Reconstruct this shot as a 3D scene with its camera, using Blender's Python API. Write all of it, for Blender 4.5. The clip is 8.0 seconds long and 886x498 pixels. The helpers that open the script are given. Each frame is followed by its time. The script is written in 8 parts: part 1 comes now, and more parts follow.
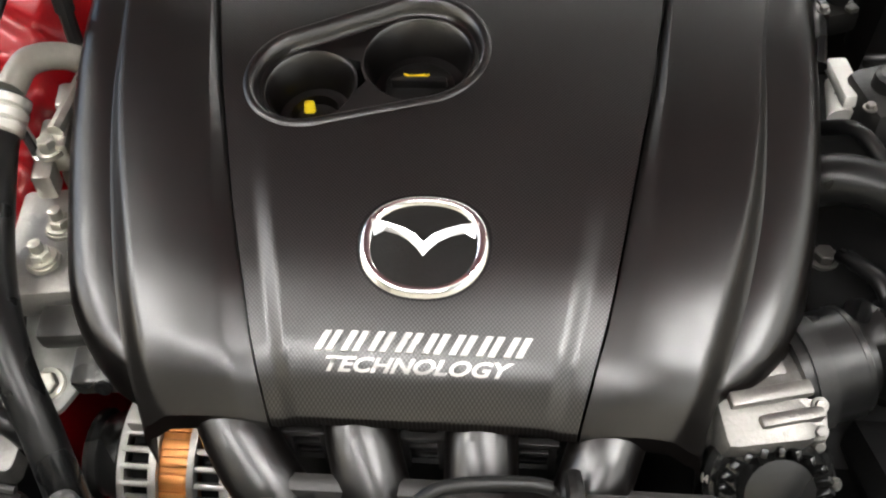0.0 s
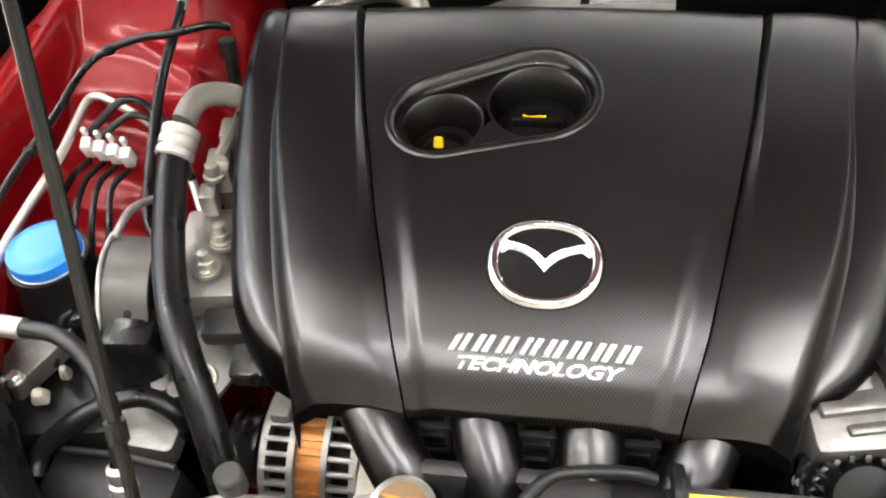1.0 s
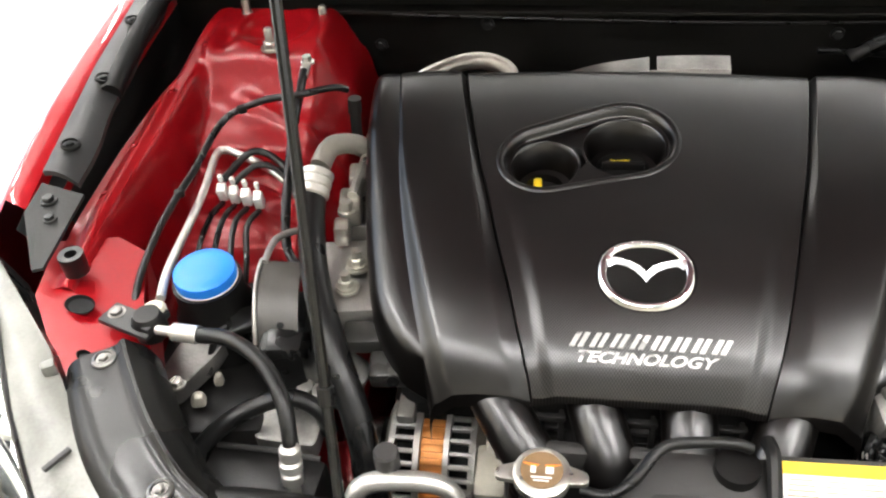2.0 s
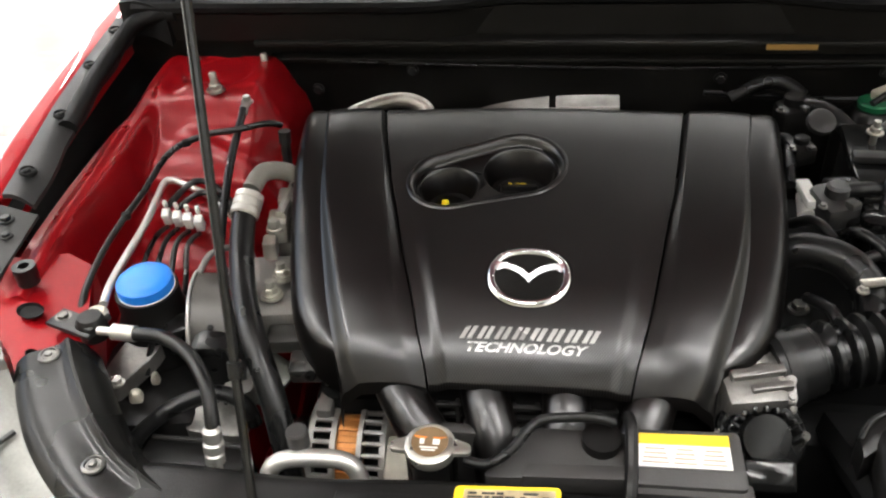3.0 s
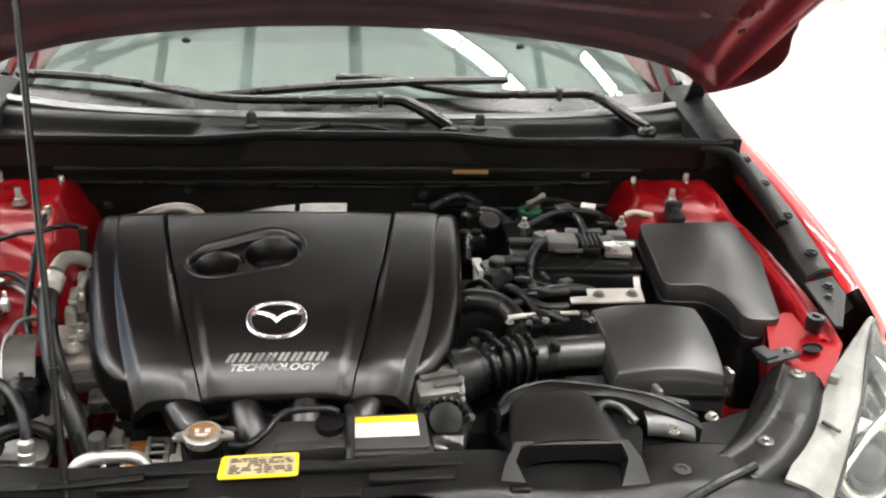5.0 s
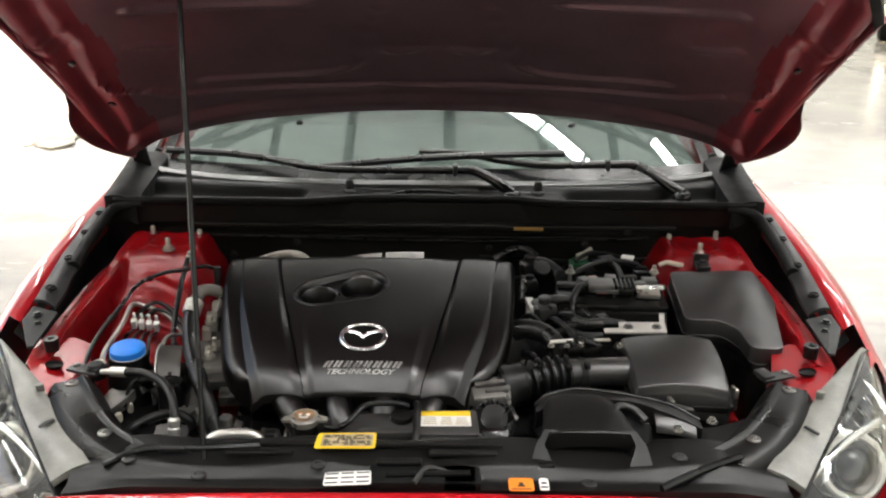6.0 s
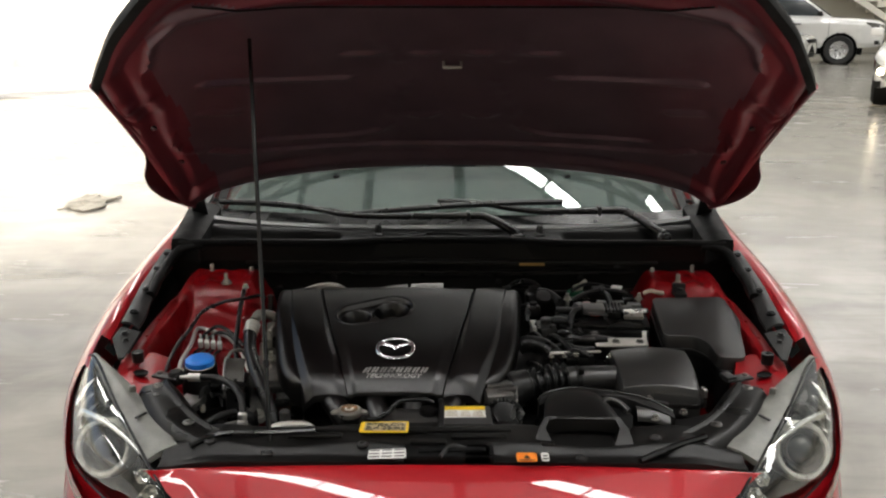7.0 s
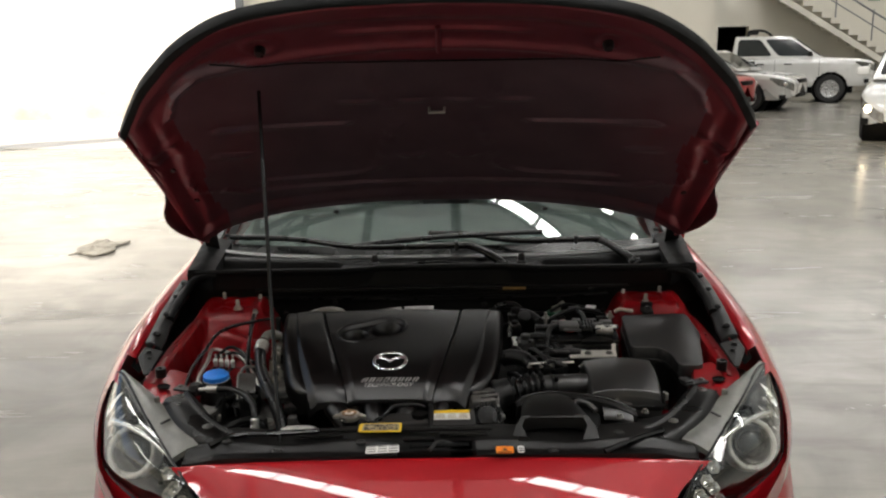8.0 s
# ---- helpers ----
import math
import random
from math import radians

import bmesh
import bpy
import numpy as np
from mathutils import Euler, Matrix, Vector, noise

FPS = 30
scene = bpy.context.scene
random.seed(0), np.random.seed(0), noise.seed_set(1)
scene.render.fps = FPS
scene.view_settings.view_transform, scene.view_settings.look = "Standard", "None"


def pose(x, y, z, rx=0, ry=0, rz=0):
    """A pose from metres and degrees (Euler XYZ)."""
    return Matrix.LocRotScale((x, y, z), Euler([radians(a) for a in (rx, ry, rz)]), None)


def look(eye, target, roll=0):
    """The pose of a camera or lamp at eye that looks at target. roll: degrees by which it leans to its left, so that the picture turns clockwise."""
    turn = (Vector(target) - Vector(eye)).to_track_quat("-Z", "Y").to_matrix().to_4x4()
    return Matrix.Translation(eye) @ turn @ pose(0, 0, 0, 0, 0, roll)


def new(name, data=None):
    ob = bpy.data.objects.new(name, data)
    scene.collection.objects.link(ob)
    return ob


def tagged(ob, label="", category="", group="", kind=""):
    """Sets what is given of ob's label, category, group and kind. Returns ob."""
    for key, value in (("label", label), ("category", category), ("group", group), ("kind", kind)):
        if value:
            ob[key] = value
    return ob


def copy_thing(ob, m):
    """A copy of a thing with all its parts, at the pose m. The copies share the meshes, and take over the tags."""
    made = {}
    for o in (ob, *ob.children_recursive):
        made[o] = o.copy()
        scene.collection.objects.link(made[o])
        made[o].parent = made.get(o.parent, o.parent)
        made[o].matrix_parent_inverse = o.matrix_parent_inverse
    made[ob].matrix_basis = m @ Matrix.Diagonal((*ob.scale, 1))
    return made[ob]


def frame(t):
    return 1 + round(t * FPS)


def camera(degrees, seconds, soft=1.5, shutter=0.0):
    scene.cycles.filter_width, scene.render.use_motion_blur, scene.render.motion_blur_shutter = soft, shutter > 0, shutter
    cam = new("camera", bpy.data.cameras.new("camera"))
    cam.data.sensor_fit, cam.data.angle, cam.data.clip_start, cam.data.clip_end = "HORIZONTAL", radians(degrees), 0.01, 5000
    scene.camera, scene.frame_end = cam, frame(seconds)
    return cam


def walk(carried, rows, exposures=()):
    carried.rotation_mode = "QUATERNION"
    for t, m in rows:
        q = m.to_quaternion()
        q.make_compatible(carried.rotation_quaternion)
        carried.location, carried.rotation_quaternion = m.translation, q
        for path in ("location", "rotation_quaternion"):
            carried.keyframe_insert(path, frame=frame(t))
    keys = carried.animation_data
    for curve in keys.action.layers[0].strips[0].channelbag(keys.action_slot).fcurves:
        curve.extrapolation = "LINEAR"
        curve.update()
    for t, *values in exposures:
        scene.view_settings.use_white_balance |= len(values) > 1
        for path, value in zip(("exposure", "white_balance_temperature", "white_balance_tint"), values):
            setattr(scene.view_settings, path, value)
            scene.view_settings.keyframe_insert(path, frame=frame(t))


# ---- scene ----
cam = camera(53.5, 8.0, 2.2)
METRES, EYE, TILT, LEAN, TURN = 2.4, 1.5, -48.0, 0.0, 0.0
PATH = [
    (0, (-0.061, 0.154, 1.3), (-0.219, 1.461, -0.205), -3.2),
    (0.5, (-0.052, 0.128, 1.324), (-0.318, 1.445, -0.158), -5.2),
    (1, (-0.091, 0.081, 1.346), (-0.403, 1.451, -0.078), -5.7),
    (1.5, (-0.155, 0.003, 1.371), (-0.47, 1.448, 0.025), -5.3),
    (1.7, (-0.177, -0.026, 1.383), (-0.482, 1.446, 0.064), -4.9),
    (2.8, (-0.132, -0.143, 1.418), (-0.423, 1.432, 0.22), -4.5),
    (3, (-0.088, -0.168, 1.419), (-0.35, 1.43, 0.246), -3.7),
    (3.5, (0.01, -0.243, 1.433), (-0.144, 1.406, 0.313), -1.3),
    (4, (0.05, -0.313, 1.452), (0.079, 1.401, 0.421), 1.3),
    (4.2, (0.044, -0.349, 1.461), (0.159, 1.385, 0.471), 2.5),
    (5.3, (-0.04, -0.61, 1.504), (0.191, 1.208, 0.703), 2.5),
    (5.5, (-0.034, -0.665, 1.523), (0.131, 1.172, 0.75), 2.0),
    (6, (0.016, -0.851, 1.543), (0.019, 1.029, 0.862), 0.6),
    (6.5, (0.027, -1.011, 1.571), (-0.008, 0.896, 0.971), 0.3),
    (7, (-0.004, -1.183, 1.578), (-0.02, 0.743, 1.037), -0.0),
    (7.5, (-0.015, -1.324, 1.588), (-0.02, 0.612, 1.087), -0.4),
    (8, (0.032, -1.421, 1.595), (0.011, 0.528, 1.15), -1.0),
]
walk(cam, [(t, look(eye, target, roll)) for t, eye, target, roll in PATH],
     [(0.0, 2.46), (1.0, 2.56), (1.7, 2.52), (2.8, 1.97), (3.0, 1.97), (3.5, 2.6), (4.0, 2.75), (4.3, 2.6), (5.5, 1.68), (6.0, 1.32), (6.5, 0.8), (7.0, 0.45), (8.0, 0.2)])

# ---- world, sun and large lights ----
world = bpy.data.worlds.new("sky_world")
scene.world = world
world.use_nodes = True
wn = world.node_tree
sky = wn.nodes.new("ShaderNodeTexSky")
sky.sky_type, sky.sun_disc, sky.dust_density, sky.ozone_density = "NISHITA", False, 4.0, 0.45
sky.sun_elevation, sky.sun_rotation = radians(36), radians(233)
wn.links.new(sky.outputs[0], wn.nodes["Background"].inputs[0])
wn.nodes["Background"].inputs[1].default_value = 0.15
sun = new("sun", bpy.data.lights.new("sun", "SUN"))
sun.data.energy, sun.data.angle, sun.data.color = 5.0, radians(4.0), (1.0, 0.95, 0.88)
sun.matrix_world = look((-46, -22, 36), (-6, 8, 0))


# ---- materials ----
def grain_fade(n, ln, b, near, far):
    """Gloss of a finely grained moulding: strong face on, weak at a shallow angle."""
    lw = n.new("ShaderNodeLayerWeight")
    lw.inputs["Blend"].default_value = 0.5
    fr = n.new("ShaderNodeMapRange")
    fr.inputs["From Min"].default_value, fr.inputs["From Max"].default_value = 0.08, 0.55
    fr.inputs["To Min"].default_value, fr.inputs["To Max"].default_value = near, far
    ln.new(lw.outputs["Facing"], fr.inputs["Value"])
    ln.new(fr.outputs[0], b.inputs["Specular IOR Level"])
    return fr


def mat(name, base, rough=0.5, metal=0.0, var=0.15, scale=6.0, bump=0.0, bscale=250.0, coat=0.0, spec=0.5, rvar=0.08, wear=0.0, fade=None):
    """A painted, moulded or cast surface: two scales of colour change, uneven gloss, fine relief."""
    m = bpy.data.materials.new(name)
    m.use_nodes = True
    nt = m.node_tree
    n, ln = nt.nodes, nt.links
    b = n["Principled BSDF"]
    tc = n.new("ShaderNodeTexCoord")
    big = n.new("ShaderNodeTexNoise")
    big.inputs["Scale"].default_value, big.inputs["Detail"].default_value = scale, 2
    ln.new(tc.outputs["Object"], big.inputs["Vector"])
    fine = n.new("ShaderNodeTexNoise")
    fine.inputs["Scale"].default_value, fine.inputs["Detail"].default_value = bscale, 3
    ln.new(tc.outputs["Object"], fine.inputs["Vector"])
    add = n.new("ShaderNodeMath")
    add.operation = "MULTIPLY_ADD"
    add.inputs[1].default_value = 0.3
    ln.new(fine.outputs["Fac"], add.inputs[0])
    ln.new(big.outputs["Fac"], add.inputs[2])
    ramp = n.new("ShaderNodeMapRange")
    ramp.inputs["From Min"].default_value, ramp.inputs["From Max"].default_value = 0.4, 0.9
    ln.new(add.outputs[0], ramp.inputs["Value"])
    mix = n.new("ShaderNodeMix")
    mix.data_type = "RGBA"
    mix.inputs[6].default_value = (*[c * (1 - var) for c in base], 1)
    mix.inputs[7].default_value = (*[min(1, c * (1 + var) + wear) for c in base], 1)
    ln.new(ramp.outputs[0], mix.inputs[0])
    ln.new(mix.outputs[2], b.inputs["Base Color"])
    rr = n.new("ShaderNodeMapRange")
    rr.inputs["To Min"].default_value, rr.inputs["To Max"].default_value = max(0.02, rough - rvar), min(1, rough + rvar)
    rr.inputs["From Min"].default_value, rr.inputs["From Max"].default_value = 0.35, 0.65
    ln.new(big.outputs["Fac"], rr.inputs["Value"])
    ln.new(rr.outputs[0], b.inputs["Roughness"])
    b.inputs["Metallic"].default_value = metal
    b.inputs["Specular IOR Level"].default_value = spec
    if fade is not None:
        grain_fade(n, ln, b, spec, fade)
    b.inputs["Coat Weight"].default_value = coat
    b.inputs["Coat Roughness"].default_value = 0.06
    if bump:
        bp = n.new("ShaderNodeBump")
        bp.inputs["Strength"].default_value, bp.inputs["Distance"].default_value = bump, 0.001
        ln.new(fine.outputs["Fac"], bp.inputs["Height"])
        ln.new(bp.outputs[0], b.inputs["Normal"])
    return m


def weave_mat(name, base, rough, pitch):
    """Moulded plastic with a fine diamond grain."""
    m = mat(name, base, rough, 0, 0.12, 9, 0, rvar=0.02)
    nt = m.node_tree
    n, ln = nt.nodes, nt.links
    tc = n.new("ShaderNodeTexCoord")
    mp = n.new("ShaderNodeMapping")
    mp.inputs["Rotation"].default_value = (0, 0, radians(45))
    mp.inputs["Scale"].default_value = (1 / pitch, 1 / pitch, 0.001)
    ln.new(tc.outputs["Object"], mp.inputs["Vector"])
    vor = n.new("ShaderNodeTexVoronoi")
    vor.voronoi_dimensions = "2D"
    vor.inputs["Scale"].default_value, vor.inputs["Randomness"].default_value = 1.0, 0.0
    ln.new(mp.outputs[0], vor.inputs["Vector"])
    gl = n.new("ShaderNodeMapRange")
    gl.inputs["From Min"].default_value, gl.inputs["From Max"].default_value = 0.2, 0.6
    gl.inputs["To Min"].default_value, gl.inputs["To Max"].default_value = 1.25, 0.60
    ln.new(vor.outputs["Distance"], gl.inputs["Value"])
    fr = grain_fade(n, ln, n["Principled BSDF"], 1.0, 0.16)
    both = n.new("ShaderNodeMath")
    both.operation = "MULTIPLY"
    ln.new(gl.outputs[0], both.inputs[0])
    ln.new(fr.outputs[0], both.inputs[1])
    ln.new(both.outputs[0], n["Principled BSDF"].inputs["Specular IOR Level"])
    knob = n.new("ShaderNodeBump")
    knob.invert = True
    knob.inputs["Strength"].default_value, knob.inputs["Distance"].default_value = 0.22, 0.0004
    ln.new(vor.outputs["Distance"], knob.inputs["Height"])
    ln.new(knob.outputs[0], n["Principled BSDF"].inputs["Normal"])
    return m


def glow_mat(name, colour, strength):
    m = bpy.data.materials.new(name)
    m.use_nodes = True
    b = m.node_tree.nodes["Principled BSDF"]
    b.inputs["Base Color"].default_value = (*colour, 1)
    b.inputs["Emission Color"].default_value = (*colour, 1)
    b.inputs["Emission Strength"].default_value = strength
    return m


def glass_mat(name, colour, rough=0.02, ior=1.45):
    m = bpy.data.materials.new(name)
    m.use_nodes = True
    b = m.node_tree.nodes["Principled BSDF"]
    b.inputs["Base Color"].default_value = (*colour, 1)
    b.inputs["Transmission Weight"].default_value = 1
    b.inputs["Roughness"].default_value, b.inputs["IOR"].default_value = rough, ior
    return m


def sheet_mat(name, base, through_):
    """Weathered translucent roof sheet that lets daylight through."""
    m = bpy.data.materials.new(name)
    m.use_nodes = True
    nt = m.node_tree
    n, ln = nt.nodes, nt.links
    n.remove(n["Principled BSDF"])
    tc = n.new("ShaderNodeTexCoord")
    dirt = n.new("ShaderNodeTexNoise")
    dirt.inputs["Scale"].default_value, dirt.inputs["Detail"].default_value = 0.7, 5
    ln.new(tc.outputs["Object"], dirt.inputs["Vector"])
    tint = n.new("ShaderNodeMix")
    tint.data_type = "RGBA"
    tint.inputs[6].default_value = (*[c * 0.85 for c in through_], 1)
    tint.inputs[7].default_value = (*[min(1, c * 1.15) for c in through_], 1)
    ln.new(dirt.outputs["Fac"], tint.inputs[0])
    d, t, mx = n.new("ShaderNodeBsdfDiffuse"), n.new("ShaderNodeBsdfTranslucent"), n.new("ShaderNodeMixShader")
    d.inputs[0].default_value = (*base, 1)
    ln.new(tint.outputs[2], t.inputs[0])
    ln.new(d.outputs[0], mx.inputs[1])
    ln.new(t.outputs[0], mx.inputs[2])
    mx.inputs[0].default_value = 0.45
    ln.new(mx.outputs[0], n["Material Output"].inputs[0])
    return m


def floor_mat():
    """Power-floated concrete: clouds, stains, hairline joints and a worn polish."""
    m = bpy.data.materials.new("polished_concrete")
    m.use_nodes = True
    nt = m.node_tree
    n, ln = nt.nodes, nt.links
    b = n["Principled BSDF"]
    tc = n.new("ShaderNodeTexCoord")

    def noise_node(scale, detail, dist=0.0):
        t = n.new("ShaderNodeTexNoise")
        t.inputs["Scale"].default_value, t.inputs["Detail"].default_value = scale, detail
        t.inputs["Distortion"].default_value = dist
        ln.new(tc.outputs["Object"], t.inputs["Vector"])
        return t

    cloud, mid, grit = noise_node(0.55, 10, 0.7), noise_node(1.7, 10, 1.2), noise_node(60, 4)
    ramp = n.new("ShaderNodeValToRGB")
    ramp.color_ramp.elements[0].position, ramp.color_ramp.elements[1].position = 0.38, 0.62
    ramp.color_ramp.elements[0].color = (0.235, 0.222, 0.194, 1)
    ramp.color_ramp.elements[1].color = (0.325, 0.308, 0.268, 1)
    ln.new(cloud.outputs["Fac"], ramp.inputs[0])
    r2 = n.new("ShaderNodeValToRGB")
    r2.color_ramp.elements[0].position, r2.color_ramp.elements[1].position = 0.36, 0.6
    r2.color_ramp.elements[0].color = (0.62, 0.62, 0.62, 1)
    r2.color_ramp.elements[1].color = (1, 1, 1, 1)
    ln.new(mid.outputs["Fac"], r2.inputs[0])
    mul = n.new("ShaderNodeMix")
    mul.data_type, mul.blend_type = "RGBA", "MULTIPLY"
    mul.inputs[0].default_value = 0.6
    ln.new(ramp.outputs[0], mul.inputs[6])
    ln.new(r2.outputs[0], mul.inputs[7])
    # trowel sweeps and dragged dirt, drawn out in one direction
    mp = n.new("ShaderNodeMapping")
    mp.inputs["Rotation"].default_value = (0, 0, radians(-14))
    mp.inputs["Scale"].default_value = (0.55, 2.6, 1)
    ln.new(tc.outputs["Object"], mp.inputs["Vector"])
    sweep = n.new("ShaderNodeTexNoise")
    sweep.inputs["Scale"].default_value, sweep.inputs["Detail"].default_value = 1.5, 12
    sweep.inputs["Roughness"].default_value, sweep.inputs["Distortion"].default_value = 0.62, 0.8
    ln.new(mp.outputs[0], sweep.inputs["Vector"])
    r3 = n.new("ShaderNodeValToRGB")
    r3.color_ramp.elements[0].position, r3.color_ramp.elements[1].position = 0.40, 0.55
    r3.color_ramp.elements[0].color = (0.70, 0.695, 0.685, 1)
    r3.color_ramp.elements[1].color = (1.16, 1.16, 1.16, 1)
    ln.new(sweep.outputs["Fac"], r3.inputs[0])
    mul2 = n.new("ShaderNodeMix")
    mul2.data_type, mul2.blend_type = "RGBA", "MULTIPLY"
    mul2.inputs[0].default_value = 0.42
    ln.new(mul.outputs[2], mul2.inputs[6])
    ln.new(r3.outputs[0], mul2.inputs[7])
    ln.new(mul2.outputs[2], b.inputs["Base Color"])
    rr = n.new("ShaderNodeMapRange")
    rr.inputs["From Min"].default_value, rr.inputs["From Max"].default_value = 0.35, 0.65
    rr.inputs["To Min"].default_value, rr.inputs["To Max"].default_value = 0.28, 0.18
    ln.new(sweep.outputs["Fac"], rr.inputs["Value"])
    ln.new(rr.outputs[0], b.inputs["Roughness"])
    polish = n.new("ShaderNodeMapRange")
    polish.inputs["From Min"].default_value, polish.inputs["From Max"].default_value = 0.40, 0.54
    polish.inputs["To Min"].default_value, polish.inputs["To Max"].default_value = 0.44, 0.66
    ln.new(sweep.outputs["Fac"], polish.inputs["Value"])
    ln.new(polish.outputs[0], b.inputs["Specular IOR Level"])
    bp = n.new("ShaderNodeBump")
    bp.inputs["Strength"].default_value, bp.inputs["Distance"].default_value = 0.08, 0.003
    ln.new(grit.outputs["Fac"], bp.inputs["Height"])
    ln.new(bp.outputs[0], b.inputs["Normal"])
    return m


SCUTTLE = mat("weathered_black_plastic", (0.007, 0.007, 0.0067), 0.42, 0, 0.25, 12, 0.15, 400, spec=0.16)
BAND = mat("grey_moulding_strip", (0.060, 0.060, 0.058), 0.38, 0, 0.15, 12, 0.05, 400, spec=0.5)
RED = mat("red_metallic_paint", (0.35, 0.006, 0.011), 0.34, 0.1, 0.10, 5, 0.0, 900, coat=1.0, rvar=0.04, spec=0.15)
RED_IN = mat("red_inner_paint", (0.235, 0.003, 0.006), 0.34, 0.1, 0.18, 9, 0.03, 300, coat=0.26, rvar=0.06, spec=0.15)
RED.node_tree.nodes["Principled BSDF"].inputs["Coat Roughness"].default_value = 0.03
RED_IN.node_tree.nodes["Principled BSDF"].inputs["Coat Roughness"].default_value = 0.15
# one bonnet paint in two tones: shaded inner field, better lit border
HOOD_SHADE = mat("red_hood_paint_shaded", (0.165, 0.098, 0.116), 0.34, 0.6, 0.16, 9, 0.02, 300, coat=0.15, rvar=0.04, spec=0.3)
HOOD_EDGE = mat("red_hood_paint_lit_border", (0.19, 0.038, 0.050), 0.34, 0.5, 0.14, 9, 0.02, 300, coat=0.2, rvar=0.05, spec=0.3)
COVER = mat("satin_black_moulding", (0.0030, 0.0025, 0.0023), 0.31, 0, 0.15, 7, 0.04, 1400, rvar=0.02, spec=0.85, fade=0.16)
GRAIN = weave_mat("grained_black_moulding", (0.0030, 0.0025, 0.0023), 0.33, 0.0019)
LID = mat("satin_black_lid", (0.024, 0.0232, 0.0222), 0.33, 0, 0.06, 10, 0.0, 600, spec=1.0, rvar=0.01, fade=0.35)
SEAL = mat("dull_black_seal", (0.006, 0.006, 0.006), 0.6, 0, 0.3, 25, 0.1, 400, spec=0.15)
BLACK = mat("black_plastic", (0.006, 0.0057, 0.0055), 0.40, 0, 0.25, 14, 0.2, 500, spec=0.4, fade=0.12)
BLACK_G = mat("glossy_black_plastic", (0.006, 0.006, 0.0058), 0.22, 0, 0.25, 12, 0.05, 500, spec=0.5, fade=0.22)
ARM = mat("sheeny_black_plastic", (0.008, 0.0078, 0.0074), 0.28, 0, 0.25, 14, 0.08, 500, spec=0.38, fade=0.10)
DULL = mat("dull_black_plastic", (0.013, 0.0125, 0.012), 0.5, 0, 0.3, 18, 0.3, 420, wear=0.006, spec=0.5)
RUBBER = mat("black_rubber", (0.006, 0.006, 0.006), 0.32, 0, 0.3, 25, 0.06, 400, spec=0.36)
# near-black, little gloss: shade deep in the bay and in recesses is in the colour
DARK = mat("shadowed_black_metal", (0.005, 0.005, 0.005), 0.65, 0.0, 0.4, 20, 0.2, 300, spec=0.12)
FIREWALL = mat("brown_black_bulkhead_paint", (0.009, 0.0084, 0.0076), 0.5, 0.0, 0.3, 12, 0.15, 300, spec=0.24)
GREY_P = mat("grey_plastic", (0.026, 0.0245, 0.0235), 0.5, 0, 0.15, 14, 0.15, 500)
DUSTY = mat("dusty_grey_plastic", (0.155, 0.155, 0.138), 0.36, 0, 0.3, 20, 0.2, 300, wear=0.01)
GUTTER = mat("dark_coated_steel", (0.018, 0.018, 0.018), 0.45, 0.0, 0.3, 16, 0.12, 300, spec=0.3)
ALLOY = mat("cast_aluminium", (0.40, 0.385, 0.36), 0.45, 0.8, 0.2, 30, 0.35, 350)
CAST = mat("dull_cast_aluminium", (0.19, 0.183, 0.172), 0.4, 0.75, 0.35, 30, 0.35, 350)
STEEL = mat("zinc_plated_steel", (0.50, 0.485, 0.44), 0.32, 0.9, 0.2, 30, 0.1, 300)
PIPE = mat("bare_aluminium_pipe", (0.56, 0.545, 0.51), 0.42, 0.85, 0.12, 20, 0.1, 300)
BRASS = mat("yellow_zinc_bolt", (0.46, 0.445, 0.39), 0.38, 0.8, 0.2, 40, 0.1, 300)
SATIN = mat("satin_chrome", (0.86, 0.86, 0.86), 0.24, 1.0, 0.03, 10, 0, 300, rvar=0.03)
CHROME = mat("chrome_plating", (0.86, 0.86, 0.86), 0.07, 1.0, 0.03, 10, 0, 300, rvar=0.03)
SILVER_TXT = mat("silver_lettering", (0.46, 0.455, 0.44), 0.3, 0.55, 0.05, 20, 0, 300)
COPPER = mat("enamelled_copper", (0.50, 0.20, 0.055), 0.4, 0.6, 0.2, 60, 0.0, 500)
BLUE = mat("blue_plastic", (0.015, 0.20, 0.72), 0.38, 0, 0.08, 20, 0.05, 500)
YELLOW = mat("yellow_plastic", (0.85, 0.62, 0.02), 0.42, 0, 0.08, 20, 0.05, 500)
YEL_LAB = mat("yellow_label_print", (0.80, 0.52, 0.02), 0.4, 0, 0.06, 20, 0, 500)
ORANGE = mat("orange_label_print", (0.80, 0.22, 0.02), 0.4, 0, 0.06, 20, 0, 500)
WHITE_P = mat("white_plastic", (0.72, 0.71, 0.67), 0.45, 0, 0.1, 20, 0.1, 500)
WHITE_LAB = mat("white_label_print", (0.78, 0.77, 0.74), 0.45, 0, 0.05, 20, 0, 500)
CREAM = mat("cream_label_print", (0.40, 0.32, 0.20), 0.5, 0, 0.35, 60, 0, 500)
INK = mat("black_ink", (0.02, 0.02, 0.02), 0.5, 0, 0.1, 20)
GREEN = mat("green_plastic", (0.012, 0.13, 0.055), 0.4, 0, 0.1, 20, 0.05)
TYRE = mat("tyre_rubber", (0.022, 0.022, 0.022), 0.75, 0, 0.3, 20, 0.3, 200)
RIM = mat("silver_wheel_paint", (0.55, 0.55, 0.55), 0.3, 0.8, 0.1, 20)
FOIL = mat("heat_shield_foil", (0.30, 0.285, 0.265), 0.38, 0.9, 0.15, 30, 0.6, 160)
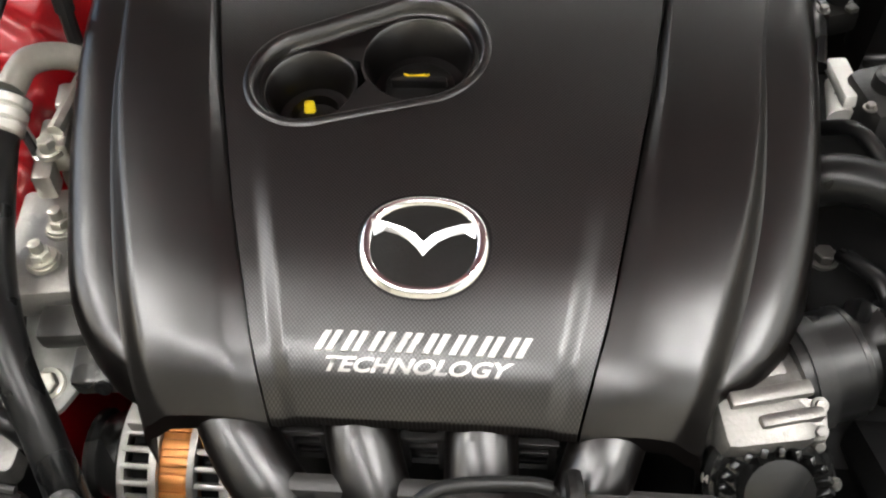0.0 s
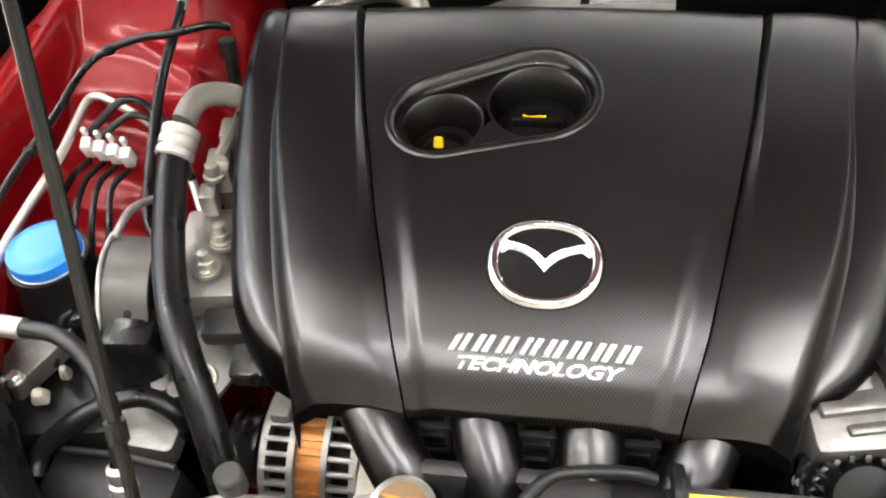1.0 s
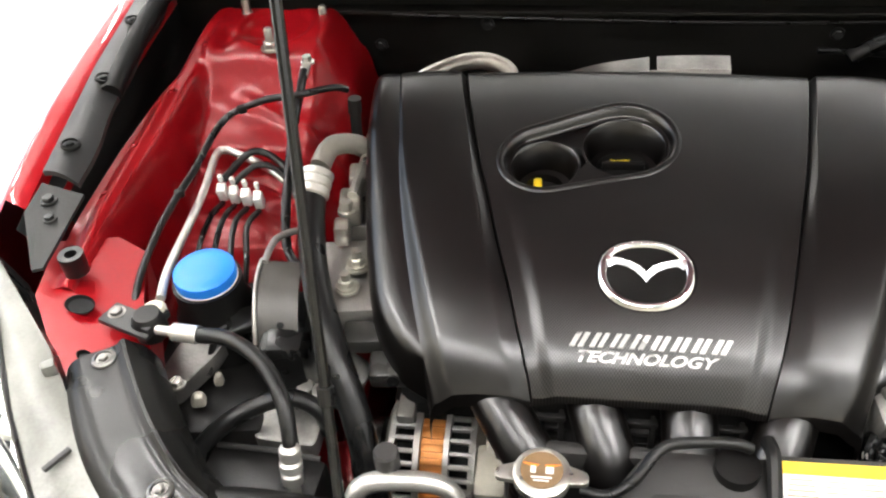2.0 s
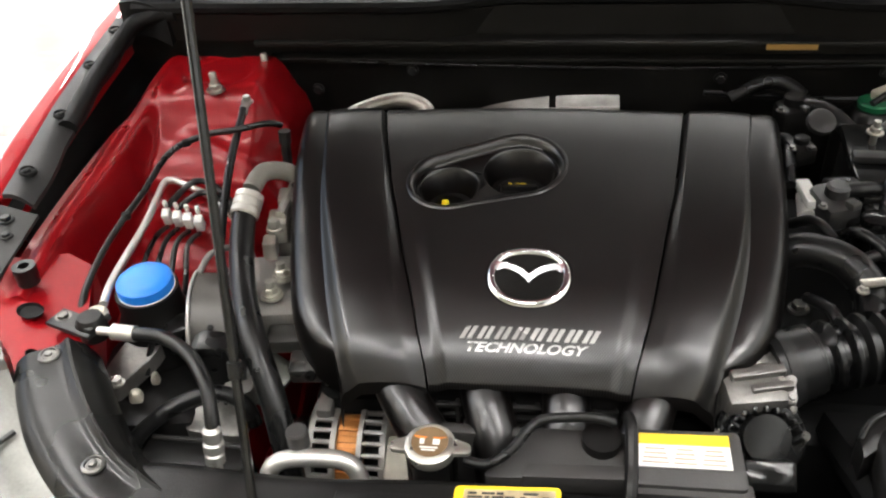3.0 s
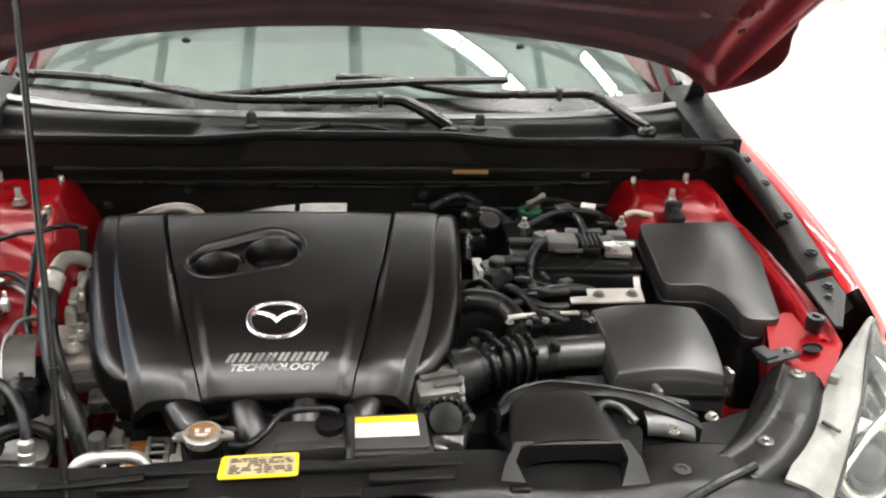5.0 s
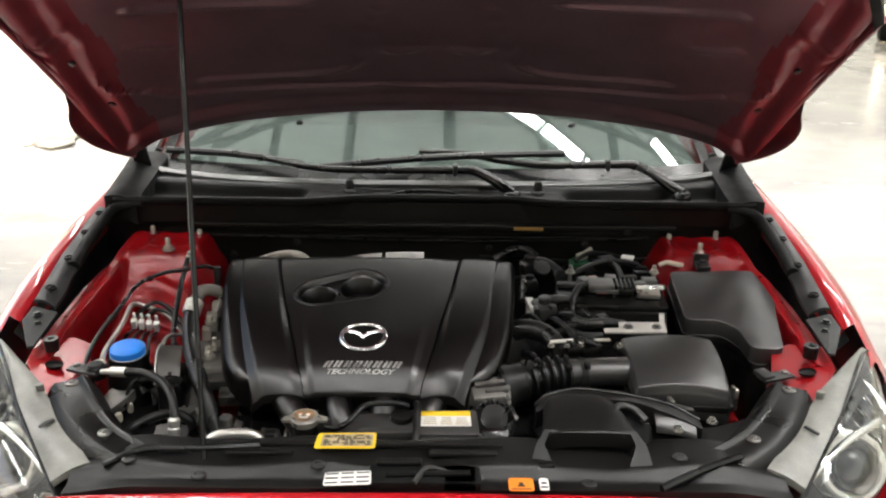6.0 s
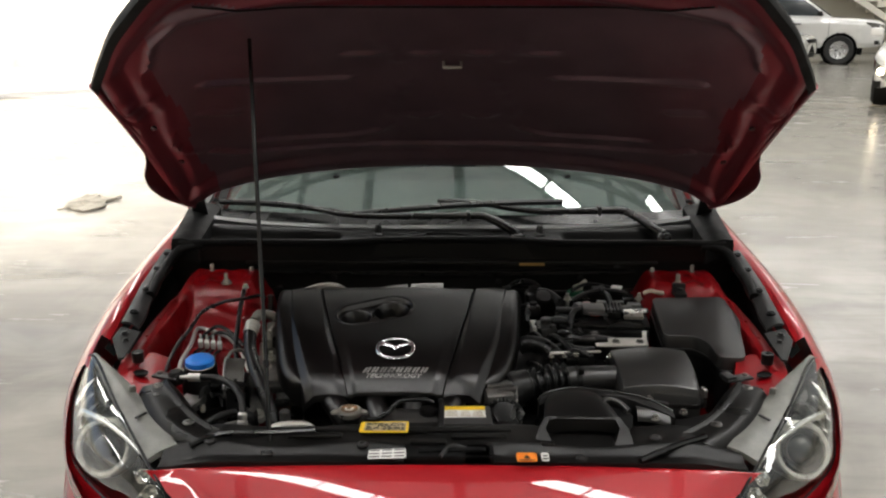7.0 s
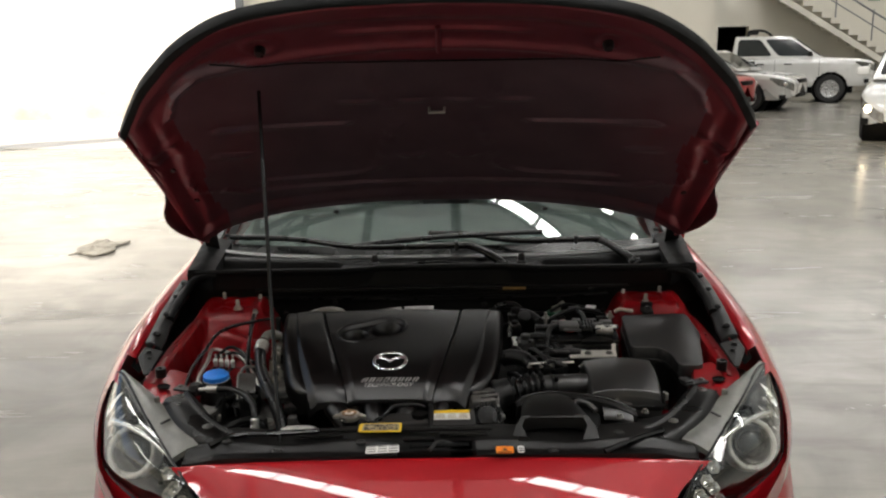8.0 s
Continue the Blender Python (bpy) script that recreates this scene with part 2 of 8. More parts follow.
GLASS = glass_mat("windscreen_glass", (0.70, 0.86, 0.79), 0.01, 1.52)
LENS = glass_mat("lamp_cover_glass", (0.93, 0.94, 0.91), 0.025)
CABIN = mat("dark_cabin_trim", (0.13, 0.135, 0.13), 0.7, 0, 0.2, 8, 0.2, 200)
DASH = mat("black_dashboard_skin", (0.022, 0.022, 0.022), 0.6, 0, 0.2, 8, 0.2, 200)
WALL = mat("white_wall_paint", (0.66, 0.63, 0.55), 0.7, 0, 0.05, 0.8, 0.2, 60)
WALL_OUT = mat("sunlit_render", (0.88, 0.86, 0.80), 0.8, 0, 0.08, 0.7, 0.3, 40)
CEIL = sheet_mat("translucent_roof_sheet", (0.40, 0.41, 0.40), (0.73, 0.75, 0.73))
TRUSS = mat("painted_roof_steel", (0.16, 0.17, 0.18), 0.5, 0.3, 0.15, 3)
FLOOR = floor_mat()
BOWL = mat("smoked_chrome_bowl", (0.022, 0.022, 0.022), 0.30, 0.5, 0.2, 10)
BRACKET = mat("grey_painted_steel", (0.045, 0.044, 0.041), 0.34, 0.3, 0.2, 25, 0.15, 300)
PALE = mat("beige_plastic", (0.42, 0.39, 0.32), 0.5, 0, 0.2, 30, 0.1)
PAVE = mat("pale_outdoor_concrete", (0.78, 0.76, 0.71), 0.8, 0, 0.15, 0.9, 0.4, 30)
WHITE_CAR = mat("white_car_paint", (0.78, 0.78, 0.76), 0.25, 0, 0.04, 2, coat=1.0)
SILVER_CAR = mat("pale_silver_car_paint", (0.66, 0.66, 0.64), 0.28, 0.35, 0.04, 2, coat=1.0)
CAR_GLASS = mat("dark_car_glass", (0.02, 0.024, 0.026), 0.06, 0, 0.1, 2, spec=0.6, rvar=0.02)
LAMP_ON = glow_mat("lit_lamp", (1.0, 0.82, 0.55), 14.0)
SKYLIGHT = glow_mat("light_diffuser", (1.0, 0.98, 0.95), 22.0)


# ---- mesh helpers ----
def smooth_path(pts, n=8):
    """A smooth line through a few points."""
    pts = [Vector(p) for p in pts]
    if len(pts) < 3:
        return pts
    out = []
    for i in range(len(pts) - 1):
        p0, p1, p2, p3 = pts[max(i - 1, 0)], pts[i], pts[i + 1], pts[min(i + 2, len(pts) - 1)]
        for k in range(n):
            t = k / n
            out.append(0.5 * (2 * p1 + (p2 - p0) * t + (2 * p0 - 5 * p1 + 4 * p2 - p3) * t * t + (3 * p1 - p0 - 3 * p2 + p3) * t ** 3))
    out.append(pts[-1])
    return out


def tube(bm, pts, r, segs=10, n=8, ring=0.0, rings=0):
    """A round hose or rod along a smooth line; ring: corrugation depth."""
    path = smooth_path(pts, n) if n else [Vector(p) for p in pts]
    if rings:
        fine = []
        total = len(path) - 1
        for k in range(rings * 4 + 1):
            f = k / (rings * 4) * total
            i = min(int(f), total - 1)
            fine.append(path[i].lerp(path[i + 1], f - i))
        path = fine
    up = Vector((0.13, 0.31, 0.94)).normalized()
    prev = None
    first = None
    for i, p in enumerate(path):
        d = (path[min(i + 1, len(path) - 1)] - path[max(i - 1, 0)]).normalized()
        side = d.cross(up)
        if side.length < 1e-4:
            side = d.cross(Vector((1, 0, 0)))
        side.normalize()
        over = side.cross(d).normalized()
        rad = r[0] + (r[1] - r[0]) * i / (len(path) - 1) if isinstance(r, tuple) else r
        if rings:
            rad += ring * (0.0, 1.0, 1.0, 0.0)[i % 4]
        vs = [bm.verts.new(p + rad * (math.cos(a) * side + math.sin(a) * over)) for a in (2 * math.pi * k / segs for k in range(segs))]
        if prev:
            for k in range(segs):
                bm.faces.new((prev[k], prev[(k + 1) % segs], vs[(k + 1) % segs], vs[k]))
        else:
            first = vs
        prev = vs
    bm.faces.new(first[::-1])
    bm.faces.new(prev)
    return bm


def rod(bm, a, b, r, segs=10):
    return tube(bm, [a, b], r, segs, 0)


def box(bm, c, size, rot=(0, 0, 0), bevel=0.0, taper=1.0):
    """A block with eased edges; taper: the top's size against the foot's."""
    tmp = bmesh.new()
    bmesh.ops.create_cube(tmp, size=1)
    for v in tmp.verts:
        k = taper if v.co.z > 0 else 1
        v.co = Vector((v.co.x * size[0] * k, v.co.y * size[1] * k, v.co.z * size[2]))
    if bevel:
        bmesh.ops.bevel(tmp, geom=tmp.edges[:], offset=bevel, segments=2, profile=0.5, affect="EDGES")
    m = pose(*c, *rot)
    bmesh.ops.transform(tmp, matrix=m, verts=tmp.verts)
    absorb(bm, tmp)
    return bm


def absorb(bm, tmp):
    me = bpy.data.meshes.new("tmp")
    tmp.to_mesh(me)
    tmp.free()
    bm.from_mesh(me)
    bpy.data.meshes.remove(me)


def lathe(bm, profile, base, axis=(0, 0, 1), segs=20):
    """A turned shape: (radius, height) pairs along an axis from a base point."""
    q = Vector(axis).normalized().to_track_quat("Z", "Y").to_matrix()
    base = Vector(base)
    prev = None
    for r, h in profile:
        if r <= 1e-6:
            vs = [bm.verts.new(base + q @ Vector((0, 0, h)))]
        else:
            vs = [bm.verts.new(base + q @ Vector((r * math.cos(2 * math.pi * k / segs), r * math.sin(2 * math.pi * k / segs), h))) for k in range(segs)]
        if prev:
            for k in range(segs):
                j = (k + 1) % segs
                if len(prev) == 1 and len(vs) > 1:
                    bm.faces.new((prev[0], vs[k], vs[j]))
                elif len(vs) == 1 and len(prev) > 1:
                    bm.faces.new((prev[k], prev[j], vs[0]))
                elif len(vs) > 1:
                    bm.faces.new((prev[k], prev[j], vs[j], vs[k]))
        prev = vs
    return bm


def bolt(bm, p, r=0.008, h=0.007, axis=(0, 0, 1)):
    """A flanged hexagon bolt head."""
    lathe(bm, [(0, 0), (r * 1.45, 0), (r * 1.4, h * 0.28), (r, h * 0.3)], p, axis, 16)
    lathe(bm, [(r, h * 0.3), (r, h * 0.9), (r * 0.85, h), (0, h)], p, axis, 6)
    return bm


def plate(bm, pts, thick=0.004, bevel=0.0, inset=0.0, axis=(0, 0, -1)):
    """A sheet with the given outline (3D points, anticlockwise from above) and thickness."""
    tmp = bmesh.new()
    top = [tmp.verts.new(Vector(p)) for p in pts]
    d = Vector(axis) * thick
    low = [tmp.verts.new(Vector(p) + d) for p in pts]
    f = tmp.faces.new(top)
    tmp.faces.new(low[::-1])
    k = len(top)
    for i in range(k):
        tmp.faces.new((top[i], low[i], low[(i + 1) % k], top[(i + 1) % k]))
    bmesh.ops.recalc_face_normals(tmp, faces=tmp.faces[:])
    if bevel:
        bmesh.ops.bevel(tmp, geom=[e for e in tmp.edges], offset=bevel, segments=3, profile=0.5, affect="EDGES", clamp_overlap=True)
    absorb(bm, tmp)
    return bm


def round_outline(pts, r, n=5):
    """An outline with rounded corners."""
    out = []
    k = len(pts)
    for i in range(k):
        a, b, c = Vector(pts[i - 1]), Vector(pts[i]), Vector(pts[(i + 1) % k])
        la, lc = (a - b).length, (c - b).length
        rr = min(r, la * 0.45, lc * 0.45)
        p, q = b + (a - b).normalized() * rr, b + (c - b).normalized() * rr
        for j in range(n + 1):
            t = j / n
            out.append((1 - t) ** 2 * p + 2 * t * (1 - t) * b + t * t * q)
    return out


def sheet(bm, fn, nu, nv, thick=0.0, flip=False):
    """A surface from a function of u and v in 0..1; thick: closes it with a back, moved along -z by that much."""
    top = [[bm.verts.new(Vector(fn(i / nu, j / nv))) for j in range(nv + 1)] for i in range(nu + 1)]
    for i in range(nu):
        for j in range(nv):
            q = (top[i][j], top[i + 1][j], top[i + 1][j + 1], top[i][j + 1])
            bm.faces.new(q[::-1] if flip else q)
    if thick:
        edge = [top[i][0] for i in range(nu)] + [top[nu][j] for j in range(nv)] + [top[i][nv] for i in range(nu, 0, -1)] + [top[0][j] for j in range(nv, 0, -1)]
        low = [bm.verts.new(v.co - Vector((0, 0, thick))) for v in edge]
        k = len(edge)
        for i in range(k):
            q = (edge[i], low[i], low[(i + 1) % k], edge[(i + 1) % k])
            bm.faces.new(q if flip else q[::-1])
    return top


def spline_at(rows, x):
    """Catmull-Rom through (x, y) rows with uneven steps."""
    n = len(rows)
    if x <= rows[0][0]:
        return rows[0][1]
    if x >= rows[-1][0]:
        return rows[-1][1]
    for i in range(n - 1):
        if x <= rows[i + 1][0]:
            break
    (x1, y1), (x2, y2) = rows[i], rows[i + 1]
    x0, y0 = rows[max(i - 1, 0)]
    x3, y3 = rows[min(i + 2, n - 1)]
    m1 = (y2 - y0) / max(x2 - x0, 1e-6)
    m2 = (y3 - y1) / max(x3 - x1, 1e-6)
    h = x2 - x1
    t = (x - x1) / h
    return (2 * t ** 3 - 3 * t * t + 1) * y1 + (t ** 3 - 2 * t * t + t) * h * m1 + (-2 * t ** 3 + 3 * t * t) * y2 + (t ** 3 - t * t) * h * m2


def step(a, b, x):
    t = min(1, max(0, (x - a) / (b - a)))
    return t * t * (3 - 2 * t)


def finish(bm, name, material, smooth=35):
    bmesh.ops.recalc_face_normals(bm, faces=bm.faces[:]) if smooth != -1 else None
    me = bpy.data.meshes.new(name)
    bm.to_mesh(me)
    bm.free()
    me.materials.append(material)
    if smooth > 0:
        me.polygons.foreach_set("use_smooth", [True] * len(me.polygons))
        me.set_sharp_from_angle(angle=radians(smooth))
    return me


def thing(name, label, category, at=(0, 0, 0), group="", kind=""):
    ob = new(name)
    ob.empty_display_size = 0.1
    ob.location = at
    return tagged(ob, label, category, group, kind)


def part(name, bm, material, parent, label="", smooth=35):
    """One mesh, in world coordinates, under a thing or a part."""
    ob = new(name, finish(bm, name, material, smooth))
    ob.parent = parent
    root = parent if parent.type == "EMPTY" else None
    if root:
        ob.matrix_parent_inverse = Matrix.Translation(-Vector(root.location))
    return tagged(ob, label)


def solo(name, bm, material, label, category="", kind="", group="", smooth=35):
    """One mesh that is a thing or a piece of the setting by itself."""
    return tagged(new(name, finish(bm, name, material, smooth)), label, category, group, kind)


def B():
    return bmesh.new()


def mirror(pts):
    return [(-p[0], p[1], p[2]) for p in pts][::-1]

# ---- the hall ----
bm = B()
box(bm, (5, 8, -0.15), (120, 120, 0.3))
solo("floor", bm, FLOOR, "worn polished grey concrete hall floor with stains", kind="structure", smooth=0)
HALL_H = 7.2


def wall(name, x0, x1, y0, y1, z0, z1, label="plain white painted hall wall", material=WALL):
    b = B()
    box(b, ((x0 + x1) / 2, (y0 + y1) / 2, (z0 + z1) / 2), (x1 - x0, y1 - y0, z1 - z0))
    return solo(name, b, material, label, kind="structure", smooth=0)


# north wall with the wide open doorway
wall("wall_north_2", -9.3, -3.35, 13.6, 13.9, 5.4, HALL_H)
wall("wall_north_3", -3.35, 4.4, 13.6, 13.9, 0, HALL_H)
wall("wall_return", 4.1, 4.4, 13.9, 28.0, 0, HALL_H)
wall("wall_back_1", 4.4, 8.75, 28.0, 28.3, 0, HALL_H)
wall("wall_back_2", 8.75, 9.75, 28.0, 28.3, 2.12, HALL_H)
wall("wall_back_3", 9.75, 26.0, 28.0, 28.3, 0, HALL_H)
wall("wall_east", 26.0, 26.3, -14, 28.3, 0, HALL_H)
wall("wall_west_1", -9.3, -9.0, -14, -1.0, 0, HALL_H)
wall("wall_west_2", -9.3, -9.0, -1.0, 12.5, 6.0, HALL_H)
wall("wall_west_3", -9.3, -9.0, 12.5, 13.6, 0, HALL_H)
wall("wall_south", -9.3, 26.3, -14.3, -14, 0, HALL_H)
# room shell in black: its lack of light is put into the colour
bm = B()
box(bm, (9.25, 30.2, 1.06), (3.0, 3.8, 2.12))
bmesh.ops.delete(bm, geom=[f for f in bm.faces if f.calc_center_median().y < 28.6], context="FACES")
solo("room_behind_doorway", bm, DULL, "room behind the doorway, coloured black for its darkness", kind="structure", smooth=0)
bm = B()
for x in (-8.94, -3.41):
    box(bm, (x, 13.57, 2.7), (0.12, 0.18, 5.4), bevel=0.01)
box(bm, (-6.175, 13.57, 5.45), (5.65, 0.18, 0.12), bevel=0.01)
solo("door_1", bm, TRUSS, "dark steel frame round the wide open hall doorway", kind="structure", smooth=0)
wall("yard_wall", -40, 4, 20.5, 20.8, 0.75, 6.0, "sunlit pale yard wall outside", WALL_OUT)
wall("yard_wall_foot", -40, 4, 20.44, 20.8, 0, 0.75, "stained weathered foot of the yard wall", mat("stained_wall_foot", (0.66, 0.60, 0.50), 0.85, 0, 0.35, 1.3, 0.4, 30))
wall("yard_ground_2", -40, -9.3, -20, 13.9, 0.0, 0.02, "pale sunlit concrete yard", PAVE)
wall("yard_ground", -40, 4, 13.9, 20.5, 0.0, 0.02, "pale sunlit concrete yard", PAVE)
bm = B()
for cx, cy, w, d in ((-2.45, 5.65, 13.7, 16.5), (15.35, 7.0, 21.9, 42.6)):
    bm.faces.new([bm.verts.new((cx + i * w / 2, cy + j * d / 2, HALL_H + 0.06)) for i, j in ((-1, -1), (1, -1), (1, 1), (-1, 1))])
# unseen opaque roof, added to block daylight from the front of the car
wall("roof_shade_front", -9.3, 4.4, -14.3, -2.6, HALL_H + 0.06, HALL_H + 0.12, "unseen opaque roof added to cut light on the engine bay", mat("grey_roof_sheet", (0.30, 0.31, 0.30), 0.6, 0.0, 0.15, 0.8, 0.2, 20))
solo("ceiling", bm, CEIL, "pale translucent sheet roof of the hall", kind="structure", smooth=0)


def strip_light():
    st = thing("ceiling_light", "long bright ceiling light strip under the hall roof", "ceiling light", (0, 0, 6.3), group="hall ceiling lights")
    b = B()
    box(b, (0, 0, 6.36), (2.5, 0.34, 0.06), bevel=0.01)
    part("frame", b, TRUSS, st, "grey steel frame", 0)
    for k in range(4):
        b = B()
        box(b, (0.62 * (k - 1.5), 0, 6.315), (0.57, 0.20, 0.03))
        part("diffuser", b, SKYLIGHT, st, "glowing white diffuser", 0)
    for x in (-1, 1):
        b = B()
        rod(b, (x, 0, 6.37), (x, 0, HALL_H + 0.062), 0.008, 6)
        part("hanger", b, TRUSS, st, "thin hanger wire", 0)
    return st


first_light = strip_light()
LIGHT_TURN = radians(-35)
along, across = Vector((math.cos(LIGHT_TURN), math.sin(LIGHT_TURN), 0)), Vector((-math.sin(LIGHT_TURN), math.cos(LIGHT_TURN), 0))
spots = []
for r, shift in ((-19.2, 0), (-15.0, 0), (-10.8, 0), (-6.6, 0), (-3.0, -0.3), (-1.65, 0.48), (0.05, 0), (1.42, 0.85), (6.6, 0), (10.8, 0), (15.0, 0), (19.2, 0), (23.4, 0)):
    for k in range(0 if r == -1.65 else -12, 13):
        p = Vector((1.15, 3.0, 0)) + along * (2.85 * (k + shift)) + across * r
        if -7.6 < p.x < (5.5 if p.y < 14 else 25) and -5.5 < p.y < 27 and not (p.x < 5.5 and p.y > 12.5):
            spots.append(p)
for n_, p in enumerate(spots):
    m = Matrix.Translation((p.x, p.y, 6.3)) @ Matrix.Rotation(LIGHT_TURN, 4, "Z")
    if n_:
        copy_thing(first_light, m)
    else:
        last_m = m
first_light.matrix_basis = last_m
for k in range(8):
    y = -12 + 5.2 * k
    bm = B()
    x_from = -8.9 if y < 13.4 else 5.0
    for dz in (0.0, -0.75):
        box(bm, ((x_from + 26) / 2, y, HALL_H - 0.12 + dz), (26 - x_from, 0.12, 0.1))
    for i in range(int((26 - x_from) / 1.5)):
        x = x_from + 1.5 * i
        rod(bm, (x, y, HALL_H - 0.15), (x + 0.75, y, HALL_H - 0.85), 0.03, 6)
        rod(bm, (x + 0.75, y, HALL_H - 0.85), (x + 1.5, y, HALL_H - 0.15), 0.03, 6)
    solo("roof_truss", bm, TRUSS, "dark painted steel lattice roof truss", "roof truss", group="roof trusses", smooth=0)
for k in range(11):
    bm = B()
    box(bm, (-8.3 + 1.2 * k, -0.2, HALL_H - 0.02), (0.13, 27.4, 0.12), bevel=0.01)
    solo("roof_purlin", bm, TRUSS, "dark painted steel roof purlin", "roof purlin", group="roof purlins", smooth=0)
for x in (5.35, 6.35):
    bm = B()
    box(bm, (x, 24.0, HALL_H / 2), (0.12 if x < 6 else 0.34, 0.3, HALL_H), bevel=0.01)
    solo("hall_column", bm, TRUSS if x < 6 else WALL, "tall steel hall column beside the back wall", "column", smooth=0)


def staircase():
    st = thing("staircase", "white concrete staircase with a grey pipe handrail against the back wall", "staircase", (12.5, 27.2, 0))
    n = 19
    x_low, run, rise = 15.4, 0.29, 0.178
    for i in range(n):
        b = B()
        box(b, (x_low - run * i, 27.25, rise * (i + 1) - 0.09), (run + 0.02, 1.4, 0.18), bevel=0.008)
        part("step", b, WALL, st, smooth=0)
    b = B()
    plate(b, [(x_low - 0.10, 26.57, 0.0), (x_low - run * n, 26.57, rise * n - 0.15), (x_low - run * n, 26.57, rise * n - 0.36), (x_low - 0.45, 26.57, 0.0)], 0.1, axis=(0, 1, 0))
    part("stringer", b, WALL, st, smooth=0)
    for dz, r in ((0.95, 0.028), (0.55, 0.018)):
        b = B()
        rod(b, (x_low, 26.6, dz + 0.15), (x_low - run * n, 26.6, rise * n + dz), r, 8)
        part("handrail", b, TRUSS, st, "grey pipe handrail")
    for i in range(0, n, 4):
        b = B()
        x = x_low - run * i
        rod(b, (x, 26.6, rise * (i + 1) - 0.05), (x, 26.6, rise * (i + 1) + 0.93), 0.02, 8)
        part("post", b, TRUSS, st, "grey steel post")
    return st


staircase()
bm = B()
box(bm, (13.7, 27.97, 2.95), (0.4, 0.04, 0.2), bevel=0.01)
solo("wall_sign", bm, mat("faded_green_sign", (0.22, 0.34, 0.26), 0.5, 0, 0.2, 8), "small green sign fixed on the white wall", "sign", smooth=0)
bm = B()
sheet(bm, lambda u, v: (-2.93 + 0.30 * (u - 0.5) + 0.03 * math.sin(9 * v), 5.75 + 0.5 * (v - 0.5) + 0.05 * math.sin(7 * u), 0.012 + 0.03 * abs(noise.noise((u * 4, v * 5, 1.3)))), 14, 14, 0.008)
solo("crumpled_cloth", bm, mat("dirty_cloth", (0.25, 0.23, 0.19), 0.9, 0, 0.5, 14, 0.5, 80), "crumpled dirty cloth lying on the concrete floor", "cloth")


# ---- other vehicles in the hall ----
GREY_LAMP = mat("clear_lamp_over_grey", (0.22, 0.22, 0.21), 0.12, 0.6, 0.5, 14, coat=1.0)


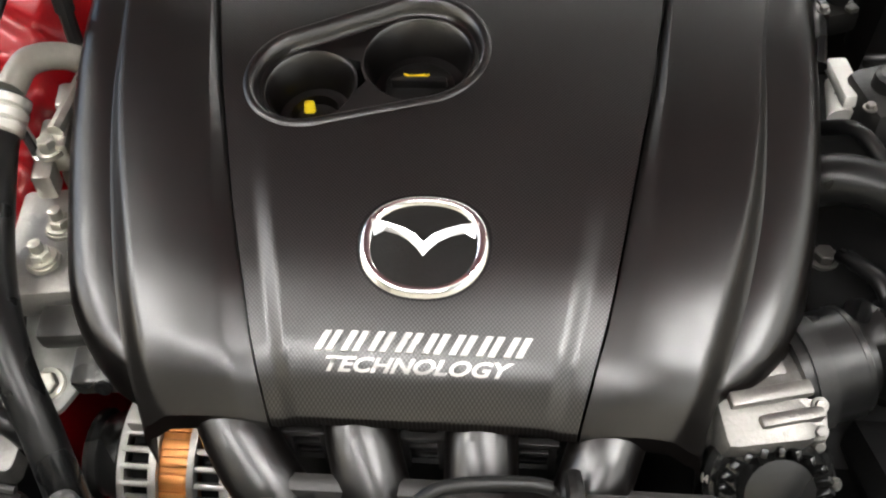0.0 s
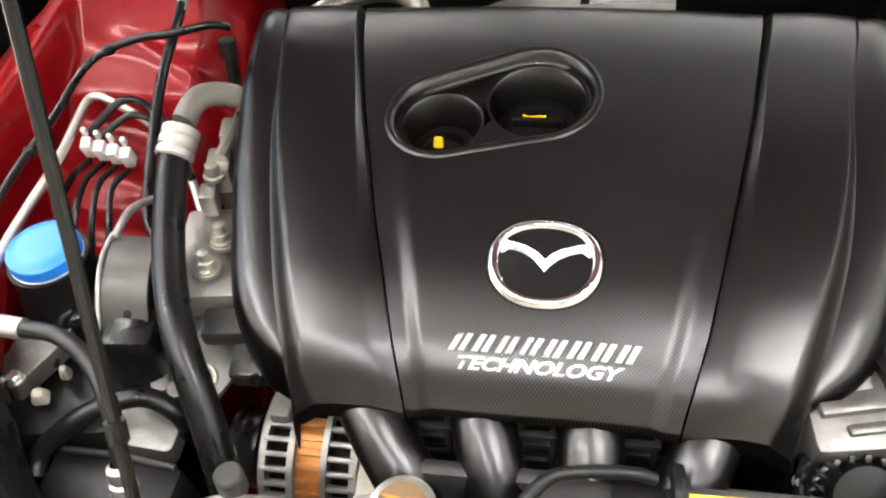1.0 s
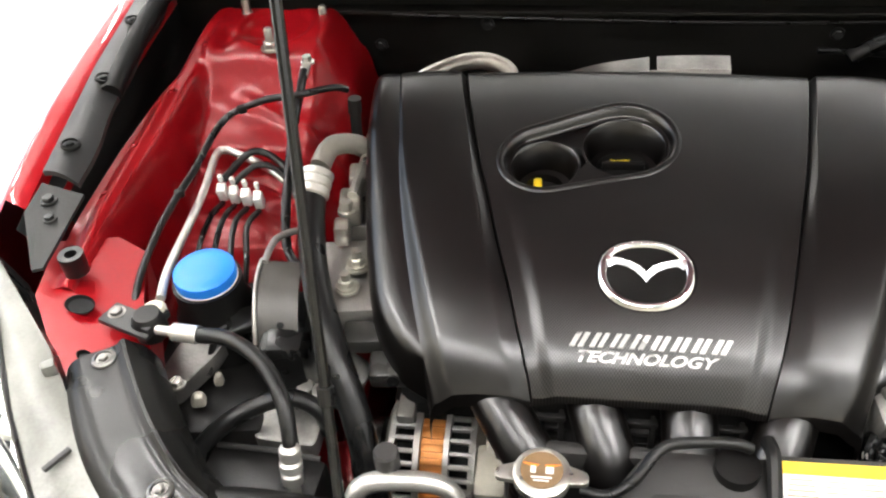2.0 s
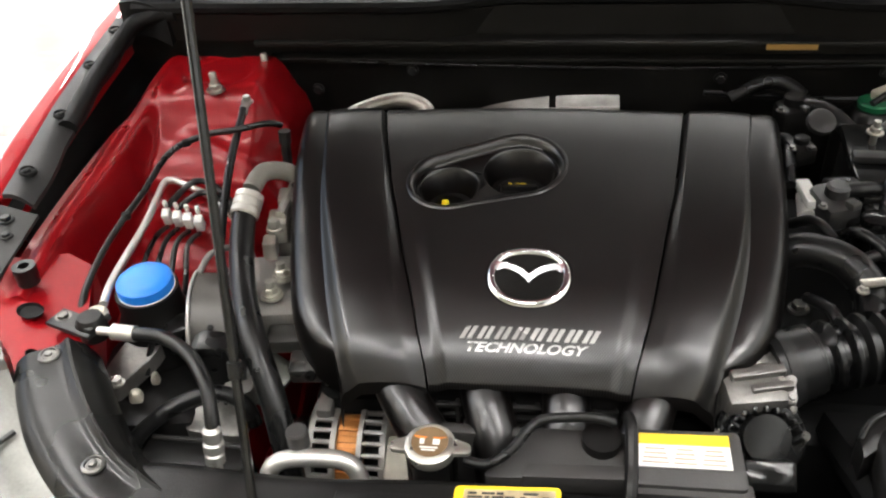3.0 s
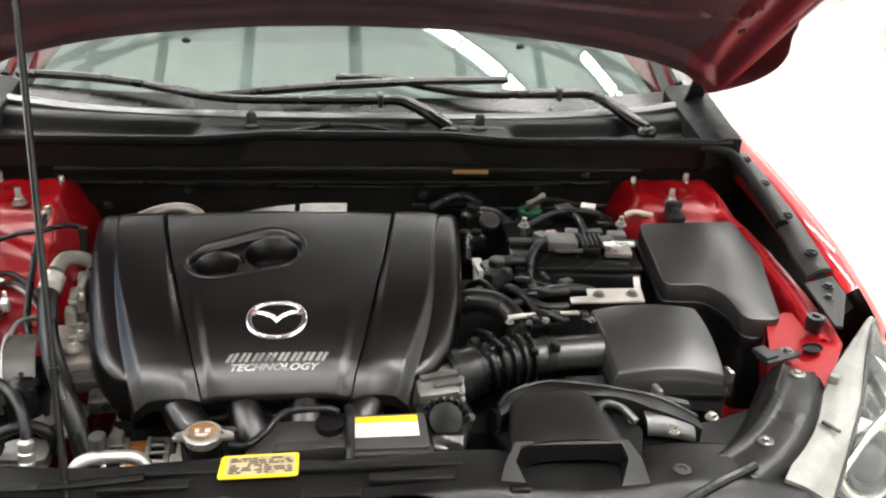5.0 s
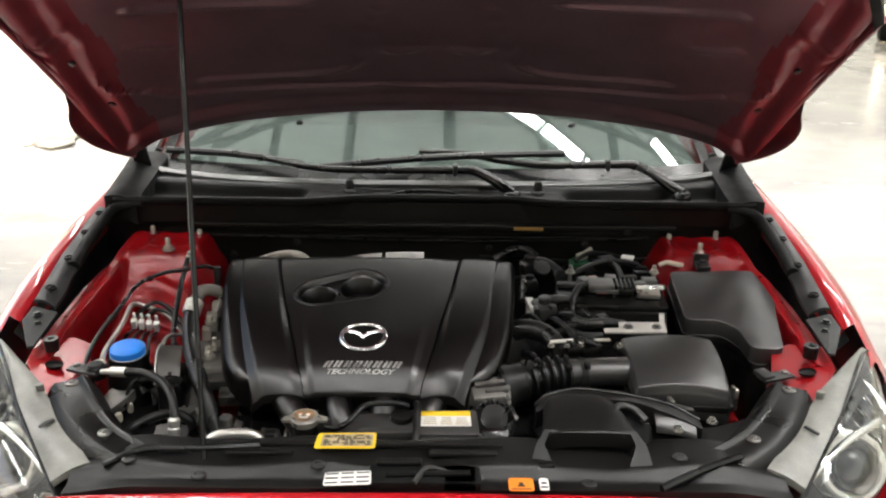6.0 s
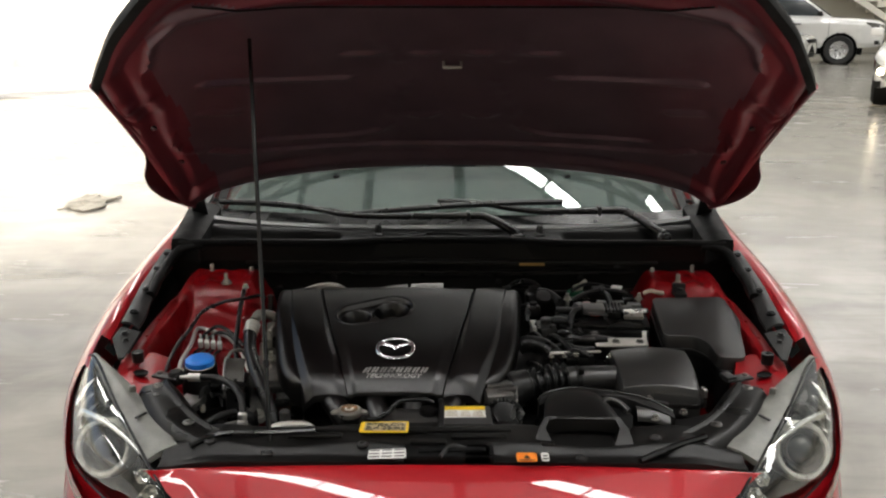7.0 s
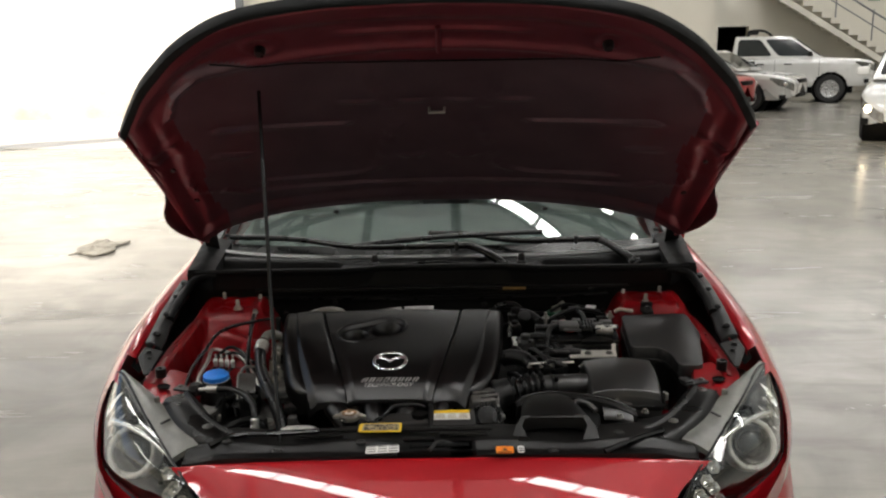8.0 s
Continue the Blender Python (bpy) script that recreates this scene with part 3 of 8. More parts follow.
def vehicle(name, label, paint, place, length, width, height, wheel_r, axles, belt, cabin, lamps_on=False, bed=None):
    """A parked car seen at a distance. Built along local x, nose at +x; belt: (x, z) of the lower body's top; cabin: (x rear foot, x rear roof, x front roof, x front foot)."""
    t = thing(name, label, "car", (place.translation.x, place.translation.y, 0))
    half, hl = width / 2, length / 2

    def put(nm, bb, material, parent, lab="", smooth=40):
        bmesh.ops.transform(bb, matrix=place, verts=bb.verts)
        return part(nm, bb, material, parent, lab, smooth)

    def w_at(x):
        f = abs(x) / hl
        return half * (1 - 0.22 * max(0, (f - 0.72) / 0.28) ** 2.2) * (0.35 + 0.65 * nose_round(x))

    def nose_round(x):
        f = (abs(x) / hl - 0.88) / 0.12
        return math.sqrt(max(0.0, 1 - f * f)) if f > 0 else 1.0

    bb = B()
    nx_, prof = 130, [(0.0, 1.0), (0.55, 1.0), (0.86, 0.985), (0.96, 0.93), (1.0, 0.80), (1.0, 0.62), (0.985, 0.40), (0.96, 0.15), (0.90, 0.0)]
    for sy in (-1, 1):
        rows = []
        for i in range(nx_ + 1):
            s_ = i / nx_ * 2 - 1
            x = hl * math.copysign(1 - (1 - abs(s_)) ** 1.5, s_)
            zt, zb, w = spline_at(belt, x), (0.42 if bed else 0.26) + 0.06 * (abs(x) / hl) ** 6, w_at(x)
            zm, rn = (0.80 if bed else 0.55), (0.72 if bed else 0.50) + (0.28 if bed else 0.50) * nose_round(x)
            zt, zb = zm + (max(zt, zm + 0.02) - zm) * rn, zm + (zb - zm) * rn
            row = []
            for j in range(33):
                f = j / 32 * (len(prof) - 1)
                q = min(int(f), len(prof) - 2)
                pw = prof[q][0] + (prof[q + 1][0] - prof[q][0]) * (f - q)
                pz = prof[q][1] + (prof[q + 1][1] - prof[q][1]) * (f - q)
                row.append(bb.verts.new((x, sy * w * pw, zb + (zt - zb) * pz)))
            rows.append(row)
        for i in range(nx_):
            for j in range(32):
                q = (rows[i][j], rows[i + 1][j], rows[i + 1][j + 1], rows[i][j + 1])
                c = sum((v.co for v in q), Vector()) / 4
                if abs(c.y) > half * 0.5 and any((c.x - a) ** 2 + (c.z - wheel_r) ** 2 < (wheel_r * 1.17) ** 2 for a in axles):
                    continue
                bb.faces.new(q if sy > 0 else q[::-1])
        for row in rows:
            for v in row:
                for a in axles:
                    dx, dz = v.co.x - a, v.co.z - wheel_r
                    d_ = math.hypot(dx, dz)
                    if abs(v.co.y) > half * 0.5 and 0.01 < d_ < wheel_r * 1.2 and v.link_faces and any(True for e in v.link_edges if len(e.link_faces) == 1):
                        v.co.x, v.co.z = a + dx / d_ * wheel_r * 1.17, wheel_r + dz / d_ * wheel_r * 1.17
        for i in (0, nx_):
            bb.faces.new(rows[i])
    body = put("body", bb, paint, t, "", 60)
    bb = B()
    x0, x1, x2, x3 = cabin
    zf = spline_at(belt, (x0 + x3) / 2) - 0.03

    def shell(u, v):
        return (x0 + (x3 - x0) * u, v, 0)

    def ring(k):
        f = k
        xa, xb = x0 + (x1 - x0) * f, x3 + (x2 - x3) * f
        w = half * (0.94 - 0.16 * f)
        z = zf + (height - zf) * f
        return [(xa, -w * 0.96, z), ((xa + xb) / 2, -w, z), (xb, -w * 0.93, z), (xb + 0.05, 0, z), (xb, w * 0.93, z), ((xa + xb) / 2, w, z), (xa, w * 0.96, z), (xa - 0.03, 0, z)]

    prev = None
    for k in (0.0, 0.5, 0.86, 0.93, 0.97, 0.99, 1.0):
        pts = ring(k)
        if k == 1.0:
            c = Vector(((x1 + x2) / 2, 0, 0))
            pts = [tuple(Vector(p) + (c - Vector((p[0], p[1], 0))) * 0.06) for p in pts]
        fine = []
        for i in range(8):
            a0, a1, a2, a3 = (Vector(pts[(i + d) % 8]) for d in (-1, 0, 1, 2))
            for m_ in range(4):
                f = m_ / 4
                spl = 0.5 * (2 * a1 + (a2 - a0) * f + (2 * a0 - 5 * a1 + 4 * a2 - a3) * f * f + (3 * a1 - a0 - 3 * a2 + a3) * f ** 3)
                fine.append(a1.lerp(a2, f).lerp(spl, 0.35 if i in (2, 3, 6, 7) else 0.0))
        vs = [bb.verts.new(p) for p in fine]
        if prev:
            for i in range(32):
                bb.faces.new((prev[i], prev[(i + 1) % 32], vs[(i + 1) % 32], vs[i]))
        prev = vs
    bb.faces.new(prev)
    put("cabin", bb, paint, t, "", 50)

    def pane(nm, quad):
        bb = B()
        n = (Vector(quad[1]) - Vector(quad[0])).cross(Vector(quad[3]) - Vector(quad[0])).normalized()
        pts = [Vector(p) + n * 0.012 for p in quad]
        plate(bb, round_outline(pts, 0.10), 0.02, axis=tuple(-n))
        put(nm, bb, CAR_GLASS, t, "dark tinted glass", 0)

    lo, hi = 0.12, 0.86

    def at(f, which):
        return Vector(ring(f)[which])

    for sy, ia, ib in ((-1, 0, 2), (1, 6, 4)):
        rl, fl_, rh, fh = at(lo, ia), at(lo, ib), at(hi, ia), at(hi, ib)
        ml, mh = rl.lerp(fl_, 0.5), rh.lerp(fh, 0.46)
        out_l, out_h = at(lo, 1 if sy < 0 else 5), at(hi, 1 if sy < 0 else 5)
        ml.y, mh.y = out_l.y, out_h.y
        for a, c, d, e in ((rl.lerp(ml, 0.10), rl.lerp(ml, 0.93), rh.lerp(mh, 0.93), rh.lerp(mh, 0.12)), (ml.lerp(fl_, 0.07), ml.lerp(fl_, 0.90), mh.lerp(fh, 0.92), mh.lerp(fh, 0.07))):
            quad = [a, c, d, e]
            pane("side_window", quad if sy < 0 else quad[::-1])
    pane("front_window", [at(lo, 2).lerp(at(lo, 4), 0.05) + Vector((0.03, 0, 0)), at(lo, 2).lerp(at(lo, 4), 0.95) + Vector((0.03, 0, 0)), at(hi, 2).lerp(at(hi, 4), 0.95) + Vector((0.03, 0, 0)), at(hi, 2).lerp(at(hi, 4), 0.05) + Vector((0.03, 0, 0))])
    for sy in (-1, 1):
        for a in axles:
            bb = B()
            y = sy * (half - 0.12)
            lathe(bb, [(wheel_r * 0.6, -0.10), (wheel_r * 0.93, -0.11), (wheel_r, -0.08), (wheel_r, 0.08), (wheel_r * 0.93, 0.11), (wheel_r * 0.62, 0.10)], (a, y, wheel_r), (0, sy, 0), 32)
            wh = put("wheel", bb, TYRE, t, "black tyre")
            bb = B()
            lathe(bb, [(wheel_r * 1.19, -0.30), (wheel_r * 1.19, 0.06)], (a, y, wheel_r), (0, sy, 0), 32)
            lathe(bb, [(0.0, -0.12), (wheel_r * 1.19, -0.12)], (a, y, wheel_r), (0, sy, 0), 32)
            put("arch_liner", bb, DARK, t)
            bb = B()
            lathe(bb, [(0, 0.075), (wheel_r * 0.14, 0.08), (wheel_r * 0.2, 0.05), (wheel_r * 0.5, 0.07), (wheel_r * 0.62, 0.10), (wheel_r * 0.64, 0.085), (wheel_r * 0.62, -0.08)], (a, y, wheel_r), (0, sy, 0), 32)
            for k in range(6):
                an = k * math.pi / 3
                box(bb, (a + wheel_r * 0.36 * math.cos(an), y + sy * 0.072, wheel_r + wheel_r * 0.36 * math.sin(an)), (wheel_r * 0.42, 0.03, wheel_r * 0.16), (0, -math.degrees(an), 0), 0.01)
            put("rim", bb, RIM, wh, "silver wheel rim")
        def lamp_skin(u, v):
            # follows the body round the front corner
            x = hl * (0.80 + 0.185 * u)
            zt_ = 0.55 + (spline_at(belt, x) - 0.55) * (0.50 + 0.50 * nose_round(x)) if not bed else 0.80 + (spline_at(belt, x) - 0.80) * (0.72 + 0.28 * nose_round(x))
            return (x, sy * (w_at(x) + 0.012), zt_ - 0.07 - (0.05 + 0.11 * step(0.0, 0.5, u)) * v)

        bb = B()
        sheet(bb, lamp_skin, 16, 6)
        lamp = put("headlamp", bb, GREY_LAMP, t, "lit headlamp" if lamps_on else "clear headlamp wrapped round the corner")
        bb = B()
        q = Vector(lamp_skin(0.72, 0.5))
        lathe(bb, [(0.0, 0.04), (0.045, 0.03), (0.06, 0.0), (0.05, -0.02)], q, (1, sy * 0.6, 0.1), 18)
        put("bulb", bb, LAMP_ON if lamps_on else CHROME, lamp, "glowing bulb" if lamps_on else "bright reflector")
        bb = B()
        sheet(bb, lambda u, v: (hl * (0.89 + 0.05 * u), sy * (w_at(hl * (0.89 + 0.05 * u)) + 0.010), (0.62 if bed else 0.40) - 0.10 * v), 12, 3)
        put("bumper_recess", bb, BLACK, t, "dark recess in the bumper")
        for xs in ((x0 + x3) * 0.5 - 0.05, x3 - 0.10):
            bb = B()
            box(bb, (xs, sy * (w_at(xs) + 0.001), zf - 0.28), (0.010, 0.006, 0.50))
            put("door_gap", bb, DARK, t)
        if lamps_on:
            bb = B()
            lathe(bb, [(0.0, 0.03), (0.045, 0.025), (0.055, -0.03)], (hl * 0.972, sy * w_at(hl * 0.97) * 0.74, 0.42), (1, sy * 0.3, 0), 16)
            put("fog_lamp", bb, LAMP_ON, t, "lit fog lamp")
        bb = B()
        box(bb, (x3 - 0.35, sy * (half + 0.07), zf + 0.13), (0.12, 0.20, 0.14), bevel=0.04)
        put("door_mirror", bb, paint if lamps_on else BLACK, t)
        for f in (0.32, 0.62):
            bb = B()
            xh = x0 + (x3 - x0) * f
            box(bb, (xh, sy * (w_at(xh) + 0.01), zf - 0.14), (0.20, 0.03, 0.035), bevel=0.01)
            put("door_handle", bb, BLACK if not lamps_on else paint, t)
    bb = B()
    zg = spline_at(belt, hl * 0.98)
    box(bb, (hl - 0.025, 0, zg - (0.17 if bed else 0.06)), (0.07, width * (0.46 if bed else 0.30), 0.20 if bed else 0.10), bevel=0.02)
    box(bb, (hl - 0.05, 0, 0.58 if bed else 0.38), (0.07, width * (0.5 if bed else 0.30), 0.11), bevel=0.02)
    put("grille", bb, BLACK, t, "black front grille")
    bb = B()
    box(bb, (0, 0, 0.34), (length * 0.80, width * 0.66, 0.20), bevel=0.03)
    put("underside", bb, DARK, t)
    if bed:
        bb = B()
        box(bb, ((-hl + x0) / 2 + 0.05, 0, spline_at(belt, -hl * 0.7) + 0.01), (x0 + hl - 0.3, width * 0.80, 0.03), bevel=0.01)
        put("load_bed", bb, DARK, t)
        bb = B()
        tube(bb, [(x1 + 0.30, -half * 0.5, height - 0.01), (x1 + 0.34, -half * 0.45, height + 0.14), (x1 + 0.70, -half * 0.45, height + 0.15), (x1 + 0.95, -half * 0.5, height - 0.01)], 0.035, 8)
        tube(bb, [(x1 + 0.30, half * 0.5, height - 0.01), (x1 + 0.34, half * 0.45, height + 0.14), (x1 + 0.70, half * 0.45, height + 0.15), (x1 + 0.95, half * 0.5, height - 0.01)], 0.035, 8)
        box(bb, (x1 + 0.45, 0, height + 0.10), (0.22, half * 0.9, 0.10), bevel=0.03)
        put("roof_rack", bb, BLACK, t, "dark rack on the cab roof")
    return t


SALOON_BELT = [(-2.4, 0.80), (-2.2, 0.95), (-1.2, 0.98), (0.6, 0.95), (1.1, 0.92), (1.8, 0.88), (2.2, 0.82), (2.4, 0.74)]
vehicle("pickup_truck", "white crew cab pickup truck parked beside the staircase", WHITE_CAR, pose(9.05, 23.8, 0, 0, 0, -20), 5.2, 1.86, 1.76, 0.37, (-1.55, 1.50), [(-2.6, 1.08), (-1.2, 1.16), (0.9, 1.20), (1.3, 1.19), (1.9, 1.17), (2.3, 1.13), (2.6, 1.08)], (-1.02, -0.95, 0.45, 1.30), bed=True)
vehicle("saloon_car", "pale silver saloon car parked ahead of the pickup", SILVER_CAR, pose(6.55, 21.4, 0, 0, 0, -38), 4.8, 1.85, 1.42, 0.335, (-1.4, 1.42), SALOON_BELT, (-1.9, -0.9, 0.25, 1.15))
vehicle("red_car", "red car partly hidden beside the silver saloon", RED, pose(5.0, 19.6, 0, 0, 0, -42), 4.2, 1.76, 1.46, 0.31, (-1.25, 1.28), [(x * 0.875, z + 0.04) for x, z in SALOON_BELT], (-1.9, -1.3, 0.2, 1.05))
vehicle("white_hatchback", "white hatchback with its headlamps lit, facing the car", WHITE_CAR, pose(8.19, 13.95, 0, 0, 0, -120), 4.0, 1.70, 1.52, 0.30, (-1.2, 1.25), [(-2.0, 0.85), (-1.8, 1.0), (0.6, 0.98), (1.0, 0.95), (1.6, 0.84), (1.85, 0.72), (2.0, 0.52)], (-1.9, -1.5, 0.15, 1.05), lamps_on=True)

# ---- the red car ----
car = thing("red_hatchback", "red metallic hatchback parked with its bonnet propped open", "car", (0, 2.0, 0))


def top_line(y):
    """Height of the wing's upper edge beside the bonnet."""
    return spline_at([(0.1, 0.79), (0.5, 0.872), (0.56, 0.897), (0.68, 0.931), (0.8, 0.953), (0.95, 0.975), (1.1, 0.992), (1.3, 1.01), (2.2, 1.02), (4.4, 1.03)], y)


def top_half(y):
    return spline_at([(0.2, 0.60), (0.4, 0.70), (0.5, 0.750), (0.56, 0.752), (0.68, 0.752), (0.8, 0.752), (0.95, 0.750), (1.1, 0.747), (1.3, 0.745), (2.0, 0.79), (3.6, 0.76), (4.4, 0.62)], y)


def wide_half(y):
    return spline_at([(0.0, 0.56), (0.2, 0.640), (0.3, 0.705), (0.4, 0.776), (0.5, 0.822), (0.6, 0.846), (0.8, 0.876), (1.5, 0.888), (2.5, 0.89), (3.5, 0.895), (4.1, 0.83), (4.4, 0.70)], y)


AXLES = (0.92, 3.62)
LAMP_SIDE = [(0.506, 0.854), (0.477, 0.803), (0.431, 0.743), (0.384, 0.688), (0.282, 0.662), (0.16, 0.650), (0.10, 0.70), (0.10, 0.86)]


def in_lamp(y, z):
    """Whether a point of the wing lies behind the headlamp."""
    inside = False
    for (y0, z0), (y1, z1) in zip(LAMP_SIDE, LAMP_SIDE[1:] + LAMP_SIDE[:1]):
        if (z0 > z) != (z1 > z) and y < y0 + (z - z0) / (z1 - z0) * (y1 - y0):
            inside = not inside
    return inside


def side_point(sx, y, k):
    """The car's flank: k from 0 (upper edge) to 1 (sill)."""
    zt, xt, xw = top_line(y), top_half(y), wide_half(y)
    z = zt + (0.24 - zt) * k
    x = xt + (xw - xt) * math.sin(min(1, k * 2.6) * math.pi / 2) ** 0.8
    x -= 0.05 * step(0.55, 1.0, k) - 0.012 * math.sin(k * 9)
    return (sx * x, y, z - 0.012 * math.exp(-k * 30))


for sx in (-1, 1):
    def panel(name, y0, y1, ny, label=""):
        b = B()
        nk = 26 if y0 > 0.5 else 64
        rows = [[b.verts.new(Vector(side_point(sx, y0 + (y1 - y0) * i / ny, (j / nk) ** 1.5))) for j in range(nk + 1)] for i in range(ny + 1)]
        for i in range(ny):
            for j in range(nk):
                q = (rows[i][j], rows[i][j + 1], rows[i + 1][j + 1], rows[i + 1][j])
                c = sum((v.co for v in q), Vector()) / 4
                if any((c.y - a) ** 2 + (c.z - 0.31) ** 2 < 0.355 ** 2 for a in AXLES):
                    continue
                if y0 < 0.5 and in_lamp(c.y, c.z):
                    continue
                b.faces.new(q)
        for row in rows:
            for v in row:
                for a in AXLES:
                    dy, dz = v.co.y - a, v.co.z - 0.31
                    d_ = math.hypot(dy, dz)
                    if 0.05 < d_ < 0.37 and v.link_faces and any(len(e.link_faces) == 1 for e in v.link_edges):
                        v.co.y, v.co.z = a + dy / d_ * 0.355, 0.31 + dz / d_ * 0.355
        # folded upper flange
        prev = None
        for i in range(ny + 1):
            p = rows[i][0].co
            w = b.verts.new(p + Vector((-sx * 0.018, 0, -0.012)))
            w2 = b.verts.new(p + Vector((-sx * 0.022, 0, -0.06)))
            if prev and p.y > 0.58:
                b.faces.new((rows[i - 1][0], rows[i][0], w, prev[0]))
                b.faces.new((prev[0], w, w2, prev[1]))
            prev = (w, w2)
        return part(name, b, RED, car, label, 50)

    panel("front_wing", 0.16, 1.28, 150, "red front wing beside the engine bay")
    panel("front_door", 1.285, 2.30, 24)
    panel("rear_door", 2.305, 3.10, 20)
    panel("rear_quarter", 3.105, 4.40, 50)
    for ay in AXLES:
        b = B()
        lathe(b, [(0.19, -0.10), (0.27, -0.105), (0.31, -0.09), (0.317, -0.03), (0.317, 0.03), (0.31, 0.09), (0.27, 0.105), (0.19, 0.10)], (sx * 0.785, ay, 0.317), (sx, 0, 0), 40)
        wheel = part("wheel", b, TYRE, car, "black road tyre")
        b = B()
        lathe(b, [(0.0, 0.06), (0.05, 0.06), (0.06, 0.045), (0.17, 0.06), (0.2, 0.10), (0.212, 0.10), (0.212, -0.09), (0.19, -0.09), (0.185, 0.02)], (sx * 0.785, ay, 0.317), (sx, 0, 0), 40)
        part("rim", b, RIM, wheel, "silver alloy rim")
        b = B()
        for i in range(5):
            a = i * 2 * math.pi / 5
            box(b, (sx * 0.862, ay + 0.115 * math.cos(a), 0.317 + 0.115 * math.sin(a)), (0.03, 0.18, 0.05), (math.degrees(a), 0, 0), 0.008)
        part("spokes", b, RIM, wheel, "silver alloy spokes")
    # door mirror: bulging painted shell on a black foot, glass to the rear
    b = B()
    rows_m = []
    for k in range(15):
        a = k / 14
        s = math.sqrt(max(0.0, 1 - (2 * a - 1) ** 2)) ** 0.6
        rows_m.append([b.verts.new((sx * (0.785 + 0.175 * a), 1.60 - 0.085 * s * max(0, math.sin(math.pi * j / 12)) ** 0.7 + 0.03 * a, 1.050 - 0.010 * a + (0.070 - 0.008 * a) * s * math.cos(math.pi * j / 12))) for j in range(13)])
    for p_, q_ in zip(rows_m, rows_m[1:]):
        for j in range(12):
            b.faces.new((p_[j], q_[j], q_[j + 1], p_[j + 1]) if sx > 0 else (p_[j], p_[j + 1], q_[j + 1], q_[j]))
    mir = part("door_mirror", b, RED, car, "red door mirror housing", 60)
    b = B()
    box(b, (sx * 0.872, 1.612, 1.046), (0.150, 0.008, 0.105), (0, 0, sx * 9), 0.003)
    part("mirror_glass", b, CHROME, mir, "silvered mirror glass")
    b = B()
    tube(b, [(sx * 0.76, 1.60, 0.985), (sx * 0.81, 1.595, 0.992), (sx * 0.85, 1.595, 1.01)], (0.030, 0.018), 10)
    part("foot", b, BLACK, mir, "black mirror foot")
    b = B()
    lathe(b, [(0.37, -0.22), (0.37, 0.03)], (sx * 0.84, 0.92, 0.31), (sx, 0, 0), 40)
    part("wheel_arch_liner", b, DULL, car)
# roof, pillars, tail and cabin
CABIN_H = [(1.30, 1.03), (1.95, 1.37), (2.3, 1.435), (2.9, 1.44), (3.5, 1.38), (4.0, 1.22), (4.4, 1.04)]


def roof_point(u, v):
    y = 1.98 + (3.75 - 1.98) * v
    x = 0.58 - 0.05 * abs(v - 0.4)
    return ((u - 0.5) * 2 * x, y + 0.10 * (2 * u - 1) ** 2 * (1 - 2 * v), spline_at(CABIN_H, y) + 0.03 - 0.035 * (2 * u - 1) ** 2)


b = B()
sheet(b, roof_point, 16, 20, 0.03)
part("roof", b, RED, car, "red roof panel")
for sx in (-1, 1):
    b = B()
    tube(b, [(sx * 0.735, 1.30, 1.0), (sx * 0.665, 1.65, 1.215), (sx * 0.585, 2.05, 1.405)], 0.034, 8)
    part("front_pillar", b, RED, car, "red windscreen pillar")
    b = B()
    tube(b, [(sx * 0.78, 2.34, 1.01), (sx * 0.60, 2.42, 1.41)], 0.035, 8)
    part("middle_pillar", b, BLACK_G, car)
    b = B()
    tube(b, [(sx * 0.74, 4.1, 1.02), (sx * 0.62, 3.75, 1.25), (sx * 0.55, 3.5, 1.37)], (0.10, 0.05), 8)
    part("rear_pillar", b, RED, car, "red rear pillar")
    for nm, ya, yb in (("front_side_window", 1.45, 2.31), ("rear_side_window", 2.38, 3.6)):
        b = B()
        sheet(b, lambda u, v: (sx * (0.765 - 0.17 * v - 0.004), ya + (yb - ya) * u + (0.45 * v * (1 - u) if ya < 2 else -0.35 * v * u), 1.015 + v * (min(0.385, spline_at(CABIN_H, ya + (yb - ya) * u + (0.45 * v * (1 - u) if ya < 2 else -0.35 * v * u)) - 1.02))), 8, 6)
        pane = part(nm, b, GLASS, car, "clear greenish side window")
        pane.visible_shadow = False
b = B()
sheet(b, lambda u, v: ((u - 0.5) * 2 * (0.60 - 0.09 * v), 4.36 - 0.55 * v, 1.02 + 0.34 * v), 8, 6)
rw = part("rear_window", b, GLASS, car)
rw.visible_shadow = False
b = B()
sheet(b, lambda u, v: ((u - 0.5) * 2 * wide_half(4.38 - 0.02 * v) * (0.88 + 0.14 * math.sin(v * math.pi)), 4.40 + 0.07 * math.sin(v * math.pi) - 0.10 * (2 * u - 1) ** 2, 0.25 + 0.78 * v), 16, 12)
part("tailgate", b, RED, car)
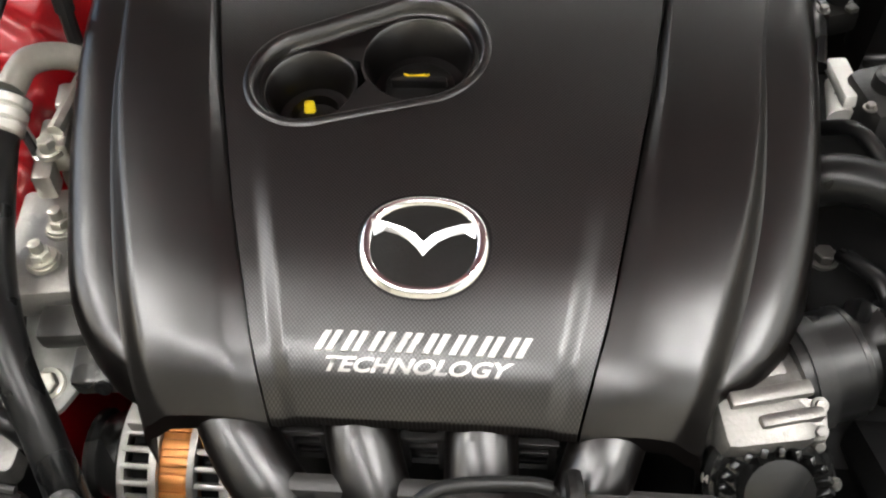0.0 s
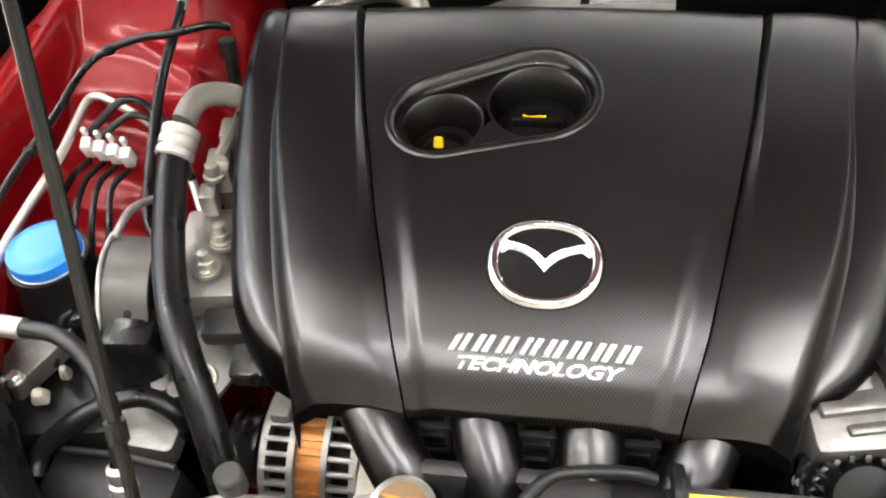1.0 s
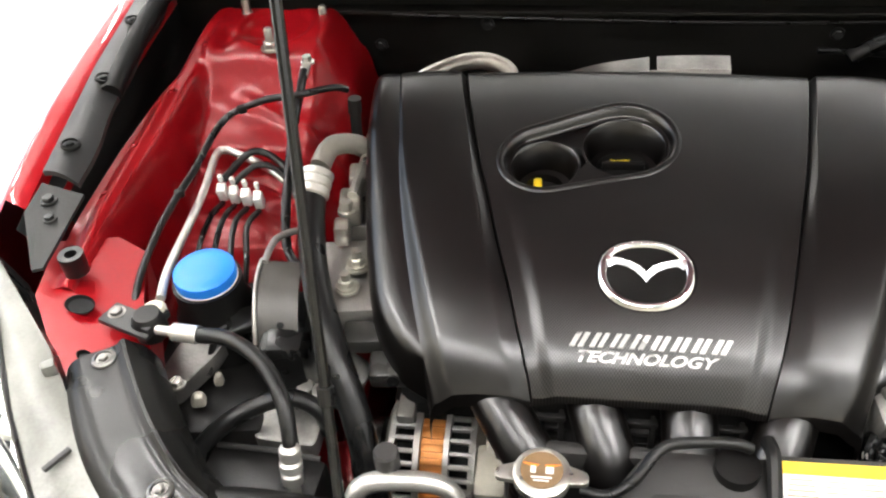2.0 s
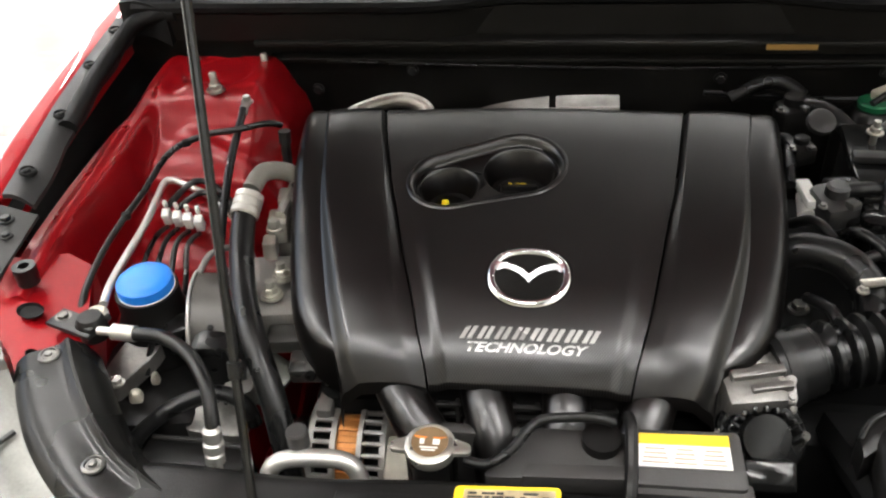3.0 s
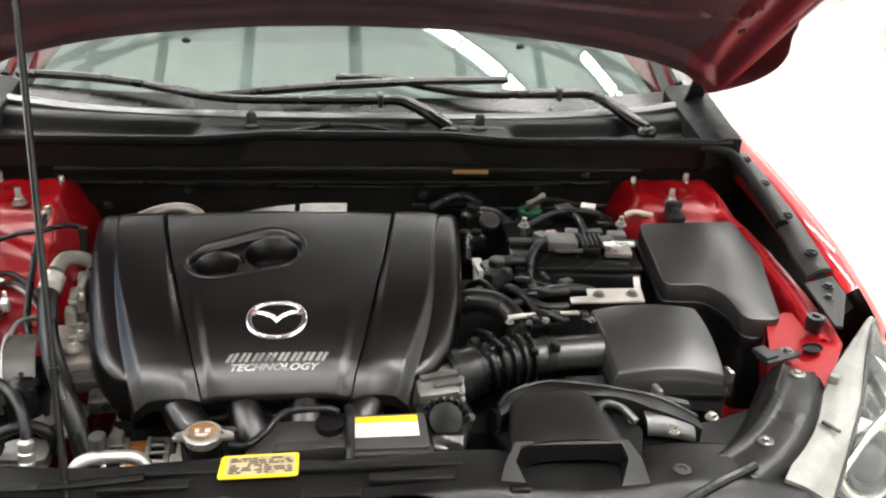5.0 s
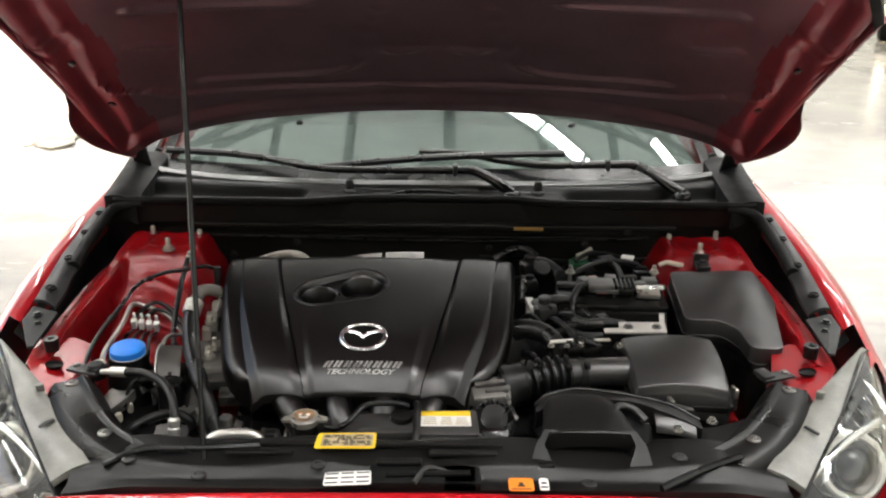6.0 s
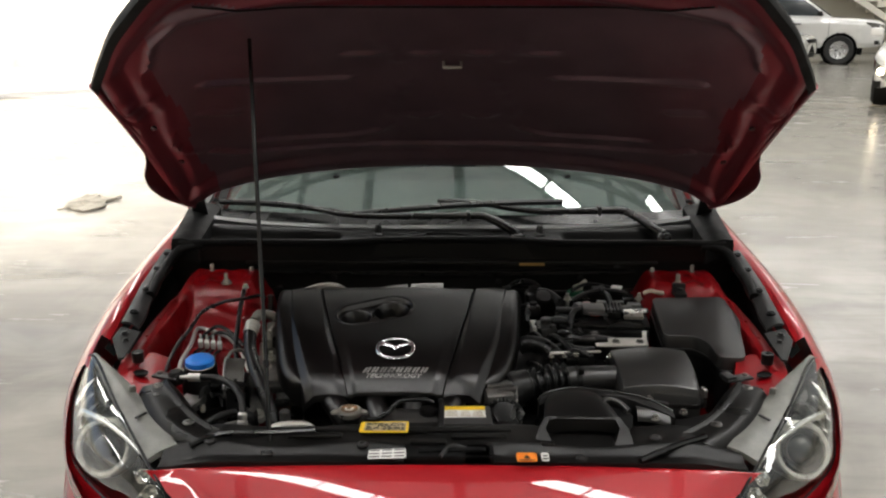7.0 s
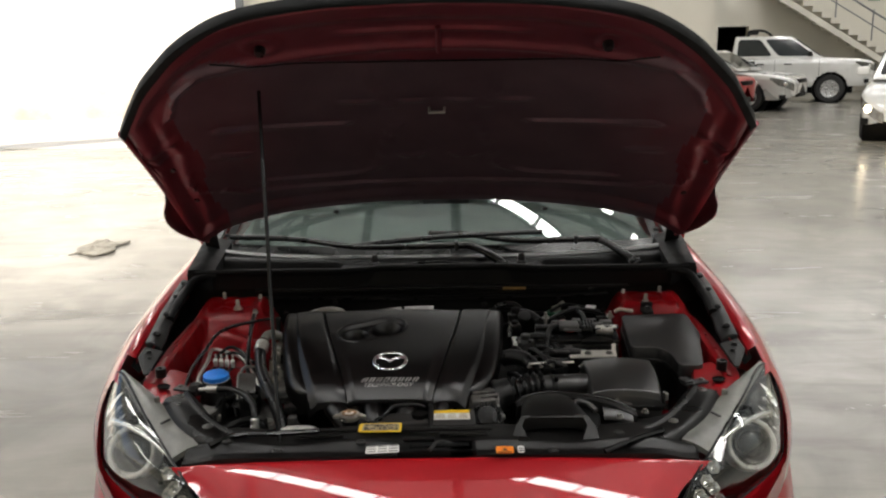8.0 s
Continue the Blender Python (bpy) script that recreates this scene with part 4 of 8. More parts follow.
# cabin inside: floor, dashboard, seats
b = B()
box(b, (0, 2.8, 0.35), (1.35, 3.0, 0.08), bevel=0.02)
box(b, (0, 1.75, 0.87), (1.34, 0.55, 0.26), bevel=0.05)
box(b, (0, 4.05, 0.80), (1.2, 0.5, 0.4), bevel=0.05)
sheet(b, lambda u, v: ((u - 0.5) * 1.34, 1.22 + 0.42 * v + 0.10 * (2 * u - 1) ** 2 * (1 - v), 0.975 + 0.04 * v), 14, 6, 0.05)
part("dashboard", b, DASH, car, "dark grey dashboard and cabin trim")
for x, y in ((-0.36, 2.45), (0.36, 2.45), (-0.36, 3.35), (0.36, 3.35)):
    b = B()
    box(b, (x, y - 0.2, 0.55), (0.48, 0.5, 0.16), bevel=0.05)
    box(b, (x, y + 0.08, 0.86), (0.46, 0.13, 0.60), (-12, 0, 0), 0.05)
    box(b, (x, y + 0.16, 1.22), (0.26, 0.09, 0.17), (-8, 0, 0), 0.03)
    part("seat", b, CABIN, car)
b = B()
lathe(b, [(0.0, 0), (0.05, 0.0)], (0.36, 1.98, 0.93), (0, -0.9, 0.4), 12)
for k in range(24):
    a0, a1 = 2 * math.pi * k / 24, 2 * math.pi * (k + 1) / 24
    c = Vector((0.36, 1.98, 0.95))
    e1, e2 = Vector((1, 0, 0)), Vector((0, 0.4, 0.9))
    rod(b, c + 0.18 * (math.cos(a0) * e1 + math.sin(a0) * e2), c + 0.18 * (math.cos(a1) * e1 + math.sin(a1) * e2), 0.014, 6)
part("steering_wheel", b, CABIN, car)


# windscreen, scuttle and wipers
def screen_point(u, v):
    x = (u - 0.5) * 2
    xb, xt = 0.70, 0.575
    w = xb + (xt - xb) * v
    yb = 1.118 + 0.095 * abs(x) ** 3
    yt = 1.99 + 0.10 * abs(x) ** 2.2
    z = 0.985 + 0.425 * v + 0.035 * math.sin(v * math.pi) - 0.02 * abs(x) ** 2 * v
    return (x * w, yb + (yt - yb) * v, z)


b = B()
faces = [[], []]
for side in (0, 1):
    grid = sheet(b, lambda u, v: Vector(screen_point(u, v)) - Vector((0, -0.0022, 0.0045)) * side, 28, 18, flip=bool(side))
    faces[side] = [grid[i][0] for i in range(28)] + [grid[28][j] for j in range(18)] + [grid[i][18] for i in range(28, 0, -1)] + [grid[0][j] for j in range(18, 0, -1)]
for k in range(len(faces[0])):
    j = (k + 1) % len(faces[0])
    b.faces.new((faces[0][k], faces[1][k], faces[1][j], faces[0][j]))
ws = part("windscreen", b, GLASS, car, "curved windscreen reflecting the hall roof")
ws.visible_shadow = False
b = B()
sheet(b, lambda u, v: Vector(screen_point(u, 0.0 + 0.05 * v)) + Vector((0, 0, 0.004)), 28, 1)
border = part("screen_border", b, BLACK_G, car, "black windscreen edge band")
for sx in (-1, 1):
    b = B()
    sheet(b, lambda u, v: Vector(screen_point(0.5 + sx * (0.5 - 0.012 - 0.022 * v * (1 - u)), u)) + Vector((0, 0, 0.005)), 16, 3)
    part("side_band", b, BLACK_G, border, "black side edge band")


def scuttle_y(x, v):
    """Depth of the scuttle panel: v from 0 (bulkhead seal) to 1 (windscreen)."""
    back = 1.112 + 0.095 * abs(x / 0.70) ** 3
    front = 0.968 + 0.034 * step(0.30, 0.14, abs(x))
    return front + (back - front) * v


def scuttle_z(x, v):
    ax = abs(x)
    trough = step(0.285, 0.305, ax) * step(0.675, 0.655, ax) * step(0.16, 0.24, v) * step(0.66, 0.58, v)
    rim = 0.004 * math.exp(-((v - 0.13) / 0.045) ** 2) * step(0.285, 0.305, ax)
    return 0.986 + 0.012 * step(0.60, 0.74, v) + rim - 0.020 * trough - 0.004 * math.exp(-((ax - 0.29) / 0.006) ** 2)


b = B()
sheet(b, lambda u, v: ((u - 0.5) * 1.42, scuttle_y((u - 0.5) * 1.42, v), scuttle_z((u - 0.5) * 1.42, v)), 140, 40, 0.03)
cowl = part("scuttle_panel", b, SCUTTLE, car, "black plastic scuttle panel below the windscreen", 50)
for x0, x1 in ((-0.64, -0.31), (0.31, 0.64)):
    b = B()
    for k in range(46):
        x = x0 + (x1 - x0) * (k + 0.5) / 46
        box(b, (x, scuttle_y(x, 0.40), 0.967), (0.003, 0.040, 0.004), (4, 0, 0))
    part("air_grille", b, BLACK, cowl, "finely slatted dark grey air intake grille", 0)
b = B()
sheet(b, lambda u, v: ((u - 0.5) * 1.36, scuttle_y((u - 0.5) * 1.36, 1.0) - 0.036 + 0.034 * v, 1.0 + 0.004 * math.sin(v * math.pi) + 0.010 * abs(2 * u - 1) ** 6), 60, 6, 0.006)
part("lower_moulding", b, BAND, cowl, "grey moulding strip along the windscreen's foot", 60)
for sx in (-1, 1):
    b = B()
    sheet(b, lambda u, v: Vector(screen_point(0.5 + sx * 0.5, 0.22 * u)) + Vector((sx * (-0.004 + 0.034 * v), -0.030 * (1 - u) - 0.012 * v, 0.012 + 0.004 * math.sin(v * math.pi) - 0.006 * v)), 10, 5, 0.012)
    part("corner_moulding", b, BAND, cowl, "grey moulding at the windscreen's corner", 60)
b = B()
tube(b, [(x, scuttle_y(x, 0) - 0.008, 0.992) for x in [-0.69 + 0.0345 * k for k in range(41)]], 0.009, 8, 2)
part("seal", b, SEAL, cowl, "black rubber bulkhead seal")
b = B()
tube(b, [(-0.13, 1.008, 0.990), (-0.10, 1.025, 0.992), (-0.035, 1.045, 0.994), (0.03, 1.040, 0.993), (0.075, 1.012, 0.990)], 0.004, 8)
part("washer_hose", b, RUBBER, cowl)
for x in (-0.193, 0.232):
    b = B()
    lathe(b, [(0.016, 0), (0.015, 0.012), (0.010, 0.016), (0.009, 0.032), (0.006, 0.036), (0, 0.036)], (x, 1.060, 0.978), (0, 0, 1), 14)
    part("washer_jet", b, BLACK, cowl, "black plastic cap on the scuttle")


def wiper(line, b0, b1, label):
    """A tapered pressed arm along its line from the pivot, and a blade from b0 to b1."""
    arm_bm = B()
    tube(arm_bm, line, (0.0135, 0.0070), 10)
    p = line[0]
    lathe(arm_bm, [(0.02, 0), (0.02, 0.012), (0.013, 0.018), (0, 0.018)], (p[0], p[1], p[2] - 0.012), (0, 0, 1), 16)
    arm = part("wiper_arm", arm_bm, BLACK_G, car, label, 60)
    bl = B()
    pts = []
    for k in range(13):
        q = Vector(b0).lerp(Vector(b1), k / 12)
        q.z += 0.008 * math.sin(k / 12 * math.pi)
        pts.append(q)
    tube(bl, pts, 0.0085, 8, 0)
    part("blade", bl, RUBBER, arm, "black wiper blade")
    hinge = B()
    q = Vector(line[4])
    box(hinge, q, (0.010, 0.030, 0.026), (0, 0, 0), 0.003)
    part("arm_hinge", hinge, GUTTER, arm, "dark hinge band of the wiper arm")


wiper([(0.172, 1.040, 0.992), (0.150, 1.050, 1.006), (0.120, 1.070, 1.020), (0.085, 1.090, 1.030), (0.045, 1.092, 1.031), (-0.10, 1.090, 1.030), (-0.22, 1.090, 1.030), (-0.31, 1.112, 1.033), (-0.40, 1.160, 1.038)], (-0.655, 1.243, 1.034), (-0.30, 1.128, 1.030), "black wiper arm parked over the scuttle")
wiper([(0.555, 1.045, 0.992), (0.530, 1.075, 1.005), (0.495, 1.120, 1.024), (0.460, 1.142, 1.034), (0.40, 1.142, 1.034), (0.25, 1.140, 1.032), (0.16, 1.160, 1.036), (0.06, 1.190, 1.046), (-0.04, 1.185, 1.050)], (-0.27, 1.115, 1.028), (0.305, 1.190, 1.048), "black wiper arm parked on the windscreen")

for sx in (-1, 1):
    b = B()
    sheet(b, lambda u, v: (sx * (0.640 + 0.015 * v + (0.070 + 0.015 * v) * u), 0.950 + 0.30 * v + 0.01 * u, 0.990 + 0.010 * u + 0.028 * v + 0.008 * math.sin(u * math.pi)), 12, 18, 0.05)
    part("scuttle_corner", b, SEAL, cowl, "dull black moulded corner of the scuttle")
    b = B()
    tube(b, [(sx * 0.630, 0.962, 0.984), (sx * 0.665, 0.958, 0.981), (sx * 0.690, 0.945, 0.972), (sx * 0.702, 0.90, 0.955), (sx * 0.701, 0.82, 0.942), (sx * 0.694, 0.73, 0.927)], 0.012, 10)
    part("corner_seal", b, SEAL, cowl, "black rubber seal turning along the wing", 60)

# bonnet, propped open
HY, HZ, HA = 1.205, 0.995, radians(39.5)
NOSE_V = [(0.0, 1.130), (0.20, 1.122), (0.31, 1.106), (0.40, 1.082), (0.46, 1.050), (0.545, 0.980), (0.60, 0.918), (0.655, 0.850), (0.70, 0.775), (0.735, 0.715), (0.748, 0.690)]
REAR_V = [(0.0, 0.255), (0.2, 0.250), (0.4, 0.232), (0.5, 0.212), (0.6, 0.178), (0.66, 0.140), (0.70, 0.110), (0.715, 0.20), (0.728, 0.45), (0.748, 0.69)]


def bonnet(x, v, w):
    dome = 0.055 * (1 - (x / 0.75) ** 2) - 0.02 - 0.035 * (v / 1.02) ** 5
    w = w + dome
    return Vector((x, HY - v * math.cos(HA) + w * math.sin(HA), HZ + v * math.sin(HA) + w * math.cos(HA)))


def rib(d, width):
    return math.exp(-(d / width) ** 2)


def ridge(ax, v, path, width=0.0065):
    """Height, 0 to 1, of a thin pressed ridge along a broken line of (ax, v) points."""
    best = 1.0
    for (x0, v0), (x1, v1) in zip(path, path[1:]):
        dx, dv = x1 - x0, v1 - v0
        t = min(1, max(0, ((ax - x0) * dx + (v - v0) * dv) / (dx * dx + dv * dv)))
        best = min(best, math.hypot(ax - x0 - dx * t, v - v0 - dv * t))
    return math.exp(-(best / width) ** 2)


RIDGES = (
    (0.0075, ((0.225, 0.639), (0.36, 0.643), (0.535, 0.646))),
    (0.0060, ((0.488, 0.526), (0.560, 0.535))),
    (0.0060, ((0.160, 0.725), (0.215, 0.728))),
    (0.0060, ((0.035, 0.724), (0.075, 0.724))),
    (0.0070, ((0.044, 0.488), (0.056, 0.479), (0.080, 0.479), (0.092, 0.488))),
    (0.0080, ((0.150, 0.450), (0.165, 0.428), (0.20, 0.410), (0.29, 0.402), (0.46, 0.399))),
    (0.0085, ((0.0, 0.357), (0.20, 0.358), (0.40, 0.354), (0.52, 0.352), (0.575, 0.372))),
    (0.0070, ((0.605, 0.375), (0.640, 0.392), (0.655, 0.425), (0.650, 0.46))),
    (0.0060, ((0.10, 0.62), (0.125, 0.56), (0.15, 0.46))),
    (0.0060, ((0.11, 0.70), (0.15, 0.78), (0.16, 0.86))),
    (0.0070, ((0.53, 0.86), (0.59, 0.80), (0.625, 0.72))),
)


def relief(x, v):
    """Pressed shape of the bonnet's inner panel, towards the engine."""
    ax = abs(x)
    edge = min((spline_at(NOSE_V, ax) - v), (v - spline_at(REAR_V, ax)) * 1.3, (0.735 - ax) * 1.6)
    h = 0.014 * step(0.10, 0.05, edge) - 0.014 * step(0.02, 0.0, edge)
    for amp, path in RIDGES:
        h += amp * ridge(ax, v, path)
    h += 0.010 * rib(v - 0.945 + 0.25 * ax * ax, 0.016) * step(0.60, 0.5, ax)
    h += 0.006 * rib(v - 1.005 + 0.25 * ax * ax, 0.008) * step(0.22, 0.16, ax)
    h += 0.007 * rib(math.hypot(ax - 0.36, v - 0.972) - 0.03, 0.010)
    h += 0.006 * rib(ax - 0.645 + 0.006 * math.sin(v * 25), 0.016) * step(0.1, 0.2, v) * step(0.75, 0.62, v)
    h += 0.008 * rib(v - 0.60 + 0.4 * (ax - 0.69), 0.014) * step(0.63, 0.66, ax) - 0.006 * rib(v - 0.54 + 0.4 * (ax - 0.69), 0.016) * step(0.63, 0.66, ax)
    return h


def bonnet_sheet(b, fn, nx=130, nv=230, flip=False, keep=None):
    cols, spot = [], []
    for i in range(nx + 1):
        u = i / nx * 2 - 1
        x = 0.7475 * math.copysign(1 - (1 - abs(u)) ** 1.25, u)
        v0, v1 = spline_at(REAR_V, abs(x)), spline_at(NOSE_V, abs(x))
        v1 = max(v1, v0 + 0.002)
        cols.append([b.verts.new(fn(x, v0 + (v1 - v0) * j / nv)) for j in range(nv + 1)])
        spot.append([(x, v0 + (v1 - v0) * j / nv) for j in range(nv + 1)])
    for i in range(nx):
        for j in range(nv):
            if keep and not keep(*spot[i][j]):
                continue
            q = (cols[i][j], cols[i + 1][j], cols[i + 1][j + 1], cols[i][j + 1])
            b.faces.new(q[::-1] if flip else q)
    return cols


def on_field(x, v):
    """The inner field of the bonnet with shade put in its red, inside the brighter border."""
    return abs(x) < 0.615 + 0.012 * math.sin(v * 21) and -1 < v < 0.884 + 0.14 * x * x and (abs(x) / 0.63) ** 4 + (max(0, v - 0.5) / 0.45) ** 4 < 1.1


b = B()
bonnet_sheet(b, lambda x, v: bonnet(x, v, -relief(x, v)), keep=lambda x, v: not on_field(x, v))
bmesh.ops.delete(b, geom=[v for v in b.verts if not v.link_faces], context="VERTS")
hood = part("bonnet", b, HOOD_EDGE, car, "open bonnet with a ribbed dark red inner panel", 60)
b = B()
bonnet_sheet(b, lambda x, v: bonnet(x, v, -relief(x, v)), keep=on_field)
bmesh.ops.delete(b, geom=[v for v in b.verts if not v.link_faces], context="VERTS")
part("inner_field", b, HOOD_SHADE, hood, "pressed red field, darkened in colour for its shade", 60)
b = B()
bonnet_sheet(b, lambda x, v: bonnet(x, v, 0.03 - 0.022 * step(0.03, 0.0, min(spline_at(NOSE_V, abs(x)) - v, v - spline_at(REAR_V, abs(x))))), 60, 40, True)
part("outer_skin", b, RED, hood, "glossy red outer skin", 60)
# black strip round the front edge: shade on the bonnet's lip, put in as colour
b = B()
rows = []
for k in range(91):
    u = k / 90 * 2 - 1
    x = 0.7475 * math.copysign(1 - (1 - abs(u)) ** 1.6, u)
    ve = spline_at(NOSE_V, abs(x))
    wide = 0.009 + 0.017 * step(0.30, 0.66, abs(x))
    rows.append([b.verts.new(bonnet(x * (1 - 0.01 * q[2]), ve - wide * q[0], q[1])) for q in ((1.0, -0.010, 1), (0.9, -0.016, 1), (0.5, -0.016, 1), (0.1, -0.012, 0), (-0.1, -0.003, 0), (-0.1, 0.010, 0), (0.0, 0.016, 0))])
for p, q in zip(rows, rows[1:]):
    for i in range(6):
        b.faces.new((p[i], p[i + 1], q[i + 1], q[i]))
part("shaded_lip", b, SEAL, hood, "black strip standing for the bonnet's shaded front lip", 50)
b = B()
tube(b, [bonnet(x, 0.884 + 0.14 * x * x, -relief(x, 0.884 + 0.14 * x * x) - 0.003) for x in [-0.48 + 0.04 * k for k in range(25)]], (0.0017, 0.0017), 8, 0)
part("cross_seal", b, SEAL, hood, "thin black rubber seal across the inner panel", 60)
for sx in (-1, 1):
    b = B()
    edge_pts = [bonnet(sx * (spline_at([(0.0, 0.70), (0.18, 0.713), (0.45, 0.728), (0.69, 0.7475)], v)), v, 0.0) for v in [0.12 + 0.0565 * k for k in range(11)]]
    tube(b, edge_pts, 0.009, 8, 0)
    part("side_hem", b, HOOD_EDGE, hood, "dark red folded side hem")
    b = B()
    lathe(b, [(0.012, 0), (0.012, 0.008), (0.009, 0.016), (0, 0.018)], bonnet(sx * 0.360, 0.972, -0.012), (0, -math.sin(HA), -math.cos(HA)), 16)
    part("rubber_stop", b, RUBBER, hood, "black rubber stop")
    b = B()
    p = bonnet(sx * 0.680, 0.10, -0.004)
    plate(b, [p + Vector((-sx * 0.02, -0.03, 0.05)), p + Vector((sx * 0.025, -0.02, 0.06)), (sx * 0.725, 1.26, 0.93), (sx * 0.68, 1.24, 0.92)], 0.008, axis=(0, 1, 0))
    part("hinge", b, DARK, hood, "black bonnet hinge")
    # rear corner of the bonnet swells outwards beside the hinge
    CORNER = [(0.125, 0.683), (0.15, 0.712), (0.19, 0.742), (0.23, 0.757), (0.27, 0.763), (0.32, 0.756), (0.365, 0.738), (0.41, 0.727)]
    b = B()
    sheet(b, lambda u, v: bonnet(sx * (0.668 + (spline_at(CORNER, 0.125 + 0.285 * u) - 0.668) * v), 0.125 + 0.285 * u, 0.010 + 0.018 * v * (1 - v) - 0.016 * v ** 6), 16, 10, 0.012, flip=sx > 0)
    part("rear_corner", b, HOOD_EDGE, hood, "red swollen rear corner of the bonnet", 60)
b = B()
for f in (-1, 1):
    rod(b, bonnet(f * 0.018, 0.692, 0.0), bonnet(f * 0.018, 0.692, -0.014), 0.003, 8)
rod(b, bonnet(-0.02, 0.692, -0.014), bonnet(0.02, 0.692, -0.014), 0.0038, 8)
part("latch_loop", b, STEEL, hood, "bright steel latch loop")
b = B()
rod(b, bonnet(0.010, 0.94, -0.018), bonnet(0.010, 1.025, -0.012), 0.006, 8)
part("centre_rib", b, HOOD_EDGE, hood)
for x, v in ((-0.66, 0.34), (0.66, 0.34), (-0.68, 0.5), (0.68, 0.5), (0.63, 0.12), (-0.63, 0.12), (-0.3, 0.2), (0.3, 0.2)):
    b = B()
    lathe(b, [(0.008, 0), (0.008, 0.004), (0.0, 0.005)], bonnet(x, v, -relief(x, v) + 0.001), (0, -math.sin(HA), -math.cos(HA)), 10)
    part("grommet", b, RUBBER, hood)

# prop rod
b = B()
tube(b, [(-0.3285, 0.250, 0.785), (-0.335, 0.280, 0.850), (-0.3495, 0.349, 1.000), (-0.388, 0.534, 1.400), (-0.3985, 0.585, 1.508)], 0.0041, 10, 6)
prop = part("prop_rod", b, BLACK_G, car, "thin black bonnet prop rod")
b = B()
rod(b, (-0.3425, 0.3162, 0.929), (-0.3437, 0.3218, 0.941), 0.0062, 10)
part("grip", b, RUBBER, prop)

# nose panel and bumper
NOSE = [(0.205, 0.790), (0.1985, 0.7955), (0.186, 0.7940), (0.145, 0.7757), (0.10, 0.7529), (0.06, 0.7301), (0.022, 0.7062), (-0.003, 0.665), (-0.012, 0.60)]


def nose_point(u, v):
    s = u * 2 - 1
    f = v * (len(NOSE) - 1)
    y = spline_at([(k, p[0]) for k, p in enumerate(NOSE)], f)
    z = spline_at([(k, p[1]) for k, p in enumerate(NOSE)], f)
    half = spline_at([(-0.02, 0.40), (0.02, 0.410), (0.09, 0.437), (0.14, 0.473), (0.175, 0.510), (0.205, 0.545)], y)
    x = s * half
    crease = max(0.0, abs(s) - 0.885) / 0.115
    return (x, y - 0.006 + 0.10 * x * x * v, z - 0.014 * crease * step(0.02, 0.25, v) - 0.045 * x * x + 0.0047)


b = B()
sheet(b, nose_point, 80, 56)
nose = part("nose_panel", b, RED, car, "glossy red nose panel ahead of the engine bay", 30)
EDGE = [(0.400, -0.002, 0.62), (0.425, 0.045, 0.665), (0.468, 0.116, 0.690), (0.53, 0.178, 0.652), (0.64, 0.276, 0.652), (0.755, 0.389, 0.674), (0.80, 0.470, 0.700)]


def bumper_edge(u, k):
    return spline_at([(i / 6, p[k]) for i, p in enumerate(EDGE)], u)


for sx in (-1, 1):
    b = B()
    sheet(b, lambda u, v: (sx * (bumper_edge(u, 0) + 0.022 * math.sin(v * 2.2)), bumper_edge(u, 1) - 0.035 * math.sin(v * 2.2), bumper_edge(u, 2) - 0.004 - 0.36 * v), 40, 14, flip=sx > 0)
    part("bumper_corner", b, RED, car, "red corner of the front bumper", 50)
b = B()
sheet(b, lambda u, v: ((u - 0.5) * 0.98, 0.0 + 0.12 * (2 * u - 1) ** 2 * 0.3, 0.60 - 0.30 * v), 20, 8)
for k in range(7):
    z = 0.57 - 0.04 * k
    box(b, (0, -0.008, z), (0.86, 0.012, 0.008), bevel=0.002)
grille = part("radiator_grille", b, BLACK_G, car, "black slatted radiator grille")
b = B()
sheet(b, lambda u, v: ((u - 0.5) * 1.5, 0.05 + 0.35 * (2 * u - 1) ** 2, 0.30 - 0.12 * v), 20, 4)
part("lower_lip", b, DULL, car)
b = B()
box(b, (0, 2.5, 0.25), (1.5, 2.5, 0.06), bevel=0.01)
box(b, (0, 3.9, 0.28), (1.2, 0.9, 0.06), bevel=0.01)
part("underbody", b, DULL, car)


# headlamps
REFL = mat("dusty_reflector", (0.74, 0.74, 0.72), 0.28, 0.8, 0.15, 30)
BOWL_M = mat("dark_mirror", (0.16, 0.16, 0.16), 0.12, 1.0, 0.1, 10)
RING_P = mat("pale_light_guide", (0.62, 0.61, 0.57), 0.3, 0.3, 0.1, 20)


def lamp_outline(sx):
    o = [(0.545, 0.222, 0.788), (0.642, 0.352, 0.836), (0.750, 0.518, 0.868), (0.780, 0.490, 0.805), (0.777, 0.444, 0.740), (0.755, 0.394, 0.682), (0.640, 0.284, 0.657), (0.53, 0.187, 0.657), (0.468, 0.126, 0.700), (0.487, 0.150, 0.752)]
    return [(sx * x, y, z) for x, y, z in o]


